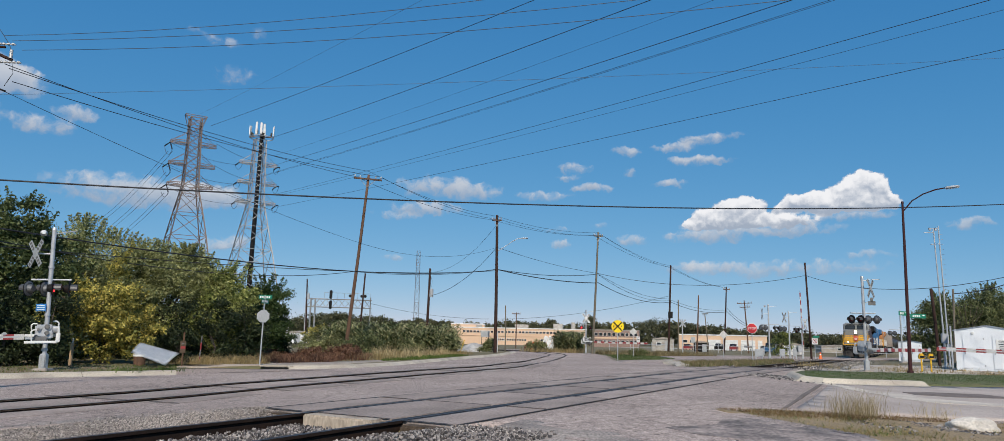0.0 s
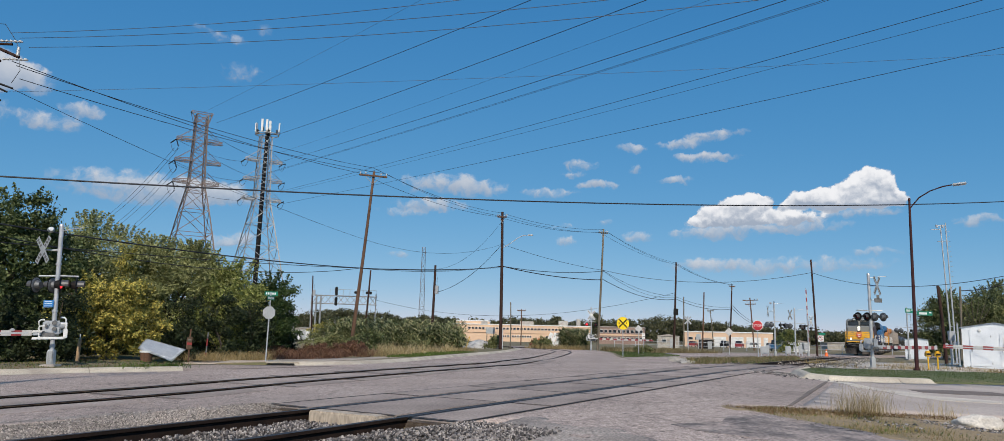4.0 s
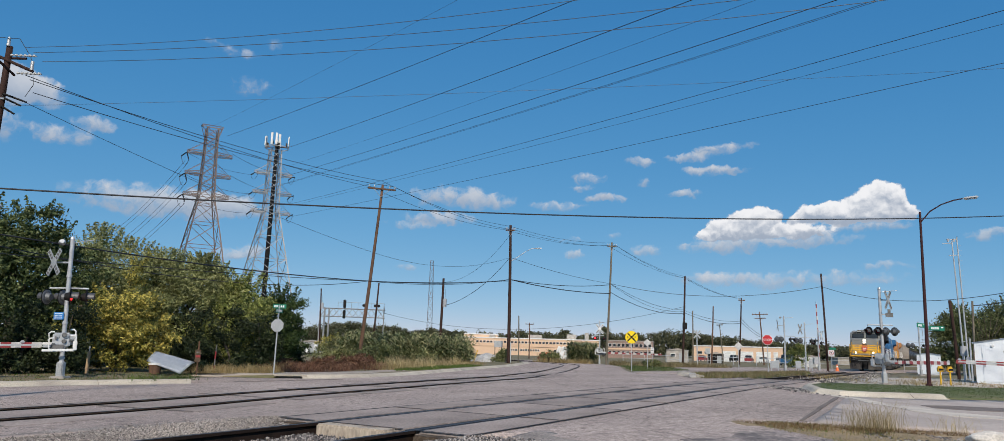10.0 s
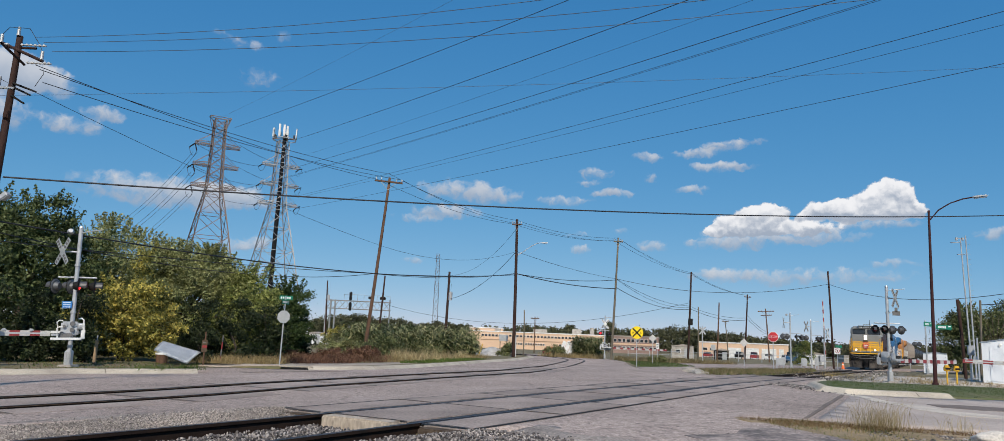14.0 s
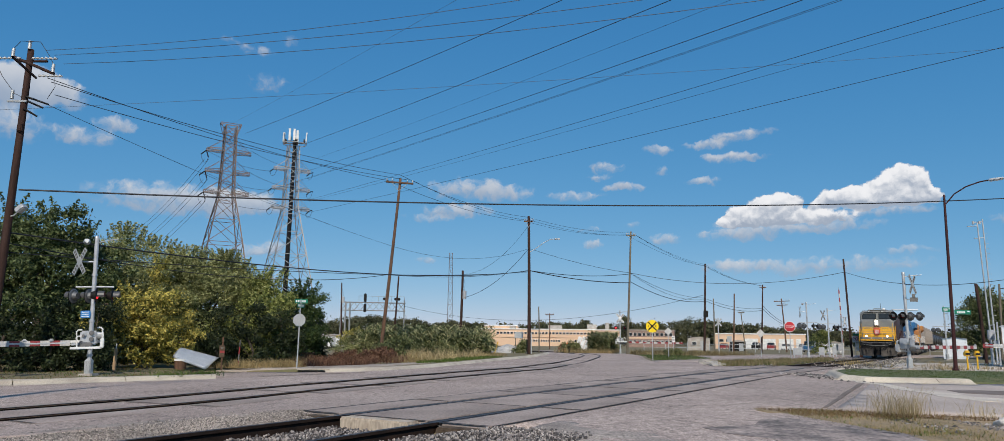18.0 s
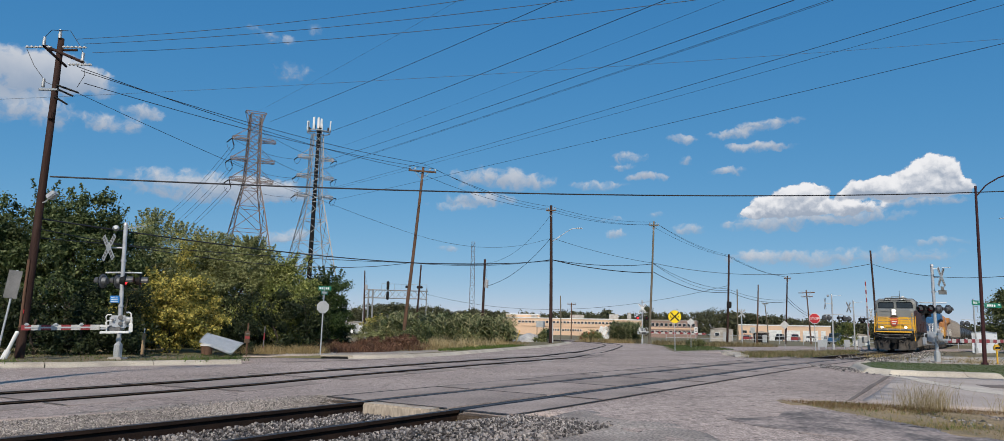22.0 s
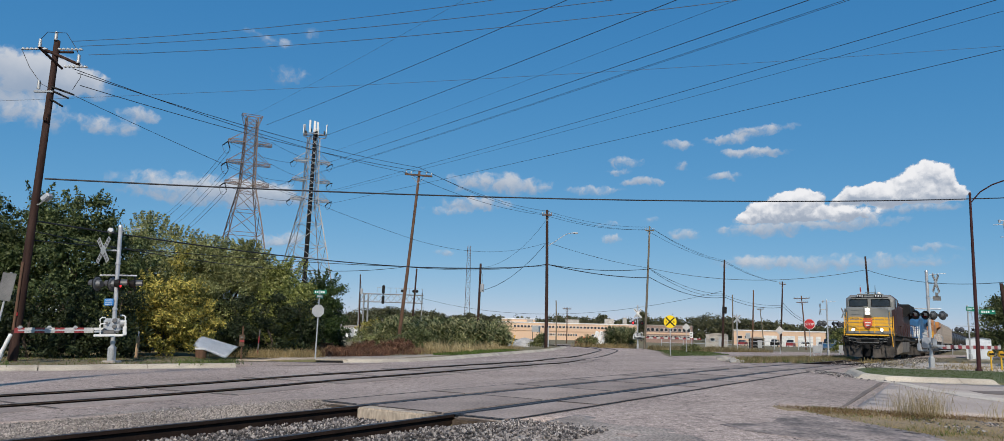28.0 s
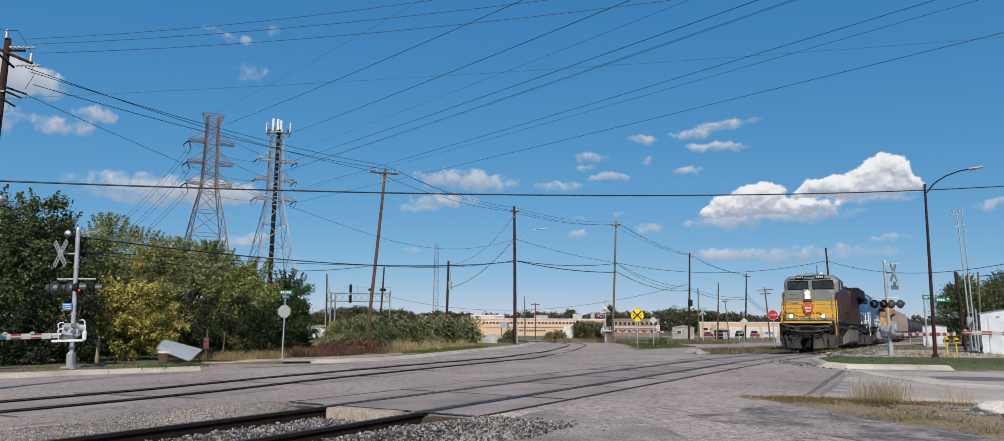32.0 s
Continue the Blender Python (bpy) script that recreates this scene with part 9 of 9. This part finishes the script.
    for k, (oa, ob, oc, od, zl) in enumerate(((-0.9, -0.4, -0.45, -0.1, 0.0), (0.0, 0.0, 0.0, 0.0, -0.12), (0.9, 0.4, 0.45, 0.1, -0.55))):
        pts = [Vector(L) + Vector((0.1 * k, 0.1 * k, zl)), Vector(A) + Vector((oa, 0, -0.3 if k != 1 else 0.1)), Vector(B) + Vector((ob, 0, -0.25 if k != 1 else 0.1)), Vector(C) + Vector((oc, 0, -0.2 if k != 1 else 0.1)), Vector(D) + Vector((od, 0, -0.2 * (k != 1))), Vector((35.2, 112.6, 9.8))]
        for p, q, sg in zip(pts, pts[1:], (0.35, 0.5, 0.45, 0.5, 0.5)):
            wire("primary_conductor", p, q, sg, 0.014, "bare power conductor between pole tops", group="power conductors")
    # lines from the corner pole over the road, above the camera
    wire("primary_conductor", (-16.98, 23.81, 11.29), (0.6, 20.0, 11.35), 0.25, 0.009, "bare power conductor over the junction", WIRE_PALE, over=1.0, group="power conductors")
    wire("primary_conductor", (-16.80, 23.99, 11.18), (3.7, 18.6, 10.6), 0.25, 0.009, "bare power conductor over the junction", WIRE_PALE, over=1.0, group="power conductors")
    wire("primary_conductor", (-16.63, 24.26, 10.96), (6.1, 18.0, 10.2), 0.3, 0.009, "bare power conductor over the junction", WIRE_PALE, over=1.0, group="power conductors")
    # transmission conductors over the road
    g = "transmission conductors"
    lab = "heavy transmission conductor over the road"
    for a, b, r in (((-50.91, 125.03, 37.15), (2.03, 54.96, 27.95), 0.028), ((-45.89, 142.81, 39.99), (10.05, 51.02, 26.09), 0.03), ((-45.04, 143.08, 36.44), (13.65, 48.1, 24.7), 0.012), ((-46.68, 142.55, 33.74), (17.37, 44.75, 23.1), 0.026),
                    ((-49.86, 125.45, 25.72), (19.32, 43.94, 22.72), 0.016), ((-49.4, 125.5, 25.75), (19.6, 43.94, 22.72), 0.014), ((-44.29, 143.31, 28.65), (25.18, 40.86, 20.8), 0.02), ((-44.5, 143.2, 28.2), (26.2, 42.6, 20.81), 0.014), ((-44.36, 143.29, 26.0), (31.3, 51.2, 21.86), 0.022)):
        wire("transmission_conductor", a, b, 0.25, r, lab, WIRE, over=0.8, group=g)
    for a, b in (((-57.2, 123.3, 32.0), (-96.5, 174.5, 26.8)), ((-57.2, 123.3, 28.3), (-96.5, 174.5, 23.1)), ((-57.2, 123.3, 24.6), (-96.5, 174.5, 19.4))):
        for e in (0, 0.8):
            wire("transmission_conductor", (a[0] + e, a[1], a[2]), (b[0] + e * 1.5, b[1], b[2]), 1.0, 0.03, "transmission conductor running down behind the trees", WIRE, over=0.6, group=g)
    for z in (26.4, 30.3, 34.2):
        for s in (-1, 1):
            wire("transmission_conductor", (-47.9 + s * 4.0, 142.2, z), (-53.3 + s * 3.9, 124.2, z - 0.5), 0.8, 0.03, "transmission conductor between the two towers", WIRE, group=g)
    wire("shield_wire", (-144.7, 116.0, 36.5), (134.6, 127.7, 57.9), 2.0, 0.028, "thin high wire across the sky", WIRE_PALE, over=0.4, group=g)
    wire("shield_wire", (-53.0, 124.0, 38.7), (-7.61, 64.55, 32.53), 0.2, 0.012, "thin shield wire from the tower top", WIRE_PALE, over=0.8, group=g)


# ---- clouds ----
def cloud_sheet():
    """A backdrop of fair-weather clouds, far behind everything, in degrees of bearing and height."""
    R = 3000.0
    bm = bmesh.new()
    uv = bm.loops.layers.uv.new("UVMap")
    us, vs = [-56 + 2 * k for k in range(57)], [2 + 2 * k for k in range(20)]
    g = [[bm.verts.new((R * math.sin(radians(u)) * math.cos(radians(v)), R * math.cos(radians(u)) * math.cos(radians(v)), 1.5 + R * math.sin(radians(v)))) for u in us] for v in vs]
    for j in range(len(vs) - 1):
        for i in range(len(us) - 1):
            f = bm.faces.new((g[j][i], g[j + 1][i], g[j + 1][i + 1], g[j][i + 1]))
            for lp, (a, b) in zip(f.loops, ((i, j), (i, j + 1), (i + 1, j + 1), (i + 1, j))):
                lp[uv].uv = (us[a] / 100, vs[b] / 100)
    m = bpy.data.materials.new("clouds")
    m.use_nodes = True
    nt = m.node_tree
    nt.nodes.clear()
    N, link = nt.nodes.new, nt.links.new

    def math_(op, a, b=None, c=None):
        q = N("ShaderNodeMath")
        q.operation = op
        for s, v in zip(q.inputs, (a, b, c)):
            if v is None:
                continue
            if isinstance(v, (int, float)):
                s.default_value = v
            else:
                link(v, s)
        return q.outputs[0]

    def noise_(scale, detail, rough, src):
        q = N("ShaderNodeTexNoise")
        q.inputs["Scale"].default_value, q.inputs["Detail"].default_value, q.inputs["Roughness"].default_value = scale, detail, rough
        link(src, q.inputs["Vector"])
        return q

    def ramp_(src, lo, hi):
        q = N("ShaderNodeMapRange")
        q.interpolation_type = "SMOOTHSTEP"
        q.inputs[1].default_value, q.inputs[2].default_value = lo, hi
        link(src, q.inputs[0])
        return q.outputs[0]

    uvn = N("ShaderNodeUVMap")
    uvn.uv_map = "UVMap"
    sc = N("ShaderNodeVectorMath")
    sc.operation = "SCALE"
    sc.inputs["Scale"].default_value = 100
    link(uvn.outputs[0], sc.inputs[0])

    def warped(scale, detail, by):
        """The sheet's own degrees, shifted by a turbulent field."""
        w = noise_(scale, detail, 0.6, sc.outputs[0])
        wv = N("ShaderNodeVectorMath")
        wv.operation = "MULTIPLY_ADD"
        link(w.outputs["Color"], wv.inputs[0])
        wv.inputs[1].default_value = (2 * by, 1.4 * by, 0)
        wv.inputs[2].default_value = (-by, -0.7 * by, 0)
        ad = N("ShaderNodeVectorMath")
        link(wv.outputs[0], ad.inputs[0])
        link(sc.outputs[0], ad.inputs[1])
        return ad.outputs[0]

    def field(puffs, src):
        """How deep inside the puffs a point lies, and how far up in them."""
        sep = N("ShaderNodeSeparateXYZ")
        link(src, sep.inputs[0])
        u, v = sep.outputs[0], sep.outputs[1]
        total, lit = None, None
        for bu, bv, a, b, thick in puffs:
            du = math_("MULTIPLY", math_("SUBTRACT", u, bu), 1 / (1.25 * a))
            dv = math_("MULTIPLY", math_("SUBTRACT", v, bv), 1 / (1.25 * b))
            d2 = math_("MULTIPLY_ADD", du, du, math_("MULTIPLY", dv, dv))
            f = math_("MULTIPLY", math_("MAXIMUM", math_("SUBTRACT", 1.0, d2), 0.0), thick)
            up = math_("MULTIPLY", f, dv)
            total = f if total is None else math_("ADD", total, f)
            lit = up if lit is None else math_("ADD", lit, up)
        return total, lit

    #       bearing, height, half width, half height, thickness
    heap = ((26.8, 11.2, 1.08, 1.02, 1.0), (27.9, 10.9, 0.79, 0.97, 0.9), (25.6, 10.5, 0.98, 0.89, 1.0), (28.5, 9.9, 0.78, 0.5, 0.7), (26.9, 10.0, 1.99, 0.75, 1.0), (24.4, 10.0, 1.0, 0.82, 1.0), (23.5, 10.2, 0.76, 0.73, 0.9), (22.3, 10.1, 0.95, 0.64, 0.8), (21.4, 9.8, 0.61, 0.42, 0.6),
            (21.0, 8.8, 1.39, 0.7, 0.6), (22.6, 8.9, 2.1, 0.5, 0.45), (18.7, 9.9, 1.18, 0.9, 1.0), (19.8, 10.0, 0.62, 0.56, 0.8), (17.6, 9.7, 1.19, 0.85, 1.0), (16.2, 9.2, 1.21, 0.71, 0.9), (17.2, 8.9, 2.5, 0.6, 0.8), (19.2, 9.2, 1.25, 0.8, 0.8), (14.9, 8.7, 1.0, 0.4, 0.45))
    veil = ((-26.4, 9.6, 5.6, 1.1, 0.85), (-22.0, 9.6, 3.2, 0.9, 0.75), (-21.1, 6.2, 1.6, 0.45, 0.6), (-19.6, 6.5, 1.2, 0.4, 0.5), (-22.0, 20.8, 1.7, 0.4, 0.36), (-19.1, 21.8, 0.8, 0.32, 0.26), (-20.7, 18.6, 1.7, 0.6, 0.36), (-23.4, 21.2, 1.2, 0.22, 0.24),
            (-5.1, 11.5, 3.5, 0.8, 0.62), (-2.0, 11.2, 2.3, 0.65, 0.6), (-5.6, 9.8, 2.8, 0.5, 0.75), (-8.2, 9.2, 2.0, 0.3, 0.4), (6.1, 13.2, 1.4, 0.45, 0.55), (5.6, 12.5, 1.0, 0.25, 0.4), (7.4, 11.6, 1.7, 0.36, 0.7), (3.4, 11.0, 2.1, 0.4, 0.55), (10.2, 14.4, 1.15, 0.44, 0.65), (10.3, 12.8, 0.55, 0.36, 0.4),
            (13.8, 14.7, 1.75, 0.38, 0.72), (15.9, 15.2, 1.7, 0.42, 0.72), (17.8, 15.5, 1.1, 0.28, 0.5), (15.7, 13.7, 2.4, 0.38, 0.8), (13.2, 12.0, 1.3, 0.29, 0.6), (5.0, 7.3, 0.85, 0.4, 0.7), (4.7, 8.4, 0.9, 0.2, 0.4), (10.6, 7.6, 1.2, 0.48, 0.62), (8.1, 8.7, 0.8, 0.25, 0.36),
            (27.1, 6.2, 1.35, 0.3, 0.55), (21.3, 5.4, 6.8, 0.6, 0.5), (15.6, 5.5, 3.2, 0.45, 0.4), (33.2, 8.1, 1.3, 0.4, 0.6), (-8.1, 6.1, 1.2, 0.25, 0.34), (16.6, 8.0, 3.6, 0.6, 0.8), (22.0, 8.3, 3.4, 0.5, 0.7), (26.0, 9.1, 2.6, 0.4, 0.6),
            (-39.0, 15.9, 2.9, 1.7, 1.1), (-36.3, 16.0, 2.4, 1.3, 1.1), (-34.2, 15.8, 1.8, 0.9, 0.85), (-39.4, 13.6, 1.7, 1.1, 0.6), (-36.9, 13.5, 1.8, 1.1, 0.6), (-33.0, 13.3, 1.9, 0.7, 0.55), (-30.9, 14.3, 1.6, 0.5, 0.7))
    near, far = warped(1.0, 4, 0.45), warped(0.6, 4, 0.95)
    # crisp heaped cloud
    dens, lit = field(heap, near)
    curl = noise_(1.5, 6, 0.5, near).outputs[0]
    body = math_("MULTIPLY_ADD", math_("SUBTRACT", curl, 0.5), 0.9, dens)
    solid_mask = math_("MULTIPLY", ramp_(body, 0.16, 0.46), ramp_(dens, 0.0, 0.14))
    lift = N("ShaderNodeVectorMath")
    lift.inputs[1].default_value = (0.12, 0.3, 0)
    link(near, lift.inputs[0])
    soft_a, soft_b = noise_(0.9, 4, 0.5, near).outputs[0], noise_(0.9, 4, 0.5, lift.outputs[0]).outputs[0]
    rel = math_("DIVIDE", lit, math_("MAXIMUM", dens, 0.03))
    light = math_("MULTIPLY_ADD", math_("SUBTRACT", soft_a, soft_b), 1.5, math_("MULTIPLY_ADD", rel, 0.75, 0.52))
    # thin ragged clouds
    vdens, vlit = field(veil, far)
    rag = noise_(1.1, 6, 0.55, far).outputs[0]
    vbody = math_("MULTIPLY_ADD", math_("SUBTRACT", rag, 0.5), 2.1, vdens)
    veil_mask = math_("MULTIPLY", math_("MULTIPLY", ramp_(vbody, 0.0, 1.0), ramp_(vdens, 0.0, 0.3)), 0.82)
    vlight = math_("MULTIPLY_ADD", math_("DIVIDE", vlit, math_("MAXIMUM", vdens, 0.03)), 0.55, 0.45)

    def tone(src, bright):
        c = N("ShaderNodeMix")
        c.data_type = "RGBA"
        c.inputs[6].default_value, c.inputs[7].default_value = (0.36, 0.42, 0.52, 1), (bright, bright, bright * 1.02, 1)
        link(ramp_(src, 0.1, 0.95), c.inputs[0])
        return c.outputs[2]
    col = N("ShaderNodeMix")
    col.data_type = "RGBA"
    link(solid_mask, col.inputs[0])
    link(tone(vlight, 0.72), col.inputs[6])
    link(tone(light, 0.9), col.inputs[7])
    em, tr, mx, out = N("ShaderNodeEmission"), N("ShaderNodeBsdfTransparent"), N("ShaderNodeMixShader"), N("ShaderNodeOutputMaterial")
    link(col.outputs[2], em.inputs[0])
    em.inputs[1].default_value = 0.95
    link(math_("MINIMUM", math_("MAXIMUM", solid_mask, veil_mask), 0.98), mx.inputs[0])
    link(tr.outputs[0], mx.inputs[1])
    link(em.outputs[0], mx.inputs[2])
    link(mx.outputs[0], out.inputs[0])
    return solid("cloud_backdrop", bm, m, "white fair-weather clouds in a blue sky", "clouds", kind="structure", smooth=True)


towers()
buildings()
clutter()
wires()
cloud_sheet()


def motions():
    """The train rolls slowly towards the crossing."""
    for ob, back in TRAIN:
        rows = []
        for t, y in NOSE_Y:
            p = on_track(y) + TDIR * (back - 0.75)
            front, rear = rail_z(p.y), rail_z(p.y + 17 * TDIR.y)
            rows.append((t, pose(p.x, p.y, front, 0, -math.degrees(math.atan2(front - rear, 17)), HEADING)))
        walk(ob, rows)


motions()
